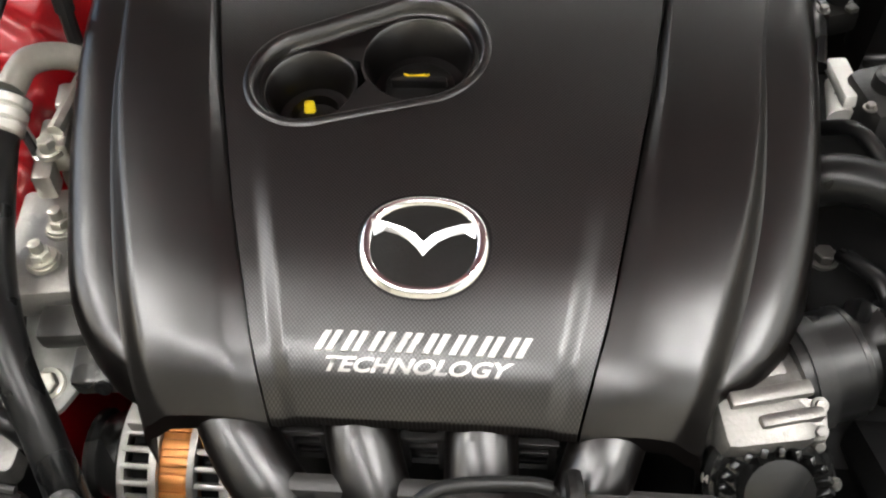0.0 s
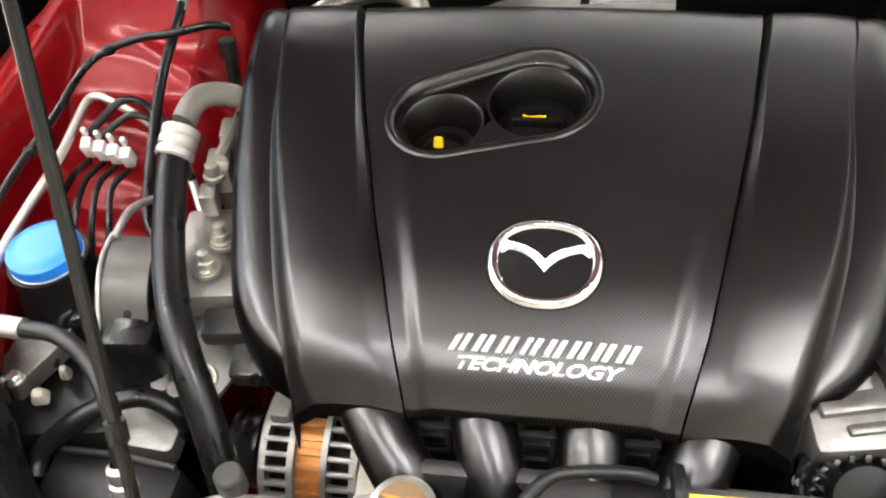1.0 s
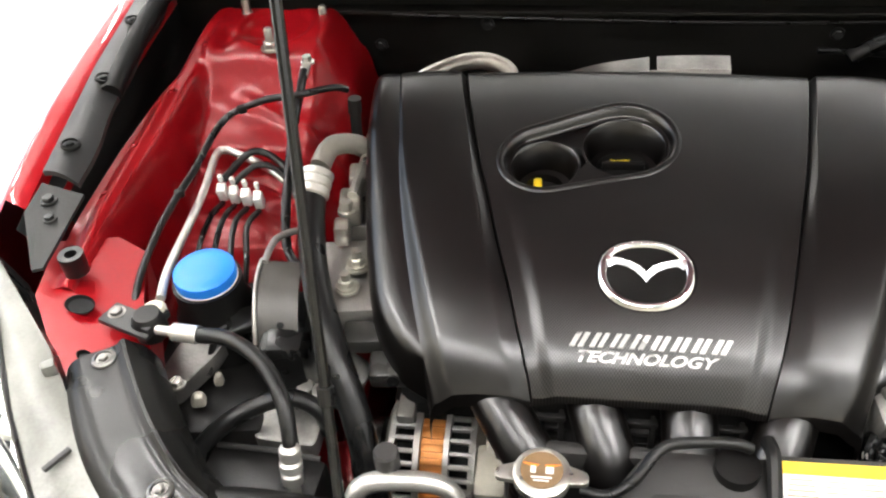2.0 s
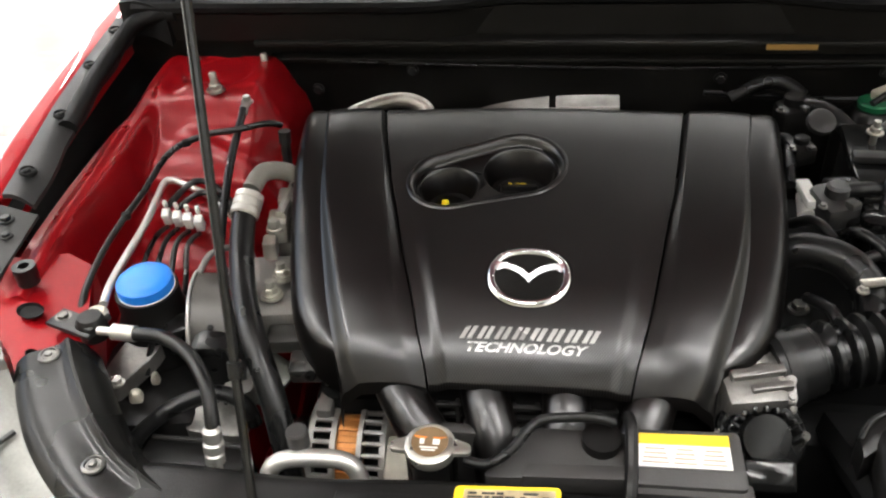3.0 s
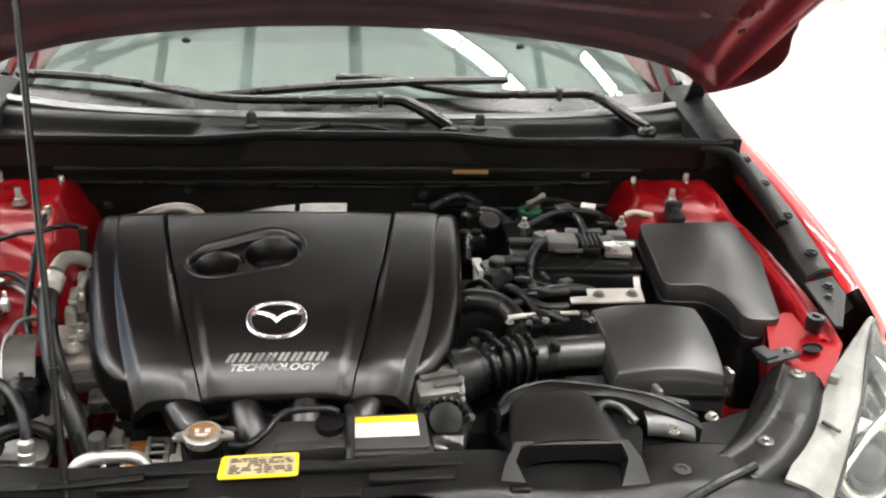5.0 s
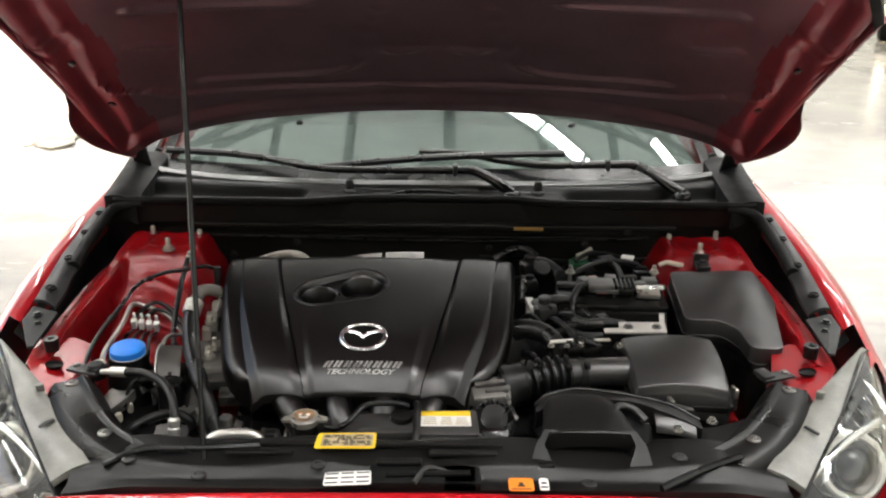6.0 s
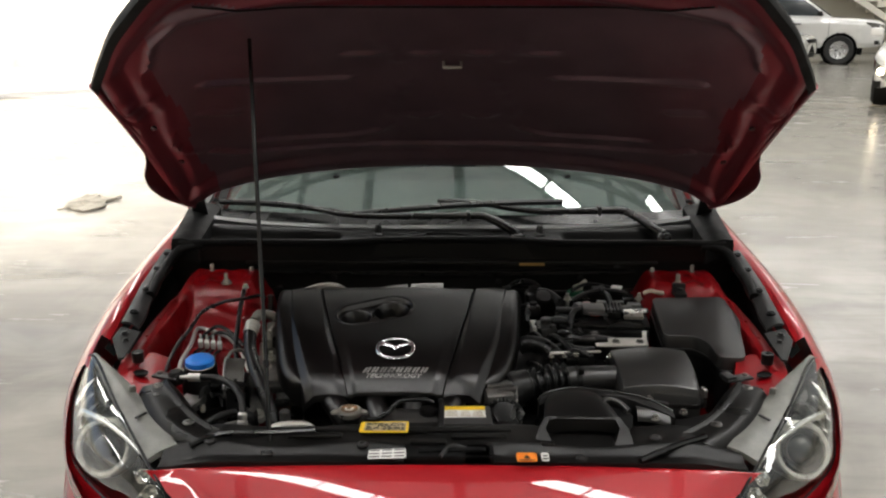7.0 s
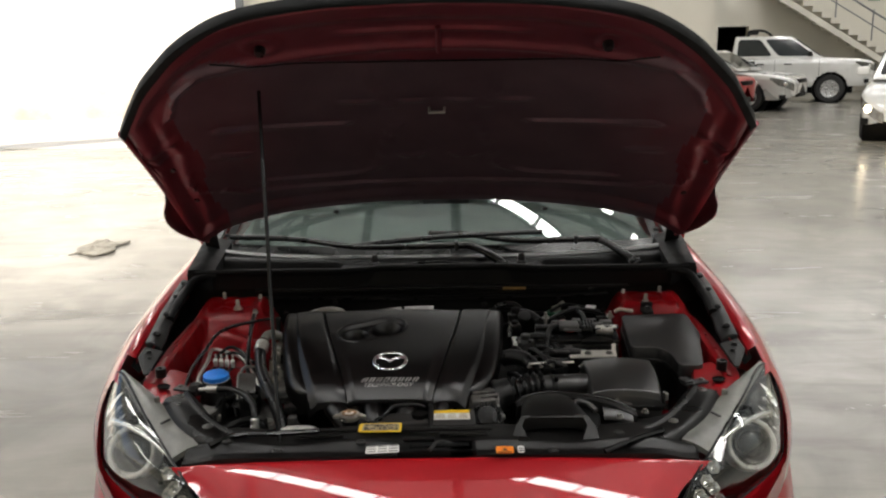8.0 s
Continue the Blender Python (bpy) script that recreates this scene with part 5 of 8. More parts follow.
def headlamp(sx):
    o = [Vector(p) for p in lamp_outline(sx)]
    c = Vector((sx * 0.655, 0.318, 0.752))
    out = []
    for i in range(len(o)):
        a0, a1, a2, a3 = o[i - 1], o[i], o[(i + 1) % len(o)], o[(i + 2) % len(o)]
        for k in range(6):
            t = k / 6
            out.append(0.5 * (2 * a1 + (a2 - a0) * t + (2 * a0 - 5 * a1 + 4 * a2 - a3) * t * t + (3 * a1 - a0 - 3 * a2 + a3) * t ** 3))
    n = len(out)
    bulge = Vector((sx * 0.45, -0.62, 0.5)).normalized()

    def dome(bm, depth, rings, shrink, push):
        prev, first = None, None
        for r in range(rings + 1):
            f = r / rings
            if f < 1:
                vs = [bm.verts.new(c.lerp(p, (1 - f) * shrink) + bulge * (depth * (1 - (1 - f) ** 2) + push)) for p in out]
            else:
                vs = [bm.verts.new(c + bulge * (depth + push))]
            if prev:
                for k in range(n):
                    j = (k + 1) % n
                    if len(vs) > 1:
                        bm.faces.new((prev[k], prev[j], vs[j], vs[k]))
                    else:
                        bm.faces.new((prev[k], prev[j], vs[0]))
            prev = vs
            first = first or vs
        return first

    b = B()
    dome(b, -0.13, 6, 0.985, -0.006)
    body = part("headlamp", b, BOWL, car, "headlamp with a dark bowl and a projector lens")
    b = B()
    r0, r1 = dome(b, 0.045, 8, 1.0, 0.0), dome(b, 0.045, 8, 0.996, -0.003)
    for k in range(n):
        b.faces.new((r0[k], r0[(k + 1) % n], r1[(k + 1) % n], r1[k]))
    lens = part("lens_cover", b, LENS, body, "clear curved lens cover")
    lens.visible_shadow = False
    b = B()
    tube(b, [c.lerp(p, 1.002) for p in out] + [c.lerp(out[0], 1.002)], 0.0028, 6, 0)
    part("lens_gasket", b, BOWL, body, "smoky rim round the lens")
    b = B()
    lip = [[b.verts.new(c.lerp(p, 0.995) + Vector((sx * e * 0.9, e * 0.45, -0.5 * e))) for e in (-0.002, 0.006, 0.024)] for p in out[13:43]]
    for p, q in zip(lip, lip[1:]):
        for k in range(2):
            b.faces.new((p[k], p[k + 1], q[k + 1], q[k]))
    part("wing_lip", b, RED, car, "red edge of the wing round the headlamp", 60)
    ax = Vector((sx * 0.12, -0.86, 0.42)).normalized()
    pc = Vector((sx * 0.672, 0.345, 0.748))
    b = B()
    lathe(b, [(0.026, -0.02), (0.029, 0.0), (0.034, 0.006), (0.039, 0.008), (0.042, 0.004), (0.042, -0.03)], pc, ax, 32)
    part("chrome_ring", b, BOWL, body, "smoked ring round the projector")
    b = B()
    lathe(b, [(0.030, -0.02), (0.028, 0.001), (0.022, 0.009), (0.012, 0.014), (0, 0.016)], pc, ax, 28)
    part("projector", b, CAR_GLASS, body, "dark glassy projector lens")
    for k, (px_, py_, pz_) in enumerate(((0.556, 0.232, 0.752), (0.536, 0.206, 0.735), (0.516, 0.182, 0.716), (0.552, 0.214, 0.716), (0.534, 0.190, 0.696), (0.566, 0.216, 0.688))):
        b = B()
        lathe(b, [(0.006, -0.012), (0.0125, 0.0), (0.0145, 0.006), (0.0125, 0.006), (0.006, -0.006), (0.0, -0.008)], Vector((sx * px_, py_, pz_)), ax, 6)
        part("indicator_cup", b, CHROME, body, "faceted chrome reflector cup", 0)
    b = B()
    lathe(b, [(0.043, -0.03), (0.0435, 0.0), (0.046, 0.005), (0.052, 0.006), (0.056, 0.002), (0.057, -0.03)], pc, ax, 40)
    part("light_guide_ring", b, RING_P, body, "pale light guide ring")
    # chrome brow over the ring, dark mirror panel above it and bright pleats at the outer side
    b = B()
    tube(b, [Vector((sx * x, y, z)) for x, y, z in ((0.562, 0.252, 0.783), (0.600, 0.290, 0.792), (0.645, 0.330, 0.800), (0.690, 0.366, 0.803), (0.728, 0.400, 0.796))], (0.0035, 0.0085), 10)
    part("brow", b, CHROME, body, "slanting chrome brow", 60)
    b = B()
    sheet(b, lambda u, v: Vector((sx * (0.610 + 0.130 * u), 0.318 + 0.165 * u - 0.012 * v + 0.02 * math.sin(v * 3.1), 0.806 + 0.038 * u * (1 - v) + 0.004 * v - 0.020 * (1 - v) * (1 - u))), 14, 8)
    part("mirror_panel", b, BOWL_M, body, "dark mirror panel", 60)
    for k in range(5):
        b = B()
        u0 = k / 5
        sheet(b, lambda u, v: Vector((sx * (0.728 + 0.020 * u + 0.022 * v - 0.012 * v * v), 0.470 - 0.05 * v + 0.018 * u - 0.022 * (1 - abs(2 * u - 1)), 0.838 - 0.135 * (u0 + 0.19 * v) - 0.012 * u)), 4, 3)
        part("pleat", b, REFL, body, "bright pleated reflector", 0)
    # dusty mounting flange along the bay
    inner = [(0.742, 0.524, 0.869), (0.640, 0.424, 0.846), (0.570, 0.338, 0.826), (0.497, 0.253, 0.806)]
    outer = [(0.751, 0.519, 0.868), (0.645, 0.356, 0.838), (0.600, 0.292, 0.816), (0.546, 0.223, 0.790)]

    def fl(u, v):
        a = [Vector((sx * p[0], p[1], p[2])) for p in inner]
        d = [Vector((sx * p[0], p[1], p[2])) for p in outer]
        f = u * 3
        i = min(int(f), 2)
        return a[i].lerp(a[i + 1], f - i).lerp(d[i].lerp(d[i + 1], f - i), v) + Vector((0, 0, 0.004 * math.sin(v * math.pi)))

    b = B()
    sheet(b, fl, 24, 6, 0.012)
    box(b, fl(0.40, 0.12) + Vector((0, 0, 0.004)), (0.012, 0.010, 0.014), (0, 0, sx * -35), 0.002)
    flange = part("mounting_flange", b, DUSTY, body, "dusty grey plastic flange")
    b = B()
    sheet(b, lambda u, v: fl(u, 0.02) + Vector((-sx * 0.012 * v, 0.008 * v, -0.05 * v)), 24, 2)
    part("dark_gap_seal", b, RUBBER, body)
    # dark bar laid on the flange paints the shade of a slot
    b = B()
    box(b, fl(0.66, 0.45) + Vector((0, 0, 0.0045)), (0.026, 0.005, 0.004), (0, 0, sx * -62), 0.001)
    part("slot", b, DULL, flange, "dark bar standing for a slot", 0)
    return body


for sx in (-1, 1):
    headlamp(sx)

# ---- engine bay shell ----
def rail(y):
    return 0.79 + 0.17 * (y - 0.2)


def apron_edge(y):
    """Outer limit of the inner wing."""
    return spline_at([(0.50, 0.700), (0.60, 0.694), (0.70, 0.692), (0.78, 0.684), (0.83, 0.672), (0.90, 0.666), (0.945, 0.655), (0.97, 0.630), (0.99, 0.605), (1.03, 0.59)], y)


def apron_z(ax, y):
    """Height of the inner wing (ax: distance from the car's middle)."""
    tower = spline_at([(0.40, 0.60), (0.55, 0.695), (0.655, 0.742), (0.672, 0.762), (0.705, 0.775), (0.718, 0.795), (0.755, 0.808), (0.768, 0.832), (0.815, 0.858), (0.838, 0.884), (0.862, 0.908), (0.90, 0.914), (0.96, 0.916), (1.02, 0.918)], y)
    tower -= 0.14 * step(0.958, 0.990, y)
    fall = 0.05 * step(0.50, 0.455, ax) + 0.12 * step(0.462, 0.43, ax)
    t = tower - fall
    # raised cup round the strut
    r = math.hypot(ax - 0.56, y - 0.915)
    t += 0.006 * step(0.105, 0.090, r) * step(0.84, 0.88, y) - 0.004 * step(0.05, 0.04, r)
    # pressed creases across the slope and two dents on the shoulder
    for yy, amp in ((0.70, 0.009), (0.62, 0.010), (0.735, -0.007), (0.80, 0.006)):
        t += amp * math.exp(-((y - yy - 0.02 * math.sin(ax * 24)) / 0.008) ** 2) * step(0.62, 0.58, ax)
    t -= 0.008 * math.exp(-(math.hypot(ax - 0.615, (y - 0.885) * 0.7) / 0.014) ** 2)
    t -= 0.006 * math.exp(-(math.hypot((ax - 0.575) * 0.5, y - 0.90) / 0.010) ** 2)
    k = step(0.630, 0.652, ax + 0.004 * math.sin(y * 9))
    top = rail(y) + 0.004 + 0.006 * math.sin(y * 14) * step(0.5, 0.6, y)
    top -= 0.14 * step(0.958, 0.990, y)
    top -= 0.05 * step(apron_edge(y) - 0.010, apron_edge(y) + 0.004, ax)
    top += 0.004 * math.exp(-((ax - 0.664) / 0.007) ** 2) * step(0.83, 0.78, y)
    return t * (1 - k) + top * k if t < top else max(t, top) if k < 0.5 else top * k + t * (1 - k)


for sx in (-1, 1):
    b = B()
    def skin(u, v):
        y = 0.50 + 0.53 * v
        ax = 0.425 + (apron_edge(y) + 0.005 - 0.425) * u
        return (sx * ax, y, apron_z(ax, y))

    sheet(b, skin, 110, 150, flip=sx < 0)
    sheet(b, lambda u, v: (sx * 0.425, 0.50 + 0.53 * v, apron_z(0.425, 0.50 + 0.53 * v) * (1 - u) + 0.3 * u), 4, 40)
    sheet(b, lambda u, v: (sx * (0.425 + 0.165 * u), 1.03, apron_z(0.425 + 0.165 * u, 1.03) * (1 - v) + 0.5 * v), 10, 4)
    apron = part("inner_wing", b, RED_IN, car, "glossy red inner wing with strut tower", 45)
    # front apron plate with slots
    b = B()
    outline = [(0.700, 0.560, 0.853), (0.640, 0.575, 0.851), (0.605, 0.56, 0.846), (0.585, 0.50, 0.836), (0.552, 0.435, 0.826), (0.575, 0.40, 0.822), (0.628, 0.405, 0.828), (0.690, 0.49, 0.845)]
    plate(b, [(sx * p[0], p[1], p[2]) for p in outline], 0.004)
    sheet(b, lambda u, v: (sx * (0.605 - 0.053 * u), 0.56 - 0.125 * u, 0.846 - 0.02 * u - 0.05 * v), 6, 4)
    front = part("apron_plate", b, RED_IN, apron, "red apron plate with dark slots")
    # dark discs on the uncut plate: the holes' shade as colour
    for x, y, a, c, rz in ((0.638, 0.480, 0.016, 0.010, 15), (0.610, 0.425, 0.009, 0.005, 25)):
        b = B()
        lathe(b, [(0.0, -0.004), (0.9, -0.003), (1.0, 0.0), (1.06, 0.0008)], (0, 0, 0), (0, 0, 1), 20)
        bmesh.ops.transform(b, matrix=pose(sx * x, y, rail(y) + 0.0085, 9, 0, sx * rz) @ Matrix.Diagonal((a, c, 1, 1)), verts=b.verts)
        part("slot", b, SEAL, apron, "dark disc standing for a hole in the plate", 0)
    b = B()
    lathe(b, [(0.012, 0), (0.012, 0.008), (0.0125, 0.010), (0.0125, 0.022), (0.006, 0.022), (0.006, 0.012), (0, 0.012)], (sx * 0.654, 0.515, 0.856), (0, 0, 1), 14)
    part("rubber_stop", b, RUBBER, apron, "grey rubber bonnet stop")
    for x, y, z in ((0.608, 0.947, 0.912), (0.551, 0.862, 0.915), (0.507, 0.945, 0.905)):
        b = B()
        bolt(b, (sx * x, y, z), 0.009, 0.010)
        lathe(b, [(0.0055, 0.008), (0.0055, 0.024), (0.004, 0.027), (0, 0.027)], (sx * x, y, z), (0, 0, 1), 10)
        part("strut_bolt", b, STEEL, apron, "bright threaded strut bolt")
    for x, y in ((0.642, 0.88), (0.660, 0.80), (0.668, 0.70), (0.670, 0.62)):
        b = B()
        bolt(b, (sx * x, y, apron_z(x, y) - 0.001), 0.0042, 0.0035)
        part("panel_bolt", b, RED_IN, apron)
    # coated steel strip under the wing's edge
    inner = [(0.703, 0.985, 0.953), (0.699, 0.92, 0.947), (0.690, 0.77, 0.929), (0.677, 0.598, 0.900)]
    outer = [(0.739, 0.995, 0.964), (0.736, 0.92, 0.957), (0.729, 0.77, 0.939), (0.716, 0.602, 0.911)]

    def strip(u, v):
        f = u * 3
        i = min(int(f), 2)
        a = Vector(inner[i]).lerp(Vector(inner[i + 1]), f - i)
        d = Vector(outer[i]).lerp(Vector(outer[i + 1]), f - i)
        p = a.lerp(d, v) + Vector((0.002 * math.sin(u * 26) * (1 - v), 0, 0.006 * math.sin(v * math.pi)))
        return Vector((sx * p.x, p.y, p.z))

    b = B()
    sheet(b, strip, 50, 8, 0.006)
    gut = part("wing_edge_strip", b, GUTTER, car, "dark coated steel strip along the wing's edge")
    for u, v in ((0.2, 0.5), (0.48, 0.5), (0.72, 0.45), (0.93, 0.5)):
        b = B()
        lathe(b, [(0.0105, 0.0), (0.010, 0.003), (0.008, 0.004), (0.0075, 0.001)], strip(u, v) + Vector((0, 0, 0.003)), (sx * -0.2, 0, 1), 16)
        bolt(b, strip(u, v) + Vector((0, 0, 0.003)), 0.0045, 0.004)
        part("fixing", b, SEAL, gut, "dark recessed fixing bolt")
    b = B()
    sheet(b, lambda u, v: (sx * (0.690 - 0.095 * step(0.40, 0.0, u) + (0.055 + 0.095 * step(0.40, 0.0, u)) * v), 1.05 - 0.42 * u, rail(1.05 - 0.42 * u) - 0.048 + 0.033 * v ** 4), 40, 10)
    part("drain_channel", b, SEAL, car, "black sealed channel beside the inner wing")
    b = B()
    sheet(b, lambda u, v: (sx * (0.722 + 0.018 * v), 1.08 - 0.52 * u, top_line(1.08 - 0.52 * u) - 0.05 + 0.02 * v), 30, 2)
    part("wing_seal", b, SEAL, car)
    # plated corner bracket
    b = B()
    plate(b, [(sx * 0.670, 0.588, 0.894), (sx * 0.714, 0.592, 0.904), (sx * 0.722, 0.560, 0.890), (sx * 0.690, 0.500, 0.869), (sx * 0.680, 0.504, 0.869)], 0.004)
    br = part("corner_bracket", b, mat("brushed_bracket_steel", (0.022, 0.022, 0.021), 0.45, 0.0, 0.2, 30, 0.2, 300, spec=0.2) if sx < 0 else bpy.data.materials["brushed_bracket_steel"], car, "grey steel corner bracket")
    b = B()
    bolt(b, (sx * 0.700, 0.574, 0.895), 0.006, 0.006)
    part("bolt", b, GUTTER, br)
    b = B()
    bolt(b, (sx * 0.692, 0.555, 0.887), 0.005, 0.005)
    part("bolt", b, GUTTER, br)
    # clip at the slot
    b = B()
    box(b, (sx * 0.578, 0.462, 0.846), (0.060, 0.026, 0.006), (0, 0, sx * 20), 0.002)
    box(b, (sx * 0.558, 0.462, 0.850), (0.022, 0.030, 0.008), (0, 0, sx * 20), 0.002)
    clip = part("panel_clip", b, GUTTER, car, "dark steel clip on the apron")
    b = B()
    bolt(b, (sx * 0.595, 0.470, 0.848), 0.006, 0.005)
    part("bolt", b, CAST, clip)

    # black side arm from the wing to the front panel
    path = [(0.588, 0.424, 0.848), (0.566, 0.388, 0.846), (0.532, 0.342, 0.836), (0.484, 0.298, 0.822), (0.415, 0.262, 0.808)]

    def arm(u, v):
        p, e = (Vector([spline_at([(j / 4, q[k]) for j, q in enumerate(path)], min(1, u + du)) for k in range(3)]) for du in (0, 0.02))
        if u > 0.97:
            p0 = Vector([spline_at([(j / 4, q[k]) for j, q in enumerate(path)], 0.96) for k in range(3)])
            d = (p - p0).normalized()
        else:
            d = (e - p).normalized()
        s = Vector((-d.y, d.x, 0))
        w = 0.086 + 0.010 * math.sin(u * math.pi)
        q = p + s * w * (v - 0.5) - Vector((0, 0, 0.035 * abs(2 * v - 1) ** 5 - 0.006 * math.exp(-((v - 0.28) / 0.06) ** 2)))
        return Vector((sx * q.x, q.y, q.z))

    b = B()
    sheet(b, arm, 36, 30, 0.03)
    am = part("side_arm_cover", b, ARM, car, "black moulded side cover")
    for u in (0.08, 0.72):
        b = B()
        p = arm(u, 0.5)
        lathe(b, [(0.011, 0), (0.0105, 0.002), (0.008, 0.003), (0.0075, 0.001), (0.0, 0.001)], p, (0, 0, 1), 18)
        bolt(b, p + Vector((0, 0, 0.001)), 0.0045, 0.004)
        part("bolt", b, CAST, am, "recessed dull steel bolt")

# bulkhead
b = B()
sheet(b, lambda u, v: ((u - 0.5) * 1.44, 0.985 + 0.02 * step(0.25, 0.3, v) + 0.03 * step(0.55, 0.6, v), 0.985 - 0.65 * v), 30, 30)
box(b, (0, 0.985, 0.938), (1.05, 0.05, 0.010), bevel=0.004)
box(b, (-0.02, 0.985, 0.912), (0.98, 0.040, 0.006), bevel=0.002)
bulk = part("bulkhead", b, FIREWALL, car, "black insulated bulkhead behind the engine")
b = B()
sheet(b, lambda u, v: ((u - 0.5) * 1.40, scuttle_y((u - 0.5) * 1.40, 0) - 0.012 + 0.010 * v, 0.990 - 0.048 * v), 60, 4)
part("upper_fascia", b, FIREWALL, bulk, "black fascia below the bulkhead seal", 60)
for x0, x1, z, r in ((-0.42, 0.45, 0.9155, 0.0018), (0.10, 0.5, 0.872, 0.004)):
    b = B()
    tube(b, [(x0, 0.955, z), ((x0 + x1) / 2, 0.95, z - 0.006), (x1, 0.955, z)], r, 8)
    part("line", b, RUBBER, bulk)
b = B()
plate(b, [(0.172, 0.955, 0.9405), (0.236, 0.955, 0.9405), (0.236, 0.955, 0.9335), (0.172, 0.955, 0.9335)], 0.002, axis=(0, 1, 0))
part("tag", b, mat("tan_tag", (0.36, 0.21, 0.06), 0.5, 0, 0.1, 60), bulk, "small yellowed tag")
for x, z in ((-0.44, 0.87), (-0.30, 0.90), (0.12, 0.89), (0.33, 0.90), (0.42, 0.93)):
    b = B()
    bolt(b, (x, 0.962, z), 0.006, 0.006, (0, -1, 0))
    part("stud", b, GUTTER, bulk)

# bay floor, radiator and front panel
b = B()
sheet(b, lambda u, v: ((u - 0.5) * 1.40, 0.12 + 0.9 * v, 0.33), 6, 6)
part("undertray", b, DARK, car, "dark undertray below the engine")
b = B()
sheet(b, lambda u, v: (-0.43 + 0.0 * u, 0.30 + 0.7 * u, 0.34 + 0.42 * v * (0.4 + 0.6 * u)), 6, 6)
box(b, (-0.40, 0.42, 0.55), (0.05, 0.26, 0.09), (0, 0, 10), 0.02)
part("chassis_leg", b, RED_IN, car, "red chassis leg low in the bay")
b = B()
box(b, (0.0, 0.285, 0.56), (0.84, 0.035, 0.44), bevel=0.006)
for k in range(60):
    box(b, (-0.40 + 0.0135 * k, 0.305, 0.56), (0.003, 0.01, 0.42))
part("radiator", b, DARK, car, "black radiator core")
b = B()


def front_panel(u, v):
    x = -0.52 + 1.04 * u
    y = 0.200 + 0.125 * v
    z = 0.801 + 0.012 * step(0.15, 0.35, v) + 0.004 * math.sin(u * 23) * step(0.2, 0.4, v) - 0.010 * step(0.9, 1.0, v)
    z -= 0.012 * step(0.42, 0.52, abs(x))
    return (x, y, z)


sheet(b, front_panel, 90, 26, 0.03)
slam = part("front_panel_cover", b, BLACK, car, "black plastic cover over the front cross panel")
for x0, x1, y in ((-0.30, -0.20, 0.268), (0.00, 0.10, 0.268), (-0.075, -0.01, 0.245), (-0.27, 0.11, 0.292)):
    b = B()
    box(b, ((x0 + x1) / 2, y, 0.8165), (x1 - x0, 0.014, 0.007), bevel=0.002)
    part("raised_pad", b, BLACK, slam)
b = B()
tube(b, [(-0.47, 0.235, 0.812), (-0.42, 0.262, 0.822), (-0.33, 0.268, 0.822), (-0.25, 0.277, 0.822)], 0.006, 8)
part("ridge", b, BLACK_G, slam)
b = B()
tube(b, [(0.33, 0.20, 0.806), (0.40, 0.235, 0.816), (0.46, 0.262, 0.820)], 0.006, 8)
part("ridge", b, BLACK_G, slam)
for x, y in ((-0.435, 0.245), (-0.16, 0.238), (0.05, 0.225), (0.37, 0.262), (-0.33, 0.225), (0.475, 0.295), (0.23, 0.215)):
    b = B()
    lathe(b, [(0.011, 0), (0.0105, 0.003), (0.006, 0.004), (0.005, 0.002), (0, 0.002)], (x, y, front_panel((x + 0.52) / 1.04, (y - 0.2) / 0.125)[2]), (0, 0, 1), 16)
    part("push_clip", b, DULL, slam, "round black push clip")
b = B()
for x, w in ((-0.005, 0.16), (0.045, 0.05)):
    box(b, (x, 0.222, 0.805), (w, 0.045, 0.016), bevel=0.003)
rod(b, (-0.06, 0.215, 0.815), (0.06, 0.22, 0.815), 0.005, 8)
latch = part("bonnet_lock", b, DARK, car, "black bonnet lock at the front panel")
b = B()
tube(b, [(-0.02, 0.20, 0.812), (0.0, 0.225, 0.82), (0.03, 0.22, 0.815)], 0.004, 8)
part("lever", b, DULL, latch)


def label_sheet(name, corners, material, label, marks):
    """A printed label on four corners (near left, near right, far right, far left), with printed bars."""
    c = [Vector(p) for p in corners]
    b = B()
    plate(b, round_outline(c, 0.005), 0.0012)
    ob = part(name, b, material, car, label, 0)
    groups = {}
    for u0, v0, u1, v1, mt in marks:
        groups.setdefault(mt, []).append((u0, v0, u1, v1))
    for level, (mt, rows) in enumerate(groups.items()):
        b = B()
        for u0, v0, u1, v1 in rows:
            q = [c[0].lerp(c[1], u).lerp(c[3].lerp(c[2], u), v) + Vector((0, 0, 0.0006 * (level + 1))) for u, v in ((u0, v0), (u1, v0), (u1, v1), (u0, v1))]
            plate(b, q, 0.0004)
        part("print", b, mt, ob, "", 0)
    return ob


rnd = random.Random(4)
marks = [(0.09, 0.12, 0.95, 0.90, CREAM)]
for k in range(7):
    x = 0.13
    while x < 0.88:
        w_ = rnd.uniform(0.04, 0.14)
        if rnd.random() < 0.75:
            marks.append((x, 0.17 + 0.10 * k, min(x + w_, 0.92), 0.225 + 0.10 * k, INK))
        x += w_ + rnd.uniform(0.015, 0.05)
label_sheet("warning_label", [(-0.170, 0.268, 0.8235), (-0.080, 0.274, 0.8205), (-0.080, 0.313, 0.8225), (-0.168, 0.307, 0.8245)], YEL_LAB, "yellow warning label with fine print on the front panel", marks)
marks = [(0.03 + 0.33 * i, 0.08 + 0.34 * j, 0.30 + 0.33 * i, 0.30 + 0.34 * j, INK if (i + j) % 2 else GREY_P) for i in range(3) for j in range(3)]
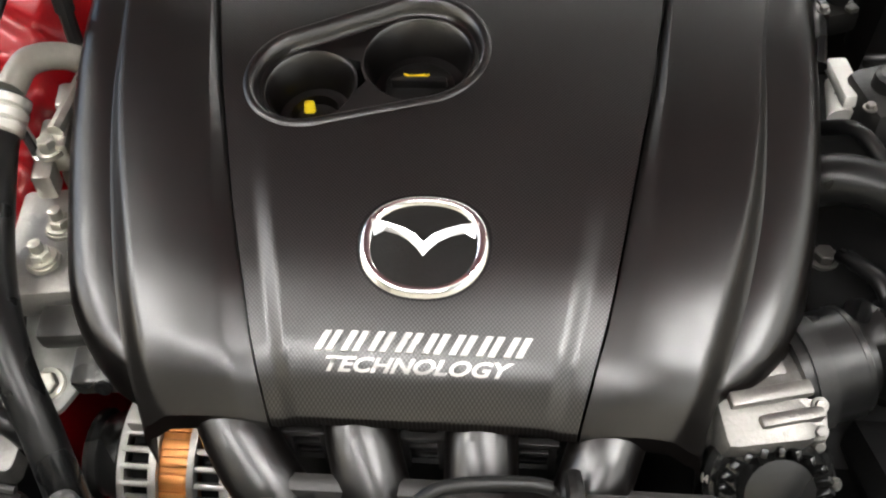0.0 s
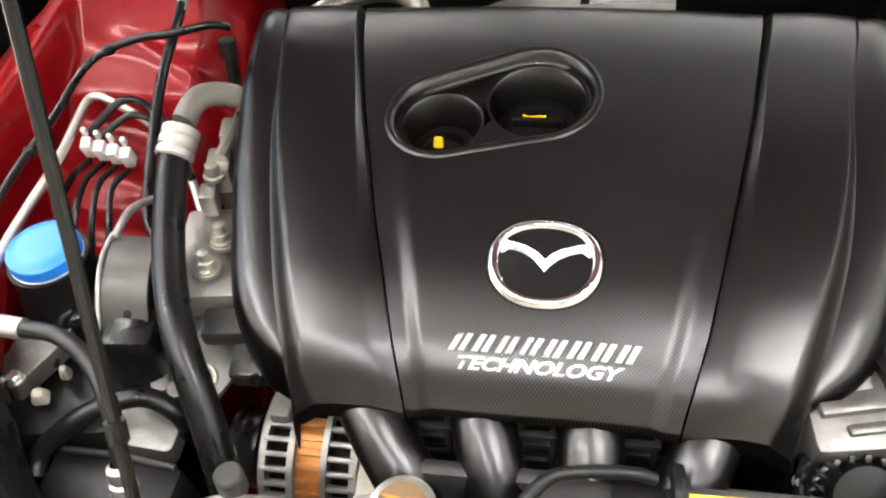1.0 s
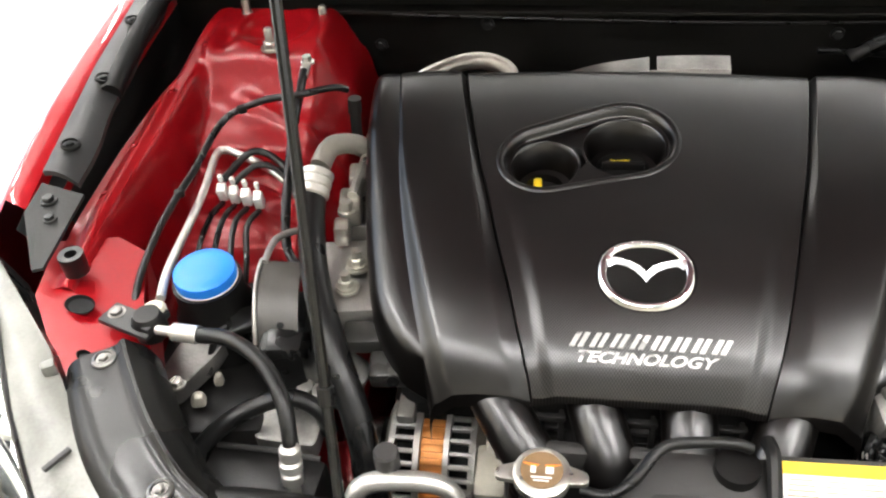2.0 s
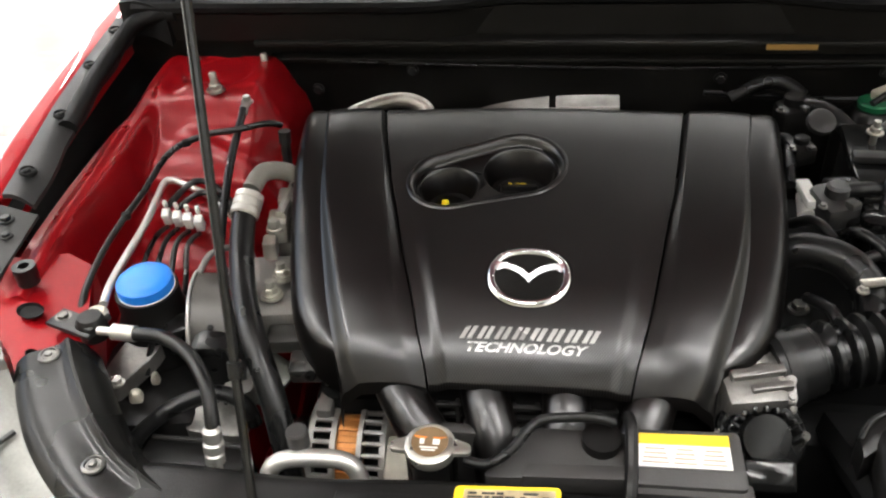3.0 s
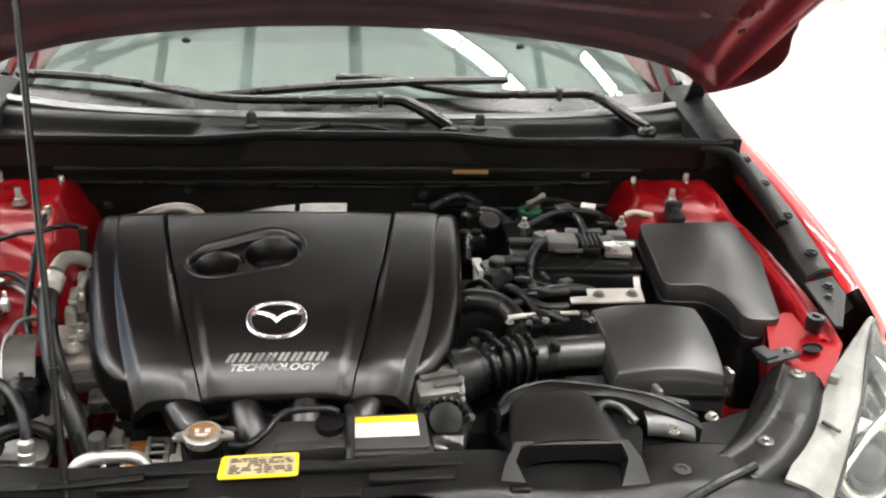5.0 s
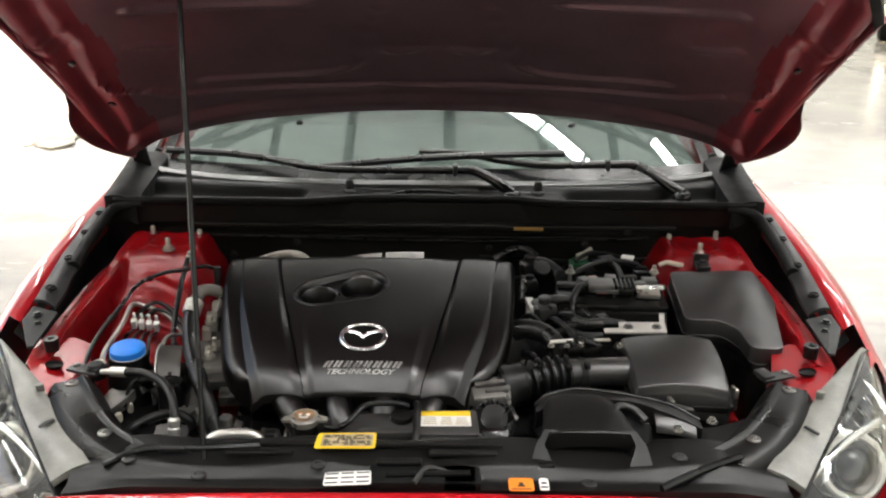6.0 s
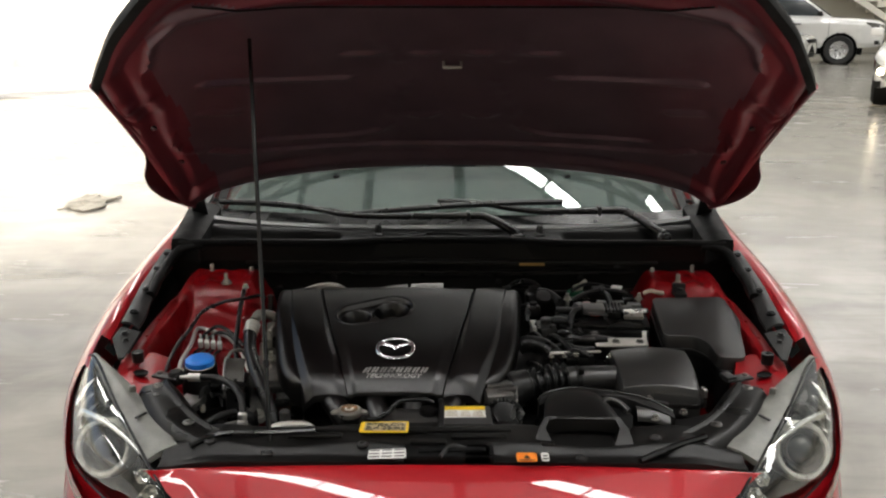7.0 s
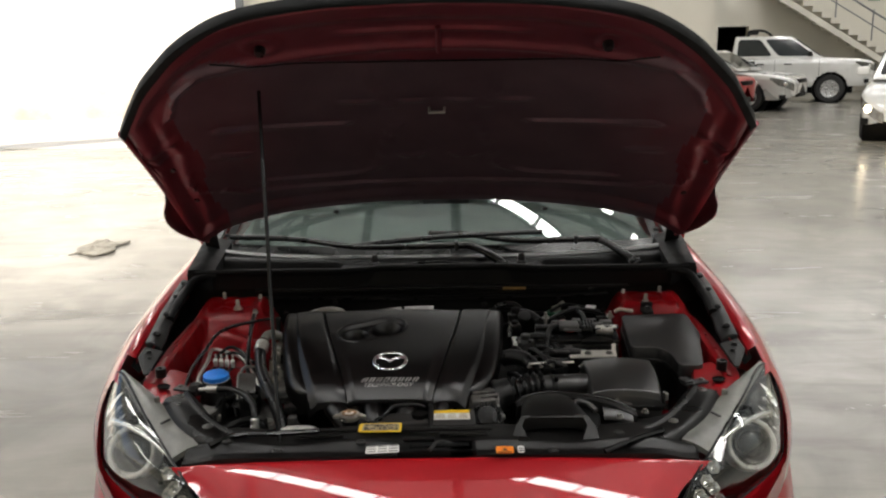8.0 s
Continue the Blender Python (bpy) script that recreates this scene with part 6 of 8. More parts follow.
label_sheet("data_label", [(-0.147, 0.190, 0.813), (-0.080, 0.195, 0.813), (-0.082, 0.226, 0.814), (-0.147, 0.220, 0.814)], WHITE_LAB, "small white printed data label", [(a, b0 + 0.05, c, d - 0.07, GREY_P) for a, b0, c, d, _ in marks])
label_sheet("fan_warning_label", [(0.113, 0.178, 0.816), (0.148, 0.178, 0.816), (0.148, 0.206, 0.8175), (0.113, 0.206, 0.8175)], ORANGE, "small orange warning label", [(0.35, 0.3, 0.65, 0.42, INK), (0.42, 0.42, 0.58, 0.62, INK), (0.1, 0.08, 0.9, 0.16, INK)])
label_sheet("small_white_label", [(0.156, 0.180, 0.816), (0.169, 0.180, 0.816), (0.169, 0.206, 0.8175), (0.156, 0.206, 0.8175)], WHITE_LAB, "small white label with black bars", [(0.1, 0.15, 0.9, 0.3, INK), (0.2, 0.5, 0.8, 0.65, INK)])

# ---- the engine ----
engine = thing("engine", "car engine under a black moulded cover with chrome emblem", "engine", (-0.12, 0.6, 0.5))
XC = -0.118
COVER_Z = [(0.417, 0.823), (0.424, 0.834), (0.440, 0.853), (0.458, 0.8655), (0.51, 0.8865), (0.60, 0.9055), (0.70, 0.9235), (0.765, 0.9315), (0.792, 0.929), (0.803, 0.917)]


LEFT_A = [(0.417, 0.088), (0.425, 0.091), (0.46, 0.103), (0.50, 0.1145), (0.548, 0.129), (0.605, 0.144), (0.65, 0.156), (0.74, 0.176), (0.803, 0.187)]
RIGHT_A = [(0.417, 0.099), (0.425, 0.101), (0.451, 0.109), (0.485, 0.118), (0.545, 0.130), (0.60, 0.1405), (0.65, 0.150), (0.745, 0.164), (0.803, 0.172)]


def half_a(y, sx):
    """Distance from the cover's middle to the gap beside the grained panel."""
    return spline_at(LEFT_A if sx < 0 else RIGHT_A, y)


def half_b(y, sx):
    """Outer edge of the side panels."""
    return spline_at([(0.42, 0.155), (0.433, 0.1635), (0.47, 0.1775), (0.515, 0.1925), (0.57, 0.209), (0.63, 0.2235), (0.70, 0.236), (0.75, 0.245), (0.803, 0.253)], y) - sx * 0.006 * step(0.52, 0.70, y)


def half_s(y, sx):
    """Inner edge of the shoulders: a facet opens towards the front."""
    return half_b(y, sx) + 0.0030 + 0.0125 * step(0.72, 0.47, y)


def half_c(y, sx):
    """Outer edge of the shoulders."""
    c = spline_at([(0.446, 0.180), (0.449, 0.192), (0.456, 0.209), (0.473, 0.2265), (0.50, 0.2415), (0.543, 0.2535), (0.59, 0.2630), (0.65, 0.272), (0.72, 0.280), (0.803, 0.288)], y) - sx * 0.005 * step(0.55, 0.75, y)
    return max(c, half_s(y, sx) + 0.0008)


def panel_z(d, y):
    """Centre panel; d: signed distance from the cover's middle."""
    a = half_a(y, -1 if d < 0 else 1)
    z = spline_at(COVER_Z, y) - 0.006 * (d / 0.2) ** 2
    return z - 0.004 * step(0.78, 0.90, abs(d) / a) * step(0.62, 0.5, y)


def row_y(v):
    return 0.4215 + 0.3815 * v ** 1.15


# pocket for the filler and dipstick
W1, R1, W2, R2 = (-0.2110, 0.6500), 0.0405, (-0.1345, 0.6765), 0.0475


def pocket_ring(grow, z, n=64):
    """Outline round the two circles."""
    d = math.dist(W1, W2)
    ang = math.atan2(W2[1] - W1[1], W2[0] - W1[0])
    off = math.acos((R1 - R2) / d)
    pts = []
    a0, a1 = ang + off, ang + 2 * math.pi - off
    for k in range(n // 2 + 1):
        a = a0 + (a1 - a0) * k / (n // 2)
        pts.append((W1[0] + (R1 + grow) * math.cos(a), W1[1] + (R1 + grow) * math.sin(a), z))
    b0, b1 = ang - off, ang + off
    for k in range(n // 2 + 1):
        a = b0 + (b1 - b0) * k / (n // 2)
        pts.append((W2[0] + (R2 + grow) * math.cos(a), W2[1] + (R2 + grow) * math.sin(a), z))
    return pts


def in_pocket(x, y, grow):
    """Whether a point lies inside the outline round the two circles."""
    w1, w2 = Vector(W1), Vector(W2)
    d = w2 - w1
    n = d.length
    d /= n
    p = Vector((x, y)) - w1
    s, t = p.dot(d), abs(p.x * d.y - p.y * d.x)
    k = (R1 - R2) / n
    f = min(n, max(0, s - t * k / math.sqrt(1 - k * k)))
    return math.hypot(s - f, t) < R1 + (R2 - R1) * f / n + grow


b = B()
NU, NV = 150, 190


def grain_point(u, v):
    y = row_y(v)
    d = (2 * u - 1) * (half_a(y, -1 if u < 0.5 else 1) - 0.0004)
    return (XC + d, y, panel_z(d, y))


sheet(b, grain_point, NU, NV, 0.008)
dead = [f for f in b.faces if in_pocket(f.calc_center_median().x, f.calc_center_median().y, 0.001)]
bmesh.ops.delete(b, geom=dead, context="FACES")
cover = part("engine_cover", b, GRAIN, engine, "black engine cover with a grained middle panel", 40)
# rolled lip and bowl of the pocket


def on_cover(p, dz=0.0):
    return Vector((p[0], p[1], panel_z(p[0] - XC, p[1]) + dz))


b = B()
rings = [(0.0065, -0.0005), (0.0055, 0.0010), (0.0025, 0.0022), (-0.001, 0.000), (-0.003, -0.006), (-0.0035, -0.009), (-0.0055, -0.0095), (-0.006, -0.013), (-0.0065, -0.022)]
prev = None
for grow, dz in rings:
    vs = [b.verts.new(on_cover(p, dz)) for p in pocket_ring(grow, 0)]
    if prev:
        for k in range(len(vs)):
            j = (k + 1) % len(vs)
            b.faces.new((prev[k], prev[j], vs[j], vs[k]))
    prev = vs
part("pocket_lip", b, COVER, cover, "rolled rim of the filler pocket", 60)
# flat shelf with the two round wells
for (cx, cy), r, depth, nm in ((W1, R1 - 0.0065, 0.040, "dipstick_well"), (W2, R2 - 0.0065, 0.040, "filler_well")):
    b = B()
    n = 40
    prof = [(r + 0.001, -0.010), (r - 0.001, -0.0095), (r - 0.003, -0.012), (r - 0.006, -depth), (r * 0.62, -depth - 0.001), (r * 0.60, -depth + 0.002), (r * 0.56, -depth + 0.002), (r * 0.54, -depth - 0.006), (0.0005, -depth - 0.006)]
    prev = None
    for rr, dz in prof:
        vs = [b.verts.new(on_cover((cx + rr * math.cos(2 * math.pi * k / n), cy + rr * math.sin(2 * math.pi * k / n)), dz)) for k in range(n)]
        if prev:
            for k in range(n):
                j = (k + 1) % n
                b.faces.new((prev[k], prev[j], vs[j], vs[k]))
        prev = vs
    part(nm, b, COVER, cover, "deep round black well", 40)
b = B()
ax = Vector((W2[0] - W1[0], W2[1] - W1[1], 0)).normalized()
nx = Vector((-ax.y, ax.x, 0))
for side in (1, -1):
    # web between the wells, above and below their meeting point
    pts = []
    for k in range(9):
        t = k / 8
        base = Vector((*W1, 0)).lerp(Vector((*W2, 0)), t)
        rad = R1 + (R2 - R1) * t - 0.0065
        outer = base + nx * side * rad
        d1 = R1 - 0.006
        d2 = R2 - 0.006
        s = (base - Vector((*W1, 0))).length
        e = math.dist(W1, W2) - s
        inner_h = math.sqrt(max(d1 * d1 - s * s, 0)) if s < d1 else (math.sqrt(max(d2 * d2 - e * e, 0)) if e < d2 else 0.0)
        pts.append((b.verts.new(on_cover(outer, -0.0095)), b.verts.new(on_cover(base + nx * side * min(inner_h, rad), -0.0095))))
    for p, q in zip(pts, pts[1:]):
        b.faces.new((p[0], q[0], q[1], p[1]))
part("pocket_shelf", b, COVER, cover, "", 0)
b = B()
box(b, (-0.218, 0.662, 0.868), (0.0105, 0.006, 0.020), (-14, 0, 0), 0.002, 0.75)
tube(b, [(-0.218, 0.664, 0.860), (-0.218, 0.666, 0.840)], 0.004, 8, 0)
part("dipstick", b, YELLOW, engine, "yellow plastic oil dipstick handle")
b = B()
lathe(b, [(0.026, -0.02), (0.026, 0.004), (0.023, 0.006), (0, 0.006)], on_cover(W2, -0.038), (0, 0, 1), 28)
box(b, on_cover((W2[0], W2[1] - 0.004), -0.029), (0.042, 0.006, 0.010), bevel=0.002)
oil = part("oil_cap", b, BLACK, engine, "black oil filler cap with a yellow mark")
b = B()
p = on_cover((W2[0] - 0.002, W2[1] + 0.004), -0.0302)
box(b, p, (0.012, 0.003, 0.0008), (0, 0, 10))
box(b, p + Vector((0.007, 0.001, 0)), (0.004, 0.0015, 0.0008), (0, 0, 40))
box(b, p + Vector((-0.008, 0.001, 0)), (0.006, 0.0015, 0.0008), (0, 0, -30))
part("oil_mark", b, YELLOW, oil, "yellow oil can mark", 0)

# side panels of the cover: chamfer, flat panel, a facet that opens forwards, then the shoulder with a rounded edge
def side_profile(k, y, sx):
    """Distance from the middle and height, for k from 0 (the gap) to 4 (the outer edge)."""
    a, c, s_, e = half_a(y, sx) + 0.0013, half_b(y, sx), half_s(y, sx), half_c(y, sx)
    base = panel_z(sx * a, y)
    wide = min(0.006 + 0.011 * step(0.72, 0.44, y), (c - a) * 0.4)
    rise = 0.0062 - 0.0015 * step(0.6, 0.45, y)
    top = base - 0.0040 + rise
    deep = 0.0022 + 0.0115 * step(0.72, 0.47, y)
    if k <= 1:
        return a + wide * k, base - 0.0040 + rise * (k * 0.75 + 0.25 * step(0, 1, k))
    if k <= 2:
        t = k - 1
        return a + wide + (c - a - wide) * t, top + 0.0012 * math.sin(t * math.pi) - 0.0025 * t * t
    if k <= 3:
        t = k - 2
        return c + (s_ - c) * t, top - 0.0025 - deep * (0.6 * t + 0.4 * step(0, 1, t))
    w = math.sin((k - 3) * math.pi / 2)
    ball = 0.024 * (1 - math.sqrt(max(0.0, 1 - (0.992 * w) ** 7)))
    return s_ + (e - s_) * w, top - 0.0025 - deep + 0.0018 * math.sin(w * math.pi) - (0.004 + 0.006 * step(0.7, 0.5, y)) * w * w - ball - 0.010 * (1 - step(0.446, 0.470, y)) * w


for sx in (-1, 1):
    knots = [i / 8 for i in range(8)] + [1 + i / 16 for i in range(16)] + [2 + i / 8 for i in range(8)] + [3 + i / 40 for i in range(41)]

    def side(u, v):
        y = 0.4215 + 0.3815 * v ** 1.35
        d, z = side_profile(knots[min(int(u * (len(knots) - 1) + 0.5), len(knots) - 1)], y, sx)
        return (XC + sx * d, y, z)

    b = B()
    sheet(b, side, len(knots) - 1, 150, 0.016, flip=sx < 0)
    part("side_panel", b, COVER, cover, "smooth black side panel and shoulder of the cover", 28)

# emblem: chrome ring and spread wings
EC = Vector((-0.1165, 0.5142, 0.0))
EX, EY = 0.0388, 0.0345


def emblem_pt(x, y, dz):
    """x across, y up the cover's slope, both in metres."""
    yy = EC.y + y * 0.94
    return Vector((EC.x + x, yy, panel_z(EC.x + x - XC, yy) + dz))


def oval(a, s):
    """Flattened oval, broader towards its top."""
    c, sn = math.cos(a), math.sin(a)
    r = (abs(c) ** 2.3 + abs(sn) ** 2.3) ** (-1 / 2.3)
    return r * c * EX * s * (1.0 + 0.03 * sn), r * sn * EY * s * (1 if sn > 0 else 0.98)


b = B()
n = 72
prof = [(1.05, 0.0008), (1.01, 0.0030), (0.95, 0.0042), (0.885, 0.0034), (0.855, 0.0006)]
prev = None
for s, h in prof:
    vs = [b.verts.new(emblem_pt(*oval(2 * math.pi * k / n, s), h)) for k in range(n)]
    if prev:
        for k in range(n):
            j = (k + 1) % n
            b.faces.new((prev[k], prev[j], vs[j], vs[k]))
    prev = vs
emblem = part("emblem_ring", b, CHROME, cover, "oval chrome emblem ring", 60)
b = B()
vs = [b.verts.new(emblem_pt(*oval(2 * math.pi * k / n, 1.10), 0.0010)) for k in range(n)]
vc = b.verts.new(emblem_pt(0, 0, 0.0010))
for k in range(n):
    b.faces.new((vs[k], vs[(k + 1) % n], vc))
part("emblem_field", b, BLACK, emblem, "dark emblem field", 60)
for sx in (-1, 1):
    b = B()
    upper = [(0.0, 0.0), (0.006, 0.0065), (0.014, 0.011), (0.024, 0.0145), (0.033, 0.0165), (0.0365, 0.0175)]
    lower = [(0.0, -0.0080), (0.004, -0.0025), (0.010, 0.0035), (0.018, 0.0080), (0.027, 0.0105), (0.0335, 0.0065)]
    upper, lower = [(x * 0.95, y * 0.95 - 0.001) for x, y in upper], [(x * 0.95, y * 0.95 - 0.001) for x, y in lower]
    a = [b.verts.new(emblem_pt(sx * x, y, 0.0046)) for x, y in upper]
    d = [b.verts.new(emblem_pt(sx * x, y, 0.0016)) for x, y in lower]
    m = [b.verts.new(emblem_pt(sx * (p[0] + q[0]) / 2, (p[1] + q[1]) / 2, 0.0036)) for p, q in zip(upper, lower)]
    for k in range(len(upper) - 1):
        b.faces.new((a[k], a[k + 1], m[k + 1], m[k]))
        b.faces.new((m[k], m[k + 1], d[k + 1], d[k]))
    part("emblem_wing", b, SATIN, emblem, "chrome spread wing", 20)

# raised bars in place of the trade word, and the word below it


def cover_xy(x, y, dz):
    return Vector((x, y, panel_z(x - XC, y) + dz))


x0, x1, yb, yt, slant = -0.182, -0.051, 0.4505, 0.4612, 0.0062
cells = 8
pitch = (x1 - x0) / cells


for c in range(cells):
    xa = x0 + pitch * c + 0.0030
    xb = x0 + pitch * (c + 1) - 0.0022
    for xl in (xa, xb - 0.0042):
        bar = B()
        plate(bar, [cover_xy(xl, yb, 0.0013), cover_xy(xl + 0.0042, yb, 0.0013), cover_xy(xl + 0.0042 + slant, yt, 0.0013), cover_xy(xl + slant, yt, 0.0013)], 0.0012)
        part("name_bar", bar, SILVER_TXT, cover, "slanted silver bar", 20)


def word(text, width, centre, parent, material, shear, height):
    """Lettering in the built-in font, laid on the cover."""
    cu = bpy.data.curves.new("lettering", "FONT")
    cu.body, cu.align_x, cu.align_y, cu.shear, cu.extrude, cu.resolution_u = text, "CENTER", "CENTER", shear, 0.0, 3
    cu.offset = 0.03
    t = new("lettering", cu)
    bpy.context.view_layer.update()
    me = bpy.data.meshes.new_from_object(t.evaluated_get(bpy.context.evaluated_depsgraph_get()))
    bpy.data.objects.remove(t)
    co = np.array([v.co[:] for v in me.vertices])
    w, h = np.ptp(co[:, 0]), np.ptp(co[:, 1])
    mid = (co.max(0) + co.min(0)) / 2
    b_ = bmesh.new()
    b_.from_mesh(me)
    bmesh.ops.subdivide_edges(b_, edges=b_.edges[:], cuts=1)
    for v in b_.verts:
        v.co = cover_xy(centre[0] + (v.co.x - mid[0]) / w * width, centre[1] + (v.co.y - mid[1]) / h * height, 0.0011)
    return part("lettering", b_, material, parent, "silver raised lettering", 0)


word("TECHNOLOGY", 0.114, (-0.1145, 0.4440), cover, SILVER_TXT, 0.36, 0.0075)

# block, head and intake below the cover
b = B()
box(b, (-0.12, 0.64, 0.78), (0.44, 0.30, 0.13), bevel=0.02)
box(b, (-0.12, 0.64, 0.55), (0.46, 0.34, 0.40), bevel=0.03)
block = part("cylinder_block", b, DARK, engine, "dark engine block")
for xt, xm in ((-0.243, -0.203), (-0.157, -0.139), (-0.077, -0.075), (0.006, -0.014)):
    b = B()
    tube(b, [(xt, 0.48, 0.812), (xt, 0.445, 0.806), (xt + 0.45 * (xm - xt), 0.415, 0.796), (xm, 0.390, 0.772), (xm, 0.383, 0.72), (xm, 0.40, 0.62), (xm, 0.45, 0.54)], 0.0235, 18)
    part("intake_runner", b, COVER, engine, "black curved intake runner", 60)
b = B()
box(b, (-0.115, 0.465, 0.775), (0.24, 0.03, 0.06), bevel=0.008)
box(b, (-0.115, 0.455, 0.69), (0.26, 0.04, 0.12), bevel=0.01)
manifold = part("intake_flange", b, DULL, engine)
for x in (-0.195, -0.116, -0.042):
    b = B()
    for dz in (0.0, -0.018, -0.036):
        box(b, (x, 0.437 - 0.2 * dz, 0.785 + dz), (0.032, 0.006, 0.005), bevel=0.001)
    for dx in (-0.012, 0.012):
        box(b, (x + dx, 0.44, 0.765), (0.005, 0.008, 0.045), bevel=0.001)
    part("stiffening_rib", b, GREY_P, manifold, "grey ribbed web between the runners", 0)


# heat shield behind the cover and pipe over it
SHIELD = [(-0.228, 0.787), (-0.212, 0.803), (-0.185, 0.820), (-0.150, 0.831), (-0.118, 0.835), (-0.07, 0.839), (-0.018, 0.838)]
b = B()
sheet(b, lambda u, v: (-0.228 + 0.208 * u, spline_at(SHIELD, -0.228 + 0.208 * u) - 0.016 - 0.030 * v, 0.917 - 0.052 * v - 0.004 * (1 - u)), 40, 10, 0.002)
hs = part("heat_shield", b, FOIL, engine, "dimpled silver heat shield", 40)
for u0, u1 in ((0.0, 0.585), (0.625, 1.0)):
    b = B()
    sheet(b, lambda u, v: (-0.228 + 0.208 * (u0 + (u1 - u0) * u), spline_at(SHIELD, -0.228 + 0.208 * (u0 + (u1 - u0) * u)) - 0.016 + 0.020 * v * min(1, 0.12 + 1.5 * (u0 + (u1 - u0) * u)), 0.917 + 0.006 * v - 0.004 * (1 - u0 - (u1 - u0) * u)), 20, 4, 0.002)
    part("flange", b, CAST, hs, "bright folded flange", 40)
b = B()
tube(b, [(-0.405, 0.735, 0.865), (-0.392, 0.765, 0.888), (-0.365, 0.800, 0.905), (-0.325, 0.828, 0.914), (-0.290, 0.838, 0.915), (-0.262, 0.828, 0.908), (-0.252, 0.808, 0.885)], 0.0100, 12)
part("coolant_pipe", b, mat("dull_steel_pipe", (0.30, 0.28, 0.25), 0.35, 0.8, 0.2, 25), engine, "dull steel pipe behind the cover")
for p in ((-0.240, 0.815, 0.898),):
    b = B()
    bolt(b, p, 0.008, 0.01)
    part("bolt", b, STEEL, engine)

# alternator
alt = thing("alternator", "silver finned alternator with orange copper windings", "alternator", (-0.32, 0.46, 0.55))
AX = Vector((-0.304, 0.474, 0.664))


def drum(x0, prof, material, nm, label=""):
    bb = B()
    lathe(bb, prof, (AX.x + x0, AX.y, AX.z), (1, 0, 0), 40)
    return part(nm, bb, material, alt, label, 40)


drum(0, [(0.02, -0.0115), (0.060, -0.0115), (0.0605, 0.0115), (0.02, 0.0115)], COPPER, "winding", "orange copper winding")
for k in range(30):
    a = 2 * math.pi * k / 30
    b = B()
    box(b, (AX.x, AX.y + 0.0608 * math.cos(a), AX.z + 0.0608 * math.sin(a)), (0.022, 0.0075, 0.004), (math.degrees(a) - 90, 0, 0), 0.0012)
    part("winding_bar", b, COPPER, alt, "", 40)
for s in (-1, 1):
    ring = drum(0, [(0.058, s * 0.0115), (0.066, s * 0.0115), (0.067, s * 0.017), (0.064, s * 0.018), (0.058, s * 0.0175)], ALLOY, "end_frame", "cast aluminium end frame")
    for k in range(32):
        a = 2 * math.pi * k / 32
        c, sn = math.cos(a), math.sin(a)
        b = B()
        box(b, (AX.x + s * 0.028, AX.y + 0.062 * c, AX.z + 0.062 * sn), (0.024, 0.0048, 0.007), (math.degrees(a) - 90, 0, 0), 0.0015)
        part("fin", b, ALLOY, alt, "", 40)
    drum(0, [(0.058, s * 0.037), (0.065, s * 0.036), (0.064, s * 0.042), (0.05, s * 0.048), (0.02, s * 0.050), (0.0, s * 0.050)], ALLOY, "end_cap", "cast aluminium end cap")
    drum(0, [(0.0, s * 0.018), (0.052, s * 0.018), (0.052, s * 0.036), (0.0, s * 0.036)], DARK, "inner_shadow")
drum(0, [(0.0, -0.085), (0.030, -0.085), (0.037, -0.082), (0.037, -0.078), (0.033, -0.074), (0.033, -0.070), (0.036, -0.066), (0.036, -0.056), (0.0, -0.054)], BLACK_G, "pulley", "black ribbed pulley")
b = B()
box(b, (AX.x + 0.058, AX.y - 0.04, AX.z + 0.03), (0.03, 0.05, 0.04), (20, 0, 0), 0.005)
box(b, (AX.x + 0.066, AX.y - 0.01, AX.z + 0.05), (0.03, 0.04, 0.025), (20, 0, 0), 0.004)
part("regulator", b, PALE, alt, "pale plastic regulator housing")
b = B()
box(b, (AX.x - 0.012, AX.y + 0.035, AX.z + 0.070), (0.045, 0.03, 0.03), (0, 0, 0), 0.006)
box(b, (AX.x - 0.028, AX.y + 0.012, AX.z + 0.066), (0.018, 0.05, 0.018), (0, 0, 0), 0.004)
part("lug", b, ALLOY, alt, "cast mounting lug")

# engine mount and left-hand brackets
mount = thing("engine_mount", "cast aluminium engine mount with plated bolts", "engine mount", (-0.39, 0.55, 0.7))
b = B()
box(b, (-0.398, 0.560, 0.816), (0.064, 0.100, 0.030), (4, 0, 8), 0.006)
part("top_plate", b, ALLOY, mount, "cast aluminium top plate")
b = B()
box(b, (-0.358, 0.500, 0.806), (0.066, 0.028, 0.020), (6, 0, 6), 0.005)
box(b, (-0.336, 0.474, 0.792), (0.050, 0.030, 0.022), (10, 0, 6), 0.004)
part("step", b, BRACKET, mount, "stepped dark steel foot")
b = B()
box(b, (-0.392, 0.66, 0.825), (0.040, 0.10, 0.05), (0, 0, 4), 0.010)
part("rear_arm", b, CAST, mount)
for p in ((-0.391, 0.532, 0.836), (-0.386, 0.560, 0.840)):
    b = B()
    lathe(b, [(0.0125, 0), (0.012, 0.003), (0, 0.003)], p, (0, 0, 1), 20)
    bolt(b, (p[0], p[1], p[2] + 0.003), 0.0075, 0.009)
    lathe(b, [(0.0048, 0.010), (0.0046, 0.020), (0.0, 0.021)], p, (0, 0, 1), 10)
    part("bolt", b, BRASS, mount, "plated bolt with washer")
b = B()
lathe(b, [(0.006, 0), (0.006, 0.004), (0.003, 0.005), (0, 0.003)], (-0.336, 0.4590, 0.794), (0, -1, 0.2), 12)
part("hole_plug", b, DARK, mount)
b = B()
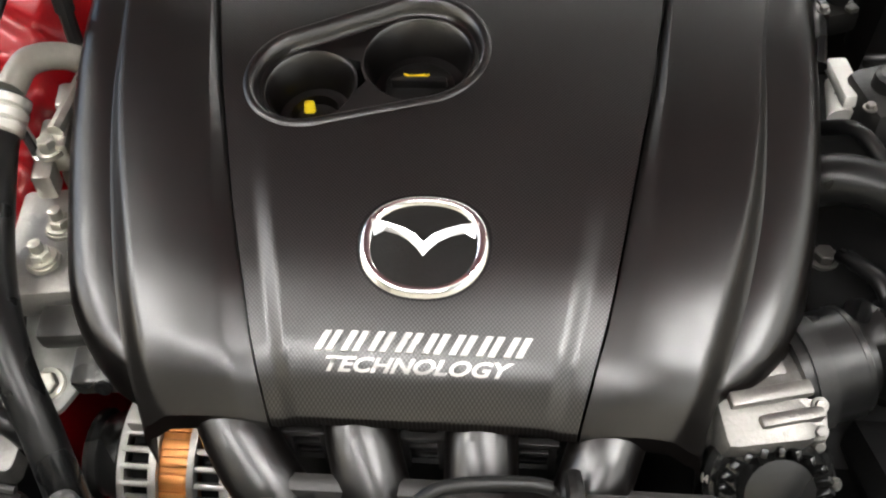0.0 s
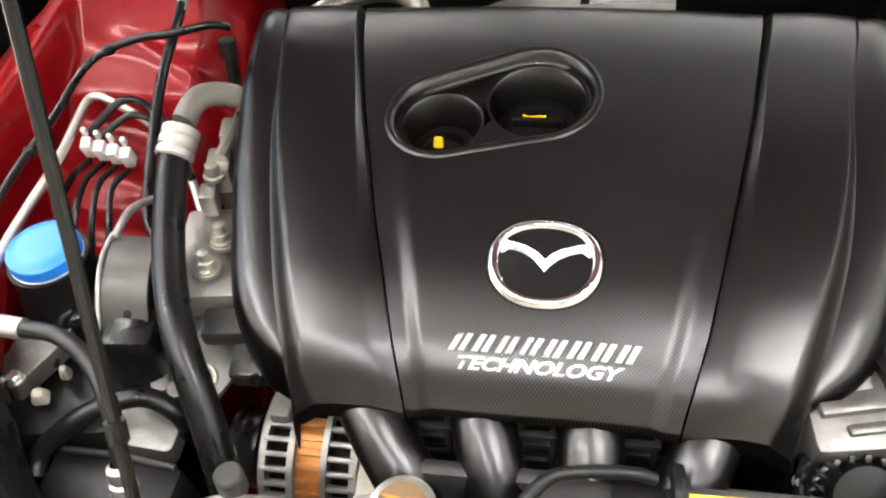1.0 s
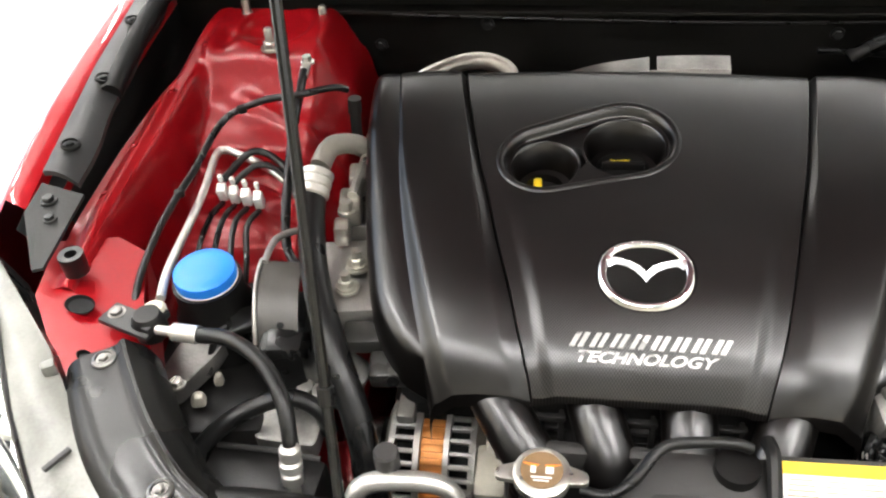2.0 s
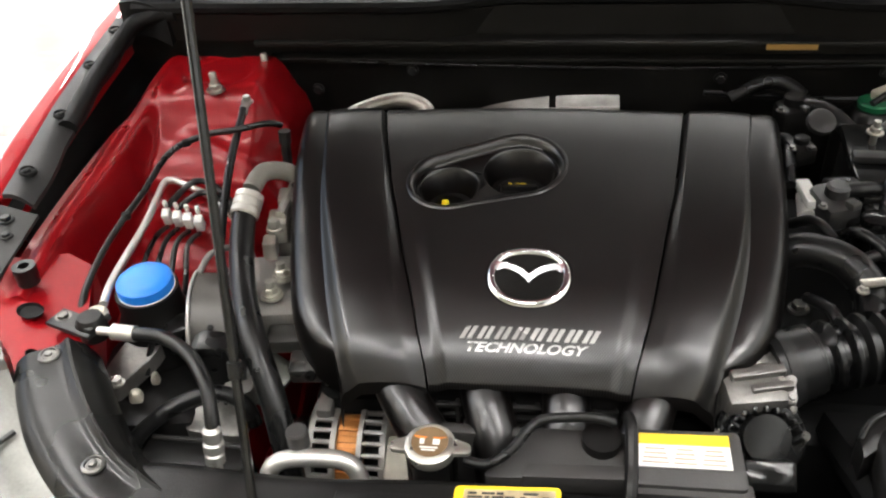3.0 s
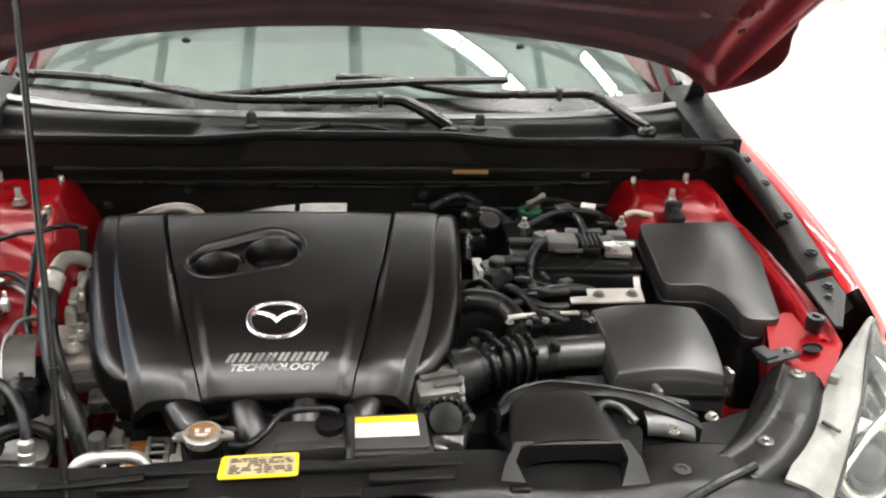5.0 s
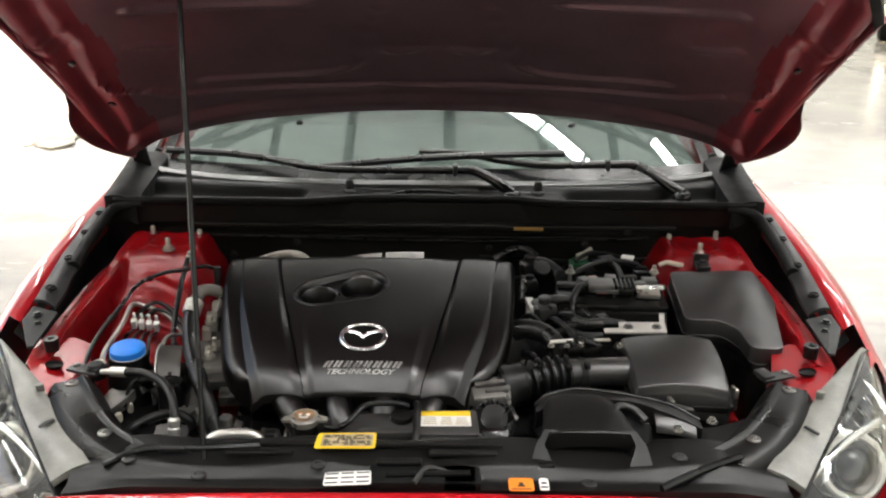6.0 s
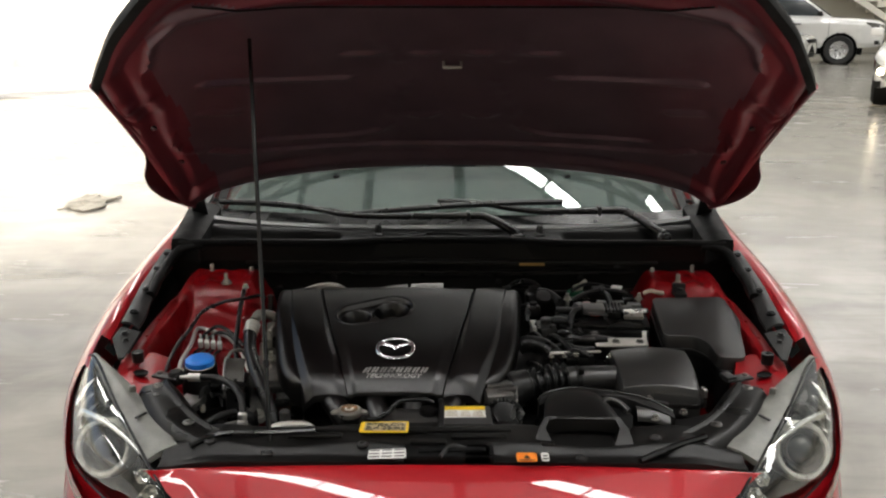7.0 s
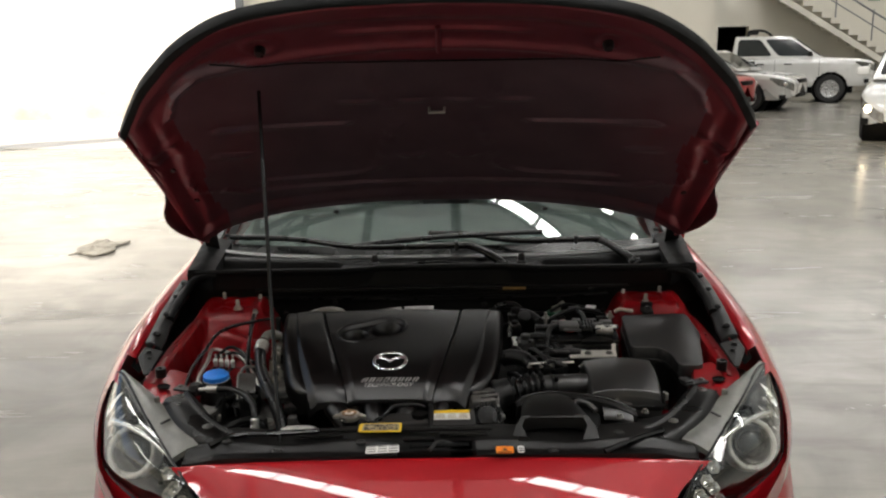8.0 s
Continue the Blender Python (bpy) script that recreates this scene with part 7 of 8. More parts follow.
plate(b, round_outline([(-0.428, 0.545, 0.790), (-0.422, 0.490, 0.757), (-0.412, 0.464, 0.745), (-0.390, 0.462, 0.745), (-0.372, 0.498, 0.752), (-0.374, 0.512, 0.756), (-0.402, 0.520, 0.770)], 0.008), 0.005, 0.001)
part("lower_lug", b, mat("brushed_steel_lug", (0.24, 0.235, 0.22), 0.4, 0.6, 0.25, 30, 0.1, 300), mount, "grey steel lug with a rounded end")
b = B()
lathe(b, [(0.0135, 0), (0.013, 0.0025), (0, 0.0025)], (-0.402, 0.484, 0.7495), (0, -0.45, 1), 20)
bolt(b, (-0.402, 0.484, 0.751), 0.0088, 0.009, (0, -0.45, 1))
part("bolt", b, BRASS, mount)
b = B()
sheet(b, lambda u, v: (-0.480 + 0.042 * u + 0.012 * v, 0.553 - 0.088 * v, 0.858 - 0.010 * (1 - v) ** 2 - 0.060 * v ** 2.5), 10, 24, 0.004)
part("strap", b, mat("grey_brown_strap", (0.052, 0.049, 0.044), 0.36, 0.25, 0.2, 30, 0.1, 300), mount, "bent grey steel strap with a bright edge", 50)
b = B()
tube(b, [(-0.480 + 0.012 * v, 0.553 - 0.088 * v, 0.859 - 0.010 * (1 - v) ** 2 - 0.060 * v ** 2.5) for v in [0.1 * k for k in range(10)]], 0.0022, 8, 0)
part("bright_edge", b, ALLOY, mount, "bright thin edge of the strap", 60)
# black disc on the strap, painted shade for a drilled hole
b = B()
lathe(b, [(0.004, 0), (0.003, 0.0012), (0, 0.0014)], (-0.446, 0.487, 0.8275), (0, -0.45, 0.9), 12)
part("hole", b, SEAL, mount, "dark disc standing for a round hole")
b = B()
box(b, (-0.445, 0.50, 0.765), (0.045, 0.085, 0.12), (0, 0, 6), 0.012)
part("rubber_block", b, RUBBER, mount, "black rubber block")
b = B()
tube(b, [(-0.476, 0.548, 0.850), (-0.474, 0.580, 0.852), (-0.462, 0.602, 0.846), (-0.445, 0.615, 0.840)], 0.0035, 10)
part("edge_rim", b, ALLOY, mount, "bright thin rim")

# fittings beside the cover
b = B()
for p, s in (((-0.405, 0.625, 0.862), (0.022, 0.03, 0.03)), ((-0.400, 0.66, 0.868), (0.026, 0.026, 0.035)), ((-0.398, 0.695, 0.872), (0.02, 0.024, 0.03)), ((-0.410, 0.60, 0.85), (0.016, 0.02, 0.026))):
    box(b, p, s, (5, 4, 10), 0.004)
bolt(b, (-0.405, 0.612, 0.866), 0.007, 0.014)
rod(b, (-0.40, 0.62, 0.88), (-0.398, 0.72, 0.885), 0.006, 8)
part("coolant_housing", b, STEEL, engine, "plated fittings at the engine's end")
b = B()
tube(b, [(-0.385, 0.695, 0.875), (-0.41, 0.69, 0.895), (-0.43, 0.67, 0.905), (-0.437, 0.645, 0.898)], 0.0108, 12)
part("pipe_stub", b, mat("grey_elbow", (0.19, 0.178, 0.155), 0.45, 0.3, 0.2, 30), engine, "grey elbow pipe")
b = B()
rod(b, (-0.415, 0.715, 0.885), (-0.414, 0.717, 0.918), 0.006, 8)
rod(b, (-0.414, 0.717, 0.918), (-0.413, 0.718, 0.934), 0.0075, 8)
part("sensor", b, BLACK, engine, "black sensor plug")

# ---- hoses, tanks and boxes of the bay ----
def hose(name, pts, r, material, label, category="hose", segs=12, n=8, **kw):
    bb = B()
    tube(bb, pts, r, segs, n, **kw)
    return solo(name, bb, material, label, category, smooth=60)


def clamp(p, d, r, parent, w=0.012, label="dark band clamp"):
    bb = B()
    q = Vector(d).normalized()
    lathe(bb, [(r, -w / 2), (r + 0.0015, -w / 2), (r + 0.0015, w / 2), (r, w / 2)], p, q, 20)
    return part("clamp", bb, GUTTER, parent, label)


top_hose = thing("radiator_hose", "thick black coolant hose with a bright crimped end", "hose", (-0.43, 0.64, 0.86))
b = B()
tube(b, [(-0.437, 0.645, 0.892), (-0.441, 0.62, 0.880), (-0.432, 0.57, 0.862), (-0.412, 0.51, 0.850), (-0.386, 0.455, 0.832), (-0.360, 0.412, 0.790), (-0.338, 0.365, 0.715)], 0.0135, 14)
part("hose_body", b, RUBBER, top_hose, "", 60)
b = B()
lathe(b, [(0.0145, 0), (0.0165, 0.002), (0.0165, 0.008), (0.0150, 0.010), (0.0165, 0.012), (0.0165, 0.018), (0.0150, 0.020), (0.0165, 0.022), (0.0165, 0.028), (0.012, 0.030)], (-0.4415, 0.617, 0.879), (0.08, 0.86, 0.45), 20)
part("crimp_sleeve", b, PIPE, top_hose, "bright crimped sleeve")

# air conditioning line
ac = thing("cooling_line", "silver refrigerant pipe joined to a black hose with bright fittings", "pipe", (-0.55, 0.47, 0.84))
b = B()
tube(b, [(-0.560, 0.490, 0.850), (-0.572, 0.54, 0.846), (-0.586, 0.66, 0.838), (-0.598, 0.742, 0.838), (-0.592, 0.756, 0.838), (-0.575, 0.752, 0.836), (-0.52, 0.725, 0.828), (-0.485, 0.70, 0.80), (-0.46, 0.66, 0.77)], 0.0046, 10)
part("pipe", b, PIPE, ac, "thin bent aluminium pipe", 60)
b = B()
lathe(b, [(0.010, 0), (0.0115, 0.003), (0.0115, 0.012), (0.009, 0.015), (0, 0.016)], (-0.558, 0.472, 0.842), (0, 0, 1), 18)
part("joint_cap", b, PALE, ac, "pale round joint cap", 40)
b = B()
lathe(b, [(0.015, 0), (0.0155, 0.02), (0.012, 0.026), (0, 0.026)], (-0.560, 0.462, 0.832), (0, 0, 1), 18)
part("valve_cap", b, BLACK, ac, "black valve cap")
b = B()
rod(b, (-0.548, 0.452, 0.848), (-0.530, 0.449, 0.850), 0.0045, 14)
rod(b, (-0.530, 0.449, 0.850), (-0.505, 0.446, 0.851), 0.0085, 14)
part("fitting", b, PIPE, ac, "bright pipe fitting")
b = B()
tube(b, [(-0.507, 0.446, 0.851), (-0.475, 0.442, 0.852), (-0.44, 0.422, 0.848), (-0.415, 0.392, 0.838), (-0.405, 0.368, 0.815), (-0.403, 0.358, 0.79)], 0.0070, 12)
part("hose_run", b, RUBBER, ac, "black rubber hose", 60)
b = B()
lathe(b, [(0.007, 0), (0.0095, 0.001), (0.0095, 0.010), (0.008, 0.012), (0.010, 0.014), (0.010, 0.022), (0.008, 0.024), (0.0092, 0.027), (0.0092, 0.036), (0.006, 0.04)], (-0.4045, 0.352, 0.778), (0.02, 0.25, 0.97), 18)
part("fitting", b, PIPE, ac, "bright threaded fitting")
b = B()
tube(b, [(-0.404, 0.352, 0.78), (-0.405, 0.345, 0.70), (-0.40, 0.33, 0.62)], 0.006, 10)
part("pipe", b, PIPE, ac)
# low-pressure pipe across the front with its valve
vp = thing("charging_pipe", "bent silver pipe with a grey capped charging valve", "pipe", (-0.32, 0.36, 0.78))
b = B()
tube(b, [(-0.352, 0.335, 0.73), (-0.350, 0.340, 0.775), (-0.338, 0.348, 0.791), (-0.305, 0.352, 0.794), (-0.275, 0.352, 0.790), (-0.262, 0.345, 0.77), (-0.26, 0.335, 0.72)], 0.0085, 12)
part("pipe", b, PIPE, vp, "", 60)
b = B()
lathe(b, [(0.0105, 0), (0.0105, 0.018), (0.009, 0.020), (0, 0.020)], (-0.322, 0.362, 0.799), (0, 0, 1), 18)
part("valve_cap", b, GREY_P, vp, "grey plastic valve cap")

# washer filler with blue cap
tank = thing("washer_tank", "black washer tank with a bright blue filler cap", "fluid tank", (-0.53, 0.52, 0.6))
b = B()
lathe(b, [(0.040, -0.22), (0.042, -0.10), (0.040, -0.045), (0.034, -0.030), (0.034, -0.006), (0.034, -0.004), (0.034, -0.004), (0.0, -0.004)], (-0.529, 0.527, 0.848), (0, -0.05, 1), 28)
box(b, (-0.522, 0.545, 0.770), (0.090, 0.075, 0.05), (0, 0, 12), 0.015)
box(b, (-0.530, 0.485, 0.690), (0.130, 0.150, 0.130), (0, 0, 8), 0.02)
part("body", b, BLACK, tank, "black tank body")
b = B()
prof = [(0.0, 0.0095), (0.018, 0.0092), (0.026, 0.0082), (0.0298, 0.005), (0.0305, -0.002), (0.0300, -0.006)]
lathe(b, prof[::-1], (-0.529, 0.527, 0.851), (0, -0.05, 1), 36)
cap = part("cap", b, BLUE, tank, "bright blue cap")
b = B()
lathe(b, [(0.0305, -0.011), (0.0305, -0.006), (0.029, -0.005)], (-0.529, 0.527, 0.851), (0, -0.05, 1), 36)
part("rim", b, WHITE_P, cap, "pale rim below the cap")
b = B()
box(b, (-0.490, 0.505, 0.812), (0.035, 0.030, 0.010), (0, -10, 20), 0.003)
part("bracket", b, BLACK_G, tank)

# white connectors on the inner wing
block_ = thing("relay_connectors", "row of white plastic connectors with black leads", "connector", (-0.57, 0.68, 0.8))
for k in range(4):
    b = B()
    x, y = -0.574 + 0.0155 * k, 0.690 - 0.004 * k
    box(b, (x, y, 0.826), (0.0100, 0.013, 0.019), (18, 0, 8), 0.0012)
    box(b, (x, y + 0.003, 0.843), (0.0045, 0.005, 0.010), (18, 0, 8), 0.0008)
    plug = part("plug", b, WHITE_P, block_, "white connector plug")
    b = B()
    tube(b, [(x, y - 0.006, 0.815), (x - 0.002, y - 0.04, 0.82), (x - 0.006 + 0.004 * k, y - 0.08, 0.80), (x, y - 0.11, 0.75)], 0.0032, 8)
    part("lead", b, RUBBER, plug, "black sleeved lead")
b = B()
tube(b, [(-0.575, 0.70, 0.835), (-0.55, 0.735, 0.850), (-0.52, 0.735, 0.84), (-0.48, 0.70, 0.82)], 0.0042, 8)
tube(b, [(-0.565, 0.70, 0.83), (-0.54, 0.725, 0.840), (-0.51, 0.72, 0.83), (-0.47, 0.68, 0.80)], 0.0038, 8)
part("loom", b, RUBBER, block_)

# earth lead and wiring on the red inner wing
lead = thing("wiring_loom", "taped black wiring loom clipped to the red inner wing", "cable", (-0.55, 0.75, 0.85))
b = B()
tube(b, [(-0.440, 0.785, 0.905), (-0.455, 0.777, 0.912), (-0.492, 0.767, 0.908), (-0.537, 0.765, 0.90), (-0.581, 0.75, 0.882), (-0.592, 0.677, 0.866), (-0.599, 0.624, 0.858), (-0.60, 0.574, 0.852), (-0.596, 0.516, 0.842), (-0.594, 0.485, 0.82)], 0.0040, 10)
part("loom", b, RUBBER, lead, "", 60)
for p in ((-0.597, 0.640, 0.860), (-0.560, 0.760, 0.892)):
    b = B()
    box(b, p, (0.011, 0.009, 0.010), (0, 0, 30), 0.003)
    part("clip", b, BLACK, lead)
stay = thing("earth_strap", "black lead with a plated terminal bolted to the strut tower", "cable", (-0.5, 0.85, 0.9))
b = B()
tube(b, [(-0.497, 0.812, 0.914), (-0.496, 0.79, 0.905), (-0.489, 0.73, 0.895), (-0.483, 0.68, 0.878), (-0.478, 0.63, 0.85), (-0.468, 0.59, 0.835), (-0.45, 0.565, 0.83)], 0.0050, 10)
part("lead", b, RUBBER, stay, "", 60)
b = B()
tube(b, [(-0.497, 0.816, 0.914), (-0.497, 0.806, 0.909)], 0.0058, 10, 0)
box(b, (-0.497, 0.824, 0.914), (0.010, 0.018, 0.004), (0, 0, 0), 0.001)
bolt(b, (-0.497, 0.829, 0.914), 0.0055, 0.010)
part("terminal", b, STEEL, stay, "plated terminal and bolt")

# coolant reservoir strip: radiator neck, cap, overflow hose, fan shroud
neck = thing("coolant_filler", "plated radiator cap with orange and black print", "coolant filler", (-0.195, 0.346, 0.8))
b = B()
lathe(b, [(0.018, -0.05), (0.018, -0.008), (0.0215, -0.006), (0.0215, 0.0)], (-0.195, 0.346, 0.822), (0, 0, 1), 24)
part("filler_neck", b, BLACK, neck, "black filler neck")
b = B()
lathe(b, [(0.022, -0.004), (0.0230, 0.001), (0.0222, 0.006), (0.0185, 0.008), (0.0, 0.0085)], (-0.195, 0.346, 0.824), (0, -0.05, 1), 36)
for s in (-1, 1):
    plate(b, round_outline([(-0.195 + s * 0.016, 0.337, 0.829), (-0.195 + s * 0.036, 0.341, 0.826), (-0.195 + s * 0.036, 0.351, 0.826), (-0.195 + s * 0.016, 0.356, 0.829)][::s], 0.006), 0.005, 0.0012)
capm = part("cap", b, STEEL, neck, "plated cap with two ears", 40)
b = B()
lathe(b, [(0.0165, 0.0088), (0.0165, 0.0092), (0.0, 0.0094)], (-0.195, 0.346, 0.824), (0, -0.05, 1), 32)
dsc = part("print_disc", b, mat("brown_cap_print", (0.16, 0.10, 0.05), 0.4, 0, 0.2, 60), capm, "brown printed disc")
b = B()
for k in range(12):
    a0 = radians(20 + 140 * k / 12)
    a1 = radians(20 + 140 * (k + 1) / 12)
    q = [Vector((-0.195 + r * math.cos(a), 0.346 + r * math.sin(a) - 0.0005, 0.8338 - 0.05 * r * math.sin(a))) for r, a in ((0.005, a0), (0.0155, a0), (0.0155, a1), (0.005, a1))]
    plate(b, q, 0.0003)
part("orange_print", b, ORANGE, dsc, "orange printed arc", 0)
b = B()
for x, y, w, h in ((-0.2015, 0.345, 0.004, 0.006), (-0.189, 0.345, 0.006, 0.006), (-0.195, 0.338, 0.016, 0.0014), (-0.195, 0.335, 0.012, 0.0012)):
    box(b, (x, y, 0.8338 - 0.05 * (y - 0.346)), (w, h, 0.0004))
part("white_print", b, WHITE_LAB, dsc, "pale printed bars", 0)
hose("overflow_hose", [(-0.165, 0.345, 0.812), (-0.145, 0.342, 0.812), (-0.125, 0.352, 0.820), (-0.105, 0.374, 0.832), (-0.085, 0.381, 0.834), (-0.05, 0.385, 0.832), (-0.035, 0.386, 0.826)], 0.0046, RUBBER, "thin black overflow hose from the radiator cap")
shroud = thing("fan_shroud", "grey-black plastic fan shroud with a printed white label", "fan shroud", (0, 0.35, 0.7))
b = B()
plate(b, round_outline([(-0.150, 0.338, 0.800), (-0.012, 0.338, 0.806), (-0.012, 0.388, 0.812), (-0.112, 0.388, 0.812)], 0.008), 0.07, 0.003)
plate(b, round_outline([(-0.115, 0.336, 0.806), (-0.014, 0.336, 0.811), (-0.014, 0.350, 0.812), (-0.110, 0.350, 0.808)], 0.004), 0.02, 0.002)
box(b, (-0.08, 0.395, 0.70), (0.30, 0.015, 0.20), bevel=0.006)
part("housing", b, GREY_P, shroud, "grey plastic housing")
b = B()
plate(b, round_outline([(-0.024, 0.336, 0.806), (0.078, 0.336, 0.806), (0.074, 0.389, 0.819), (-0.020, 0.387, 0.819)], 0.006), 0.06, 0.003)
plate(b, round_outline([(-0.022, 0.330, 0.801), (0.082, 0.330, 0.801), (0.082, 0.345, 0.803), (-0.022, 0.345, 0.803)], 0.004), 0.03, 0.002)
lab_box = part("reservoir_top", b, GREY_P, shroud, "grey plastic box")
b = B()
plate(b, [(-0.014, 0.351, 0.8123), (0.0655, 0.352, 0.8123), (0.0640, 0.383, 0.8200), (-0.0140, 0.381, 0.8200)], 0.0008)
lb = part("label", b, WHITE_LAB, lab_box, "white printed label with a yellow band", 0)
b = B()
plate(b, [(-0.014, 0.3715, 0.8180), (0.0645, 0.3725, 0.8182), (0.0640, 0.383, 0.8206), (-0.0140, 0.381, 0.8206)], 0.0004)
part("yellow_band", b, YEL_LAB, lb, "yellow warning band", 0)
b = B()
for r_ in range(4):
    y = 0.3545 + 0.0042 * r_
    z = 0.8135 + (y - 0.352) * 0.25
    for xa, xb_ in ((-0.011, 0.012), (0.016, 0.036), (0.040, 0.061)):
        box(b, ((xa + xb_) / 2, y, z + 0.0002), (xb_ - xa - 0.002 * r_, 0.0012, 0.0004), (14, 0, 0))
part("print", b, CREAM, lb, "faint lines of print", 0)
b = B()
tube(b, [(-0.022, 0.395, 0.826), (-0.020, 0.378, 0.828), (-0.020, 0.350, 0.814), (-0.021, 0.332, 0.808), (-0.022, 0.322, 0.80)], 0.006, 8)
lathe(b, [(0.018, 0), (0.018, 0.010), (0, 0.012)], (-0.045, 0.376, 0.808), (0, 0, 1), 18)
part("strap", b, BLACK, shroud, "black strap and plug")

# throttle body and intake trunk
thr = thing("throttle_body", "cast aluminium throttle body with a black actuator", "throttle body", (0.10, 0.46, 0.75))
b = B()
rod(b, (0.055, 0.468, 0.795), (0.125, 0.480, 0.800), 0.034, 22)
part("bore", b, CAST, thr, "round cast aluminium bore", 40)
b = B()
box(b, (0.093, 0.455, 0.800), (0.058, 0.055, 0.060), (12, 0, 10), 0.008)
body_t = part("body", b, CAST, thr, "cast aluminium body", 40)
for c_, s_ in (((0.085, 0.470, 0.830), (0.050, 0.016, 0.010)), ((0.098, 0.452, 0.833), (0.052, 0.010, 0.008)), ((0.110, 0.440, 0.826), (0.040, 0.008, 0.010))):
    b = B()
    box(b, c_, s_, (10, 0, 14), 0.002)
    part("cast_rib", b, CAST, body_t, "cast rib")
b = B()
plate(b, round_outline([(0.074, 0.434, 0.817), (0.134, 0.431, 0.815), (0.132, 0.452, 0.829), (0.076, 0.456, 0.831)], 0.008), 0.006, 0.001)
part("flange", b, CAST, body_t, "cast flange over the actuator")
for p in ((0.080, 0.438, 0.820), (0.128, 0.436, 0.819), (0.080, 0.452, 0.829), (0.128, 0.449, 0.828)):
    b = B()
    bolt(b, p, 0.0036, 0.004, (0, -0.5, 0.86))
    part("screw", b, CAST, body_t)
b = B()
lathe(b, [(0.041, -0.012), (0.042, 0.0), (0.039, 0.004), (0.036, 0.004), (0.034, 0.009), (0.024, 0.009), (0.022, 0.018), (0.0, 0.020)], (0.103, 0.418, 0.785), (0.1, -0.75, 0.65), 26)
act_ribs = []
for k in range(11):
    a = math.pi * k / 10
    act_ribs.append(B())
    box(act_ribs[-1], Vector((0.103, 0.418, 0.785)) + 0.029 * Vector((math.cos(a), 0.55 * math.sin(a), 0.75 * math.sin(a))) + Vector((0, -0.010, 0.008)), (0.004, 0.006, 0.012), (40, 0, 90 - math.degrees(a)), 0.001)
box(b, (0.105, 0.392, 0.760), (0.05, 0.03, 0.05), (40, 0, 0), 0.006)
act = part("actuator", b, BLACK_G, thr, "black ribbed actuator cover", 40)
for rb in act_ribs:
    part("rib", rb, BLACK_G, act)
for k in range(5):
    a = math.pi * (0.02 + 0.24 * k)
    b = B()
    bolt(b, Vector((0.103, 0.416, 0.787)) + 0.038 * Vector((math.cos(a), 0.6 * math.sin(a), 0.75 * math.sin(a))), 0.0034, 0.004, (0.1, -0.75, 0.65))
    part("screw", b, CAST, thr)
trunk = thing("air_hose", "black corrugated rubber intake trunk with a band clamp", "air hose", (0.2, 0.49, 0.8))
b = B()
tube(b, [(0.118, 0.483, 0.806), (0.155, 0.494, 0.811)], 0.037, 24, 0)
part("collar", b, RUBBER, trunk, "smooth rubber collar")
b = B()
tube(b, [(0.153, 0.494, 0.811), (0.185, 0.503, 0.815), (0.215, 0.510, 0.818), (0.240, 0.515, 0.819)], 0.0275, 24, 6, ring=0.0085, rings=6)
part("bellows", b, RUBBER, trunk, "corrugated bellows", 60)
b = B()
tube(b, [(0.238, 0.515, 0.819), (0.285, 0.522, 0.819), (0.360, 0.530, 0.817)], 0.0255, 24, 6)
part("tube", b, LID, trunk, "smooth black duct", 60)
b = B()
box(b, (0.312, 0.474, 0.785), (0.062, 0.040, 0.03), (14, 0, 2), 0.006)
part("resonator", b, LID, trunk, "square black chamber below the duct")
clamp((0.130, 0.4866, 0.8077), (1, 0.27, 0.12), 0.0373, trunk)
clamp((0.262, 0.5185, 0.819), (1, 0.15, 0.0), 0.0260, trunk)
for p in ((0.268, 0.500, 0.845), (0.236, 0.495, 0.842)):
    b = B()
    box(b, p, (0.011, 0.019, 0.011), bevel=0.002)
    part("clip", b, BLACK, trunk)
hose("breather_hose", [(0.150, 0.62, 0.850), (0.172, 0.615, 0.858), (0.205, 0.60, 0.855), (0.225, 0.575, 0.84), (0.225, 0.545, 0.825)], 0.0185, RUBBER, "fat black breather hose beside the cover")

# air filter box
air = thing("air_filter_box", "black moulded air filter box with a clipped lid", "air filter box", (0.42, 0.52, 0.6))


def air_top(u, v):
    x0 = 0.338 + 0.006 * (1 - v)
    x1 = 0.502 + 0.006 * math.sin(v * 2.2)
    y = 0.452 + 0.140 * v - 0.010 * u * (1 - v)
    z = 0.862 - 0.010 * (2 * u - 1) ** 2 - 0.030 * (1 - v) ** 2.2 - 0.014 * step(0.045, 0.0, v) - 0.010 * step(0.965, 1.0, v) - 0.010 * step(0.035, 0.0, u) - 0.010 * step(0.965, 1.0, u)
    return (x0 + (x1 - x0) * u, y, z)


b = B()
sheet(b, air_top, 90, 90, 0.045)
part("lid", b, LID, air, "smooth black lid", 50)
b = B()
plate(b, round_outline([(0.335, 0.452, 0.800), (0.512, 0.440, 0.797), (0.512, 0.590, 0.812), (0.340, 0.598, 0.812)], 0.02), 0.012, 0.003)
box(b, (0.425, 0.52, 0.70), (0.165, 0.14, 0.19), bevel=0.02)
part("base", b, BLACK, air, "black lower box")
for p in ((0.515, 0.47, 0.80), (0.40, 0.438, 0.795)):
    b = B()
    box(b, p, (0.008, 0.020, 0.04), (0, 0, 10), 0.002)
    part("clip", b, STEEL, air, "bright wire clip")

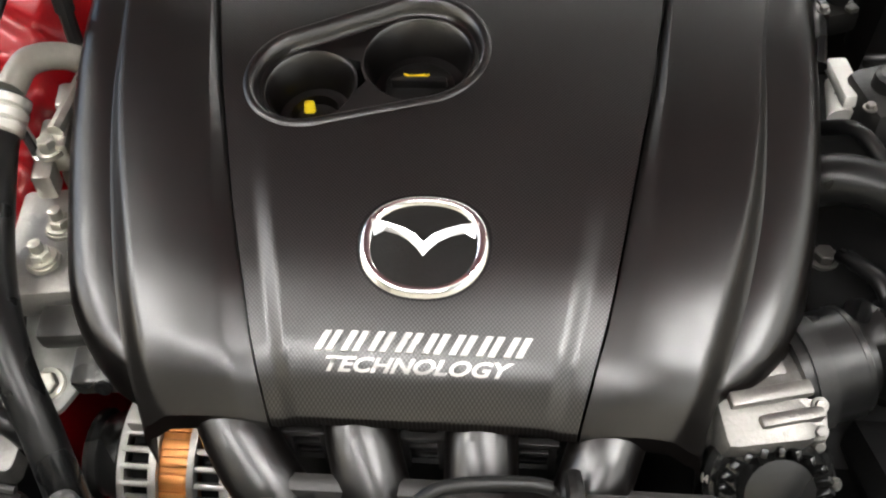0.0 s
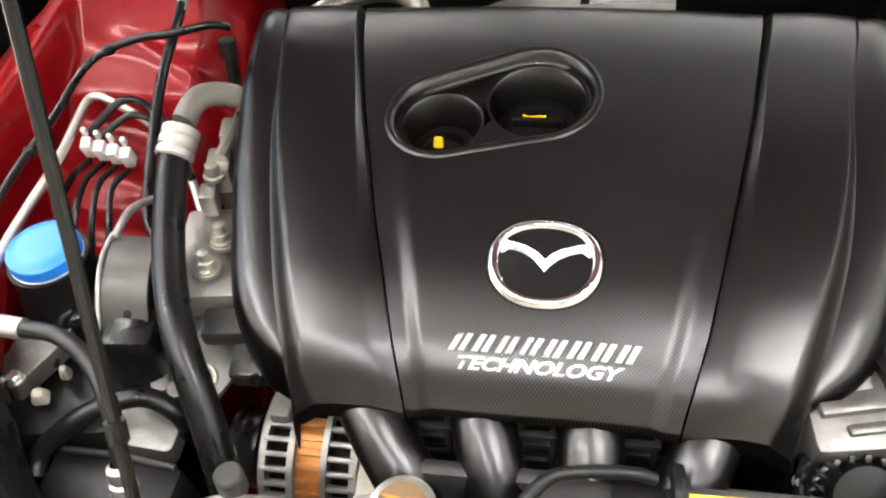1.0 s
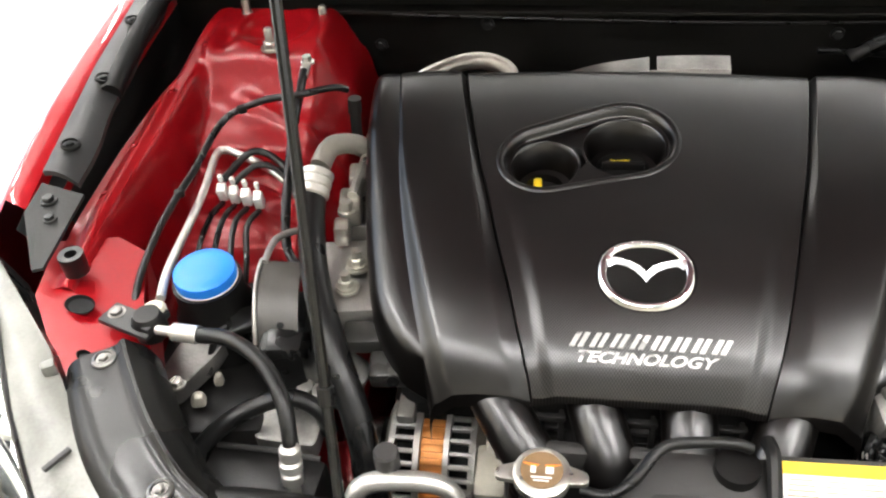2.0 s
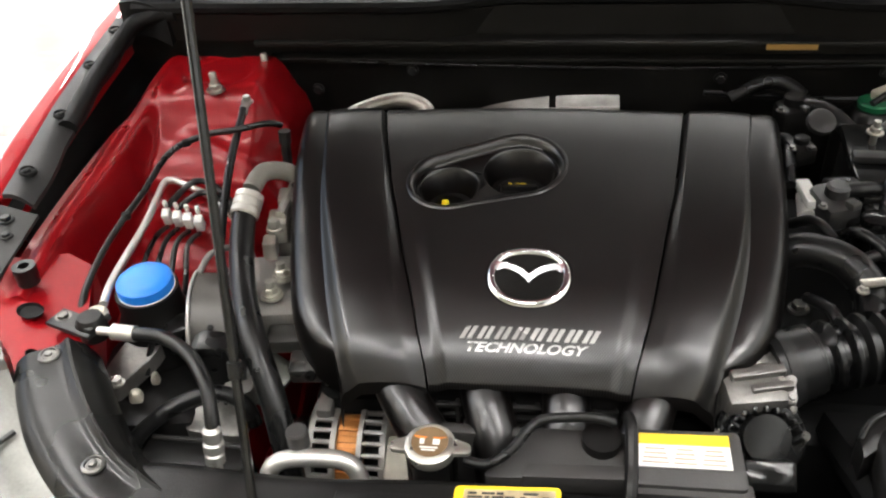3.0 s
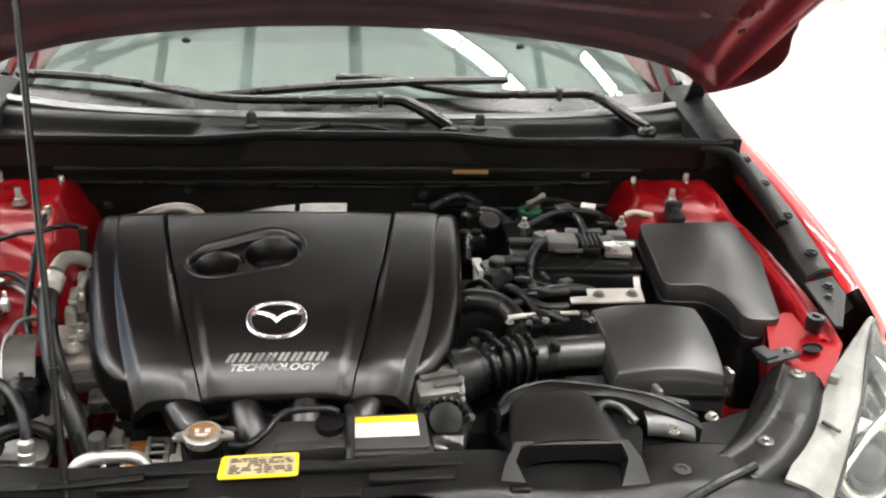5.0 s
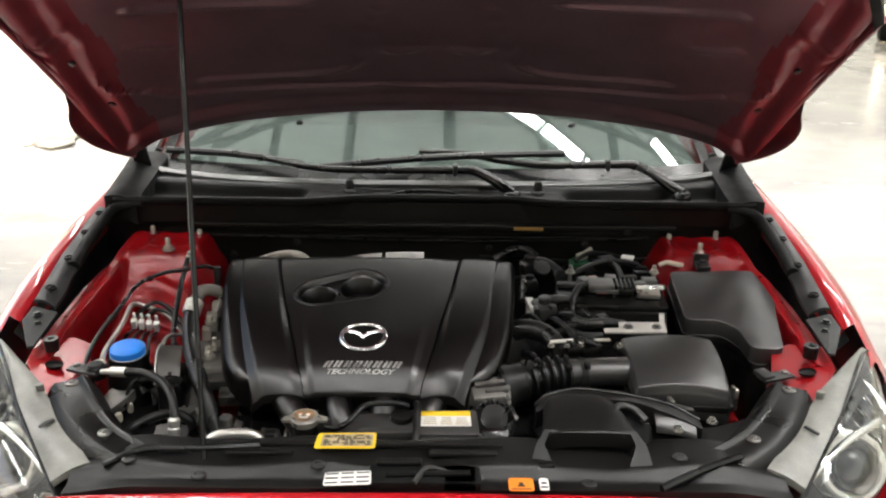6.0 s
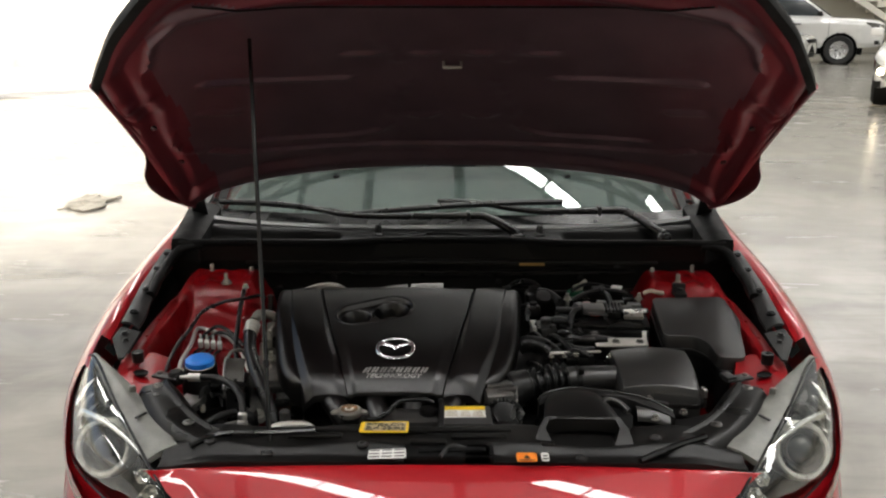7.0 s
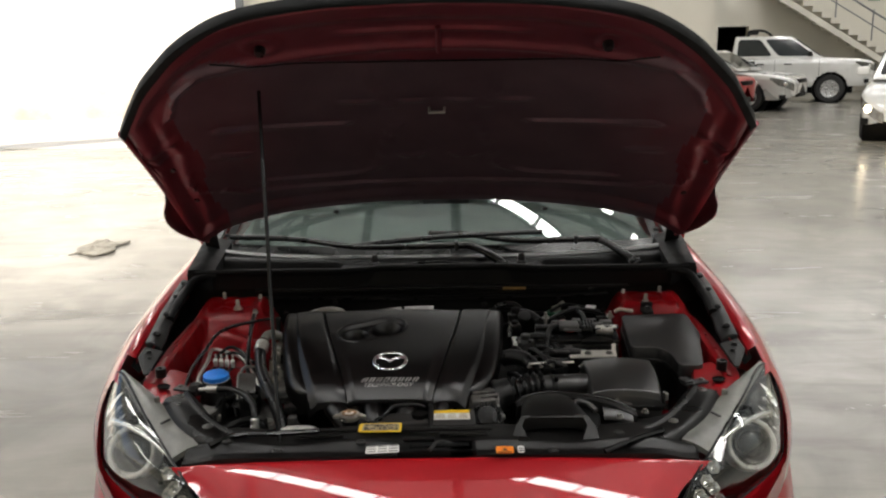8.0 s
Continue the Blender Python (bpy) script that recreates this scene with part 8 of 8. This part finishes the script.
# fuse box
fuse = thing("fuse_box", "black fuse box with a smooth stepped lid", "fuse box", (0.56, 0.7, 0.7))
lid = [(0.468, 0.634, 0.868), (0.535, 0.632, 0.866), (0.557, 0.606, 0.860), (0.566, 0.550, 0.853), (0.622, 0.546, 0.850), (0.644, 0.660, 0.869), (0.655, 0.700, 0.876), (0.644, 0.806, 0.896), (0.474, 0.800, 0.896)]


def slope(p, dz=0.0):
    return (p[0], p[1], 0.853 + (p[1] - 0.556) * 0.185 + dz)


b = B()
plate(b, round_outline([slope(p, 0.004) for p in lid], 0.016), 0.040, 0.0055)
part("lid", b, LID, fuse, "smooth black lid", 50)
b = B()
grow = [(0.556 + (p[0] - 0.556) * 1.035, 0.68 + (p[1] - 0.68) * 1.035, 0) for p in lid]
plate(b, round_outline([slope(p, -0.026) for p in grow], 0.016), 0.02, 0.003)
plate(b, round_outline([slope(p, -0.04) for p in lid], 0.012), 0.15, 0.003)
part("base", b, BLACK, fuse, "black lower box", 50)
b = B()
box(b, (0.548, 0.825, 0.905), (0.028, 0.030, 0.012), (8, 0, 0), 0.002)
box(b, (0.548, 0.838, 0.912), (0.030, 0.006, 0.03), (8, 0, 0), 0.002)
bolt(b, (0.548, 0.822, 0.911), 0.008, 0.008)
part("bracket", b, GUTTER, fuse, "dark bolted bracket")
b = B()
tube(b, [(0.465, 0.845, 0.898), (0.480, 0.842, 0.905), (0.497, 0.838, 0.903), (0.512, 0.84, 0.90)], 0.005, 8)
part("cable_end", b, mat("pale_sleeve", (0.6, 0.5, 0.4), 0.5, 0, 0.2, 40), fuse, "pale cable sleeve")

# battery
PALE_G = mat("dusty_grey_plastic_cover", (0.095, 0.092, 0.089), 0.45, 0, 0.2, 30, 0.1)
bat = thing("battery", "black car battery with clamps and cable covers", "battery", (0.36, 0.73, 0.7))


def bpart(nm, c, size, material, label="", rz=-3, bev=0.003, tilt=4):
    bb = B()
    box(bb, c, size, (tilt, 0, rz), bev)
    return part(nm, bb, material, bat, label)


bpart("case", (0.350, 0.765, 0.785), (0.205, 0.150, 0.165), BLACK, "black battery case", bev=0.006)
bpart("lid", (0.350, 0.768, 0.872), (0.210, 0.155, 0.014), BLACK_G, "black battery lid", bev=0.004)
bpart("hold_down_bar", (0.352, 0.762, 0.884), (0.215, 0.016, 0.010), DULL, "black hold-down bar")
bpart("terminal_cover", (0.330, 0.752, 0.890), (0.050, 0.040, 0.018), PALE_G, "grey terminal cover", bev=0.005)
bpart("terminal_cover", (0.375, 0.742, 0.888), (0.030, 0.044, 0.016), BLACK_G, "black ribbed cover")
bpart("terminal_cover", (0.296, 0.755, 0.886), (0.026, 0.034, 0.014), BLACK, "black terminal cover")
bpart("fuse_link", (0.418, 0.728, 0.886), (0.044, 0.034, 0.010), STEEL, "bright fuse link plate", -6, 0.002, 10)
bpart("fuse_link", (0.405, 0.757, 0.890), (0.030, 0.016, 0.012), PALE_G, "grey link holder", 20)
bpart("red_cap", (0.330, 0.7305, 0.884), (0.024, 0.006, 0.008), mat("red_plastic", (0.42, 0.03, 0.03), 0.45, 0, 0.1), "small red terminal cap")
bpart("tag", (0.362, 0.872, 0.902), (0.032, 0.024, 0.004), GREY_P, "grey tag", 18, 0.001)
bpart("tag", (0.405, 0.872, 0.904), (0.026, 0.020, 0.004), WHITE_LAB, "small white tag", -20, 0.001)
bpart("sensor_box", (0.425, 0.83, 0.884), (0.030, 0.030, 0.020), BLACK_G, "small black sensor", 10)
for c_, s_, mt_, rz_ in (((0.300, 0.772, 0.890), (0.020, 0.022, 0.014), PALE_G, 30), ((0.318, 0.776, 0.893), (0.018, 0.016, 0.010), mat("faded_pink_plastic", (0.36, 0.24, 0.23), 0.5, 0, 0.15, 30), 15), ((0.352, 0.776, 0.895), (0.022, 0.018, 0.012), PALE_G, -12), ((0.392, 0.778, 0.894), (0.026, 0.014, 0.012), GREY_P, 8), ((0.428, 0.770, 0.892), (0.030, 0.020, 0.012), PALE_G, -5), ((0.432, 0.745, 0.889), (0.040, 0.010, 0.006), WHITE_LAB, -4), ((0.345, 0.728, 0.886), (0.060, 0.008, 0.006), PALE_G, -4)):
    bpart("terminal_piece", c_, s_, mt_, "small grey piece of the terminal clamps", rz_, 0.002)
for k in range(5):
    bpart("cover_rib", (0.360 + 0.008 * k, 0.7405, 0.898), (0.0035, 0.040, 0.006), GREY_P, "", -3, 0.001)
for x, y in ((0.276, 0.802), (0.446, 0.806)):
    b = B()
    rod(b, (x, y, 0.86), (x, y, 0.912), 0.0042, 8)
    bolt(b, (x, y, 0.896), 0.007, 0.008)
    part("hold_down_stud", b, STEEL, bat, "bright threaded stud")
for pts, r in (([(0.29, 0.83, 0.885), (0.34, 0.85, 0.90), (0.40, 0.855, 0.90), (0.44, 0.845, 0.888)], 0.006), ([(0.300, 0.745, 0.892), (0.282, 0.725, 0.895), (0.268, 0.70, 0.875), (0.262, 0.66, 0.84)], 0.007), ([(0.375, 0.77, 0.895), (0.372, 0.81, 0.905), (0.365, 0.85, 0.90)], 0.006), ([(0.30, 0.90, 0.885), (0.335, 0.915, 0.898), (0.38, 0.91, 0.895), (0.43, 0.885, 0.885)], 0.0045)):
    b = B()
    tube(b, pts, r, 8)
    part("cable", b, RUBBER, bat, "black battery cable", 60)
tray = thing("battery_bracket", "pale steel battery bracket with two bolts", "bracket", (0.37, 0.61, 0.8))
b = B()
plate(b, [(0.315, 0.604, 0.858), (0.428, 0.602, 0.860), (0.430, 0.632, 0.866), (0.345, 0.634, 0.865), (0.343, 0.617, 0.861), (0.315, 0.617, 0.860)], 0.003)
plate(b, [(0.420, 0.632, 0.866), (0.430, 0.632, 0.866), (0.434, 0.655, 0.874), (0.424, 0.655, 0.874)], 0.003)
part("plate", b, mat("pale_painted_steel", (0.52, 0.50, 0.46), 0.45, 0.3, 0.12, 30, 0.1), tray, "pale flat steel plate", 0)
for x in (0.360, 0.412):
    b = B()
    bolt(b, (x, 0.618, 0.8625), 0.0065, 0.006)
    part("bolt", b, CAST, tray)

# brake fluid cap, sensors and loose pipework by the battery
brk = thing("brake_fluid_reservoir", "dark brake fluid reservoir with a green cap", "fluid tank", (0.31, 0.93, 0.8))
b = B()
lathe(b, [(0.045, -0.12), (0.046, -0.02), (0.030, -0.008), (0.026, 0.0), (0, 0.0)], (0.313, 0.925, 0.868), (0, 0, 1), 24)
part("body", b, BLACK, brk)
b = B()
lathe(b, [(0.021, 0), (0.022, 0.007), (0.019, 0.010), (0, 0.011)], (0.313, 0.925, 0.868), (0, 0, 1), 24)
part("cap", b, GREEN, brk, "green cap")
b = B()
box(b, (0.318, 0.925, 0.886), (0.022, 0.018, 0.014), (0, -10, 25), 0.003)
box(b, (0.331, 0.934, 0.894), (0.026, 0.010, 0.010), (0, -25, 30), 0.003)
part("connector", b, PALE, brk, "pale connector")

clutter = [
    ("purge_valve", (0.205, 0.90, 0.865), (0.05, 0.05, 0.05), BLACK, "black valve with a grey cap"),
    ("coil_connector", (0.195, 0.80, 0.872), (0.035, 0.045, 0.03), BLACK, "black connector beside the cover"),
    ("solenoid_block", (0.215, 0.70, 0.855), (0.05, 0.07, 0.05), DULL, "dull black solenoid block"),
    ("vacuum_unit", (0.25, 0.665, 0.845), (0.06, 0.05, 0.04), BLACK_G, "glossy black vacuum unit"),
    ("sensor_housing", (0.285, 0.575, 0.838), (0.05, 0.03, 0.03), BLACK, "black sensor housing on the duct"),
    ("connector_block", (0.255, 0.555, 0.848), (0.04, 0.02, 0.02), BLACK_G, "small black connector block on the duct"),
]
for nm, p, s, mt, lbl in clutter:
    s = [0.8 * q for q in s]
    t = thing(nm, lbl, "connector", (p[0], p[1], p[2] - s[2] / 2))
    b = B()
    box(b, p, s, (4, -6, 14), min(s) * 0.22)
    lathe(b, [(s[0] * 0.34, 0), (s[0] * 0.33, s[2] * 0.25), (s[0] * 0.25, s[2] * 0.32), (0, s[2] * 0.33)], (p[0], p[1], p[2] + s[2] * 0.48), (0, 0, 1), 16)
    part("body", b, mt, t)
    b = B()
    box(b, (p[0] + s[0] * 0.3, p[1] - s[1] * 0.4, p[2] + s[2] * 0.5), (s[0] * 0.32, s[1] * 0.24, s[2] * 0.22), (0, 0, 30), 0.002)
    part("tab", b, GREY_P, t)
    b = B()
    bolt(b, (p[0] - s[0] * 0.5, p[1] - s[1] * 0.45, p[2] + s[2] * 0.45), 0.0036, 0.005)
    part("bolt", b, CAST, t)
b = B()
lathe(b, [(0.017, 0), (0.017, 0.008), (0.012, 0.010), (0, 0.010)], (0.222, 0.835, 0.890), (0.1, -0.5, 0.8), 18)
solo("grey_round_cap", b, GREY_P, "small round grey plastic cap", "cap")
b = B()
rod(b, (0.193, 0.735, 0.850), (0.190, 0.70, 0.842), 0.011, 14)
box(b, (0.191, 0.722, 0.860), (0.016, 0.05, 0.012), (0, 0, 5), 0.003)
solo("pale_connector", b, WHITE_P, "pale plastic connector at the engine's end", "connector")
for pts, r in (([(0.13, 0.93, 0.875), (0.17, 0.94, 0.893), (0.20, 0.935, 0.895), (0.22, 0.92, 0.885)], 0.009), ([(0.20, 0.90, 0.88), (0.235, 0.885, 0.885), (0.265, 0.85, 0.87), (0.265, 0.80, 0.85)], 0.011)):
    hose("vacuum_hose", pts, r, RUBBER, "black vacuum hose by the bulkhead")
harness = thing("wiring_harness", "tangled black wiring harness beside the battery", "cable", (0.24, 0.66, 0.8))
for pts, r in (([(0.22, 0.76, 0.85), (0.245, 0.735, 0.865), (0.255, 0.70, 0.86), (0.29, 0.675, 0.85), (0.33, 0.67, 0.855)], 0.008), ([(0.24, 0.64, 0.85), (0.28, 0.635, 0.858), (0.32, 0.645, 0.858), (0.36, 0.65, 0.85)], 0.010), ([(0.165, 0.57, 0.83), (0.18, 0.54, 0.84), (0.185, 0.52, 0.835)], 0.006), ([(0.17, 0.69, 0.84), (0.185, 0.66, 0.865), (0.20, 0.63, 0.86)], 0.006), ([(0.17, 0.85, 0.86), (0.185, 0.82, 0.875), (0.18, 0.78, 0.87), (0.175, 0.74, 0.86)], 0.007), ([(0.205, 0.60, 0.84), (0.24, 0.61, 0.858), (0.275, 0.60, 0.852), (0.31, 0.605, 0.85)], 0.007), ([(0.19, 0.72, 0.85), (0.23, 0.70, 0.88), (0.27, 0.71, 0.87), (0.30, 0.69, 0.85)], 0.009), ([(0.255, 0.585, 0.85), (0.262, 0.56, 0.865), (0.29, 0.555, 0.855)], 0.005), ([(0.21, 0.66, 0.845), (0.225, 0.63, 0.87), (0.25, 0.60, 0.86), (0.26, 0.57, 0.845)], 0.006)):
    b = B()
    tube(b, pts, r, 8)
    part("loom", b, RUBBER, harness, "", 60)
for p, sz, rz in (((0.300, 0.632, 0.862), (0.034, 0.012, 0.008), 8), ((0.275, 0.628, 0.866), (0.020, 0.010, 0.006), -25), ((0.318, 0.657, 0.864), (0.022, 0.014, 0.010), 30), ((0.243, 0.715, 0.872), (0.014, 0.030, 0.010), 40)):
    b = B()
    box(b, p, sz, (8, 5, rz), 0.002)
    part("clip", b, GREY_P, harness, "grey cable clip")
hbr = thing("harness_bracket", "thin plated bracket with bolts beside the duct", "bracket", (0.26, 0.56, 0.85))
for c, s, rz in (((0.235, 0.565, 0.858), (0.05, 0.012, 0.003), 12), ((0.305, 0.575, 0.856), (0.03, 0.010, 0.003), 4)):
    b = B()
    box(b, c, s, (0, 0, rz), 0.001)
    part("plate", b, STEEL, hbr)
for p, r, h in (((0.212, 0.556, 0.852), 0.0045, 0.006), ((0.335, 0.56, 0.85), 0.004, 0.006), ((0.262, 0.545, 0.86), 0.004, 0.005)):
    b = B()
    bolt(b, p, r, h)
    part("bolt", b, STEEL, hbr)

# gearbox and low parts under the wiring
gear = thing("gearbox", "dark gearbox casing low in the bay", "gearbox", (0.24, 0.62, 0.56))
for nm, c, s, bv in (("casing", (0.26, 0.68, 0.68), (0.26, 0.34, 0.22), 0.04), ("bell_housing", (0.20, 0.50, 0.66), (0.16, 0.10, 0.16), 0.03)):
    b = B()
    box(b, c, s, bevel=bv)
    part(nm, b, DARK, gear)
for x, y in ((0.17, 0.60), (0.24, 0.58), (0.33, 0.60), (0.36, 0.68)):
    b = B()
    bolt(b, (x, y, 0.789), 0.008, 0.010)
    part("bolt", b, CAST, gear)

# intake scoop and its duct
scoop = thing("air_intake_scoop", "black moulded air intake scoop with a wide mouth", "air intake", (0.23, 0.3, 0.78))


def scoop_top(u, v):
    wl = 0.168 + 0.014 * v
    wr = 0.314 - 0.026 * v
    x = wl + (wr - wl) * u
    y = 0.287 + 0.108 * v - 0.004 * (2 * u - 1) ** 2
    z = 0.848 + 0.010 * math.sin(v * math.pi * 0.8) - 0.016 * (abs(2 * u - 1)) ** 4 - 0.020 * step(0.85, 1.0, v)
    return (x, y, z)


b = B()
sheet(b, scoop_top, 36, 24, 0.030)
part("hood", b, BLACK, scoop, "black moulded top", 50)
b = B()
# sloping front face with the mouth cut through
face_o = [(0.146, 0.243, 0.804), (0.330, 0.236, 0.804), (0.322, 0.270, 0.830), (0.308, 0.286, 0.846), (0.172, 0.289, 0.846), (0.158, 0.272, 0.830)]
face_i = [(0.184, 0.248, 0.808), (0.292, 0.244, 0.808), (0.306, 0.270, 0.830), (0.299, 0.2825, 0.8435), (0.179, 0.285, 0.8435), (0.171, 0.273, 0.830)]
o = [b.verts.new(p) for p in face_o]
i_ = [b.verts.new(p) for p in face_i]
throat = B()
t_ = [throat.verts.new((p[0], p[1] + 0.0005, p[2])) for p in face_i]
k_ = [throat.verts.new((p[0], p[1] + 0.20, p[2] - 0.090)) for p in face_i]
for k in range(6):
    j = (k + 1) % 6
    b.faces.new((o[k], o[j], i_[j], i_[k]))
    throat.faces.new((t_[k], t_[j], k_[j], k_[k]))
throat.faces.new(k_)
# throat walls coloured near-black for the shade inside the mouth
part("throat", throat, DARK, scoop, "throat with its shade put in near-black colour", 20)
part("mouth", b, BLACK, scoop, "grey-black front face with a dark mouth", 20)
b = B()
box(b, (0.172, 0.244, 0.808), (0.024, 0.012, 0.020), (0, 0, 0), 0.003)
part("lug", b, BLACK, scoop)
duct = thing("intake_duct", "black flat intake duct beside the scoop", "air duct", (0.37, 0.37, 0.78))
REAR_EDGE = [(0.166, 0.374), (0.185, 0.398), (0.233, 0.413), (0.28, 0.406), (0.325, 0.394), (0.38, 0.382), (0.424, 0.366)]


def duct_top(u, v):
    """Flat moulded top behind the scoop that runs on to one side."""
    x = 0.166 + 0.258 * u
    back = spline_at(REAR_EDGE, x)
    front = spline_at([(0.166, 0.352), (0.20, 0.372), (0.29, 0.378), (0.33, 0.372), (0.36, 0.356), (0.424, 0.338)], x)
    return (x, front + (back - front) * v, 0.846 + 0.004 * math.sin(v * math.pi) - 0.016 * abs(2 * u - 0.8) ** 3 - 0.010 * step(0.90, 1.0, v))


b = B()
sheet(b, duct_top, 48, 16, 0.03)
part("top", b, BLACK, duct, "flat black moulded top", 50)
b = B()
tube(b, [(x, y - 0.006, duct_top((x - 0.166) / 0.258, 0.8)[2] + 0.001) for x, y in REAR_EDGE], 0.0032, 8)
part("rim", b, BLACK_G, duct, "thin raised black rim", 60)
b = B()
tube(b, [(0.286, 0.318, 0.842), (0.286, 0.338, 0.847), (0.292, 0.353, 0.848), (0.305, 0.360, 0.846), (0.321, 0.354, 0.842), (0.335, 0.336, 0.834)], 0.0055, 10)
part("lip", b, LID, duct, "rounded black lip", 60)
# flat near-black plate paints the shade of an open hollow
b = B()
plate(b, round_outline([(0.286, 0.300, 0.826), (0.330, 0.290, 0.818), (0.345, 0.336, 0.826), (0.318, 0.360, 0.832), (0.292, 0.352, 0.832)], 0.012), 0.02, 0.002)
part("hollow", b, DARK, duct, "near-black plate standing for the hollow beside the scoop", 50)
b = B()
sheet(b, lambda u, v: (0.352 + 0.062 * u, 0.334 + 0.038 * v - 0.006 * u, 0.836 - 0.010 * u * u - 0.016 * (1 - v) ** 3 - 0.006 * v ** 4), 14, 12, 0.006)
part("panel", b, LID, duct, "smooth black duct panel", 50)
b = B()
sheet(b, lambda u, v: (0.345 + 0.075 * u, 0.386 - 0.012 * u + 0.020 * v * (1 - u * 0.5), 0.838 - 0.008 * u), 12, 4, 0.015)
part("panel", b, LID, duct, "smooth black duct panel", 50)
b = B()
sheet(b, lambda u, v: (0.30 + 0.22 * u, 0.315 + 0.055 * v + 0.03 * u * u, 0.800 + 0.006 * math.sin(u * 7)), 20, 6, 0.02)
part("shelf", b, BLACK, duct, "black shelf below the duct", 50)
for p in ((0.333, 0.345, 0.822), (0.385, 0.335, 0.818), (0.445, 0.36, 0.818)):
    b = B()
    bolt(b, p, 0.006, 0.008)
    part("bolt", b, STEEL, duct)

# low fittings beside the washer tank
blk = thing("relay_box", "black plastic relay box low beside the radiator", "relay box", (-0.49, 0.42, 0.6))
b = B()
box(b, (-0.452, 0.385, 0.690), (0.115, 0.060, 0.095), (6, 0, -4), 0.008)
part("body", b, BLACK, blk, "black box body")
b = B()
tube(b, [(-0.501, 0.411, 0.740), (-0.45, 0.409, 0.741), (-0.400, 0.404, 0.740)], 0.003, 8)
part("lid_edge", b, GREY_P, blk, "pale thin lid edge")
b = B()
plate(b, round_outline([(-0.470, 0.420, 0.742), (-0.408, 0.416, 0.742), (-0.406, 0.444, 0.750), (-0.436, 0.454, 0.754), (-0.467, 0.446, 0.750)], 0.008), 0.02, 0.002)
solo("compressor_housing", b, CAST, "dull cast aluminium housing below the hoses", "compressor")
hose("drain_hose", [(-0.516, 0.387, 0.735), (-0.514, 0.403, 0.745), (-0.487, 0.421, 0.765), (-0.454, 0.438, 0.775), (-0.428, 0.444, 0.775), (-0.405, 0.439, 0.765), (-0.399, 0.437, 0.74)], 0.0085, RUBBER, "black hose looping over the relay box")
tankb = thing("support_bracket", "pale grey bracket with a bolt below the washer tank", "bracket", (-0.56, 0.49, 0.7))
b = B()
plate(b, round_outline([(-0.572, 0.462, 0.775), (-0.548, 0.438, 0.775), (-0.515, 0.480, 0.790), (-0.508, 0.507, 0.798), (-0.552, 0.500, 0.795)], 0.010), 0.02, 0.002)
part("plate", b, CAST, tankb, "grey bracket plate")
b = B()
bolt(b, (-0.546, 0.448, 0.778), 0.006, 0.007)
part("bolt", b, STEEL, tankb)
for p, sz in (((-0.524, 0.440, 0.770), (0.016, 0.015, 0.018)), ((-0.510, 0.462, 0.775), (0.011, 0.012, 0.020))):
    b = B()
    box(b, p, sz, (20, 10, 20), 0.004, 0.6)
    solo("sensor_plug", b, PALE, "small beige sensor plug", "connector")
for pts in ([(-0.545, 0.48, 0.765), (-0.54, 0.50, 0.795), (-0.515, 0.51, 0.80), (-0.495, 0.49, 0.785)], [(-0.525, 0.47, 0.77), (-0.515, 0.495, 0.805), (-0.49, 0.505, 0.80), (-0.475, 0.48, 0.77)], [(-0.50, 0.50, 0.79), (-0.46, 0.485, 0.785), (-0.435, 0.46, 0.76), (-0.43, 0.43, 0.72)]):
    hose("sensor_lead", pts, 0.0036, RUBBER, "thin black looped sensor lead", "cable")
for p in ((-0.424, 0.462, 0.768), (-0.408, 0.458, 0.768)):
    b = B()
    lathe(b, [(0.009, -0.02), (0.010, 0.0), (0.008, 0.008), (0, 0.009)], p, (0, -0.3, 1), 16)
    solo("pipe_union", b, CAST, "dull round pipe union", "pipe fitting")
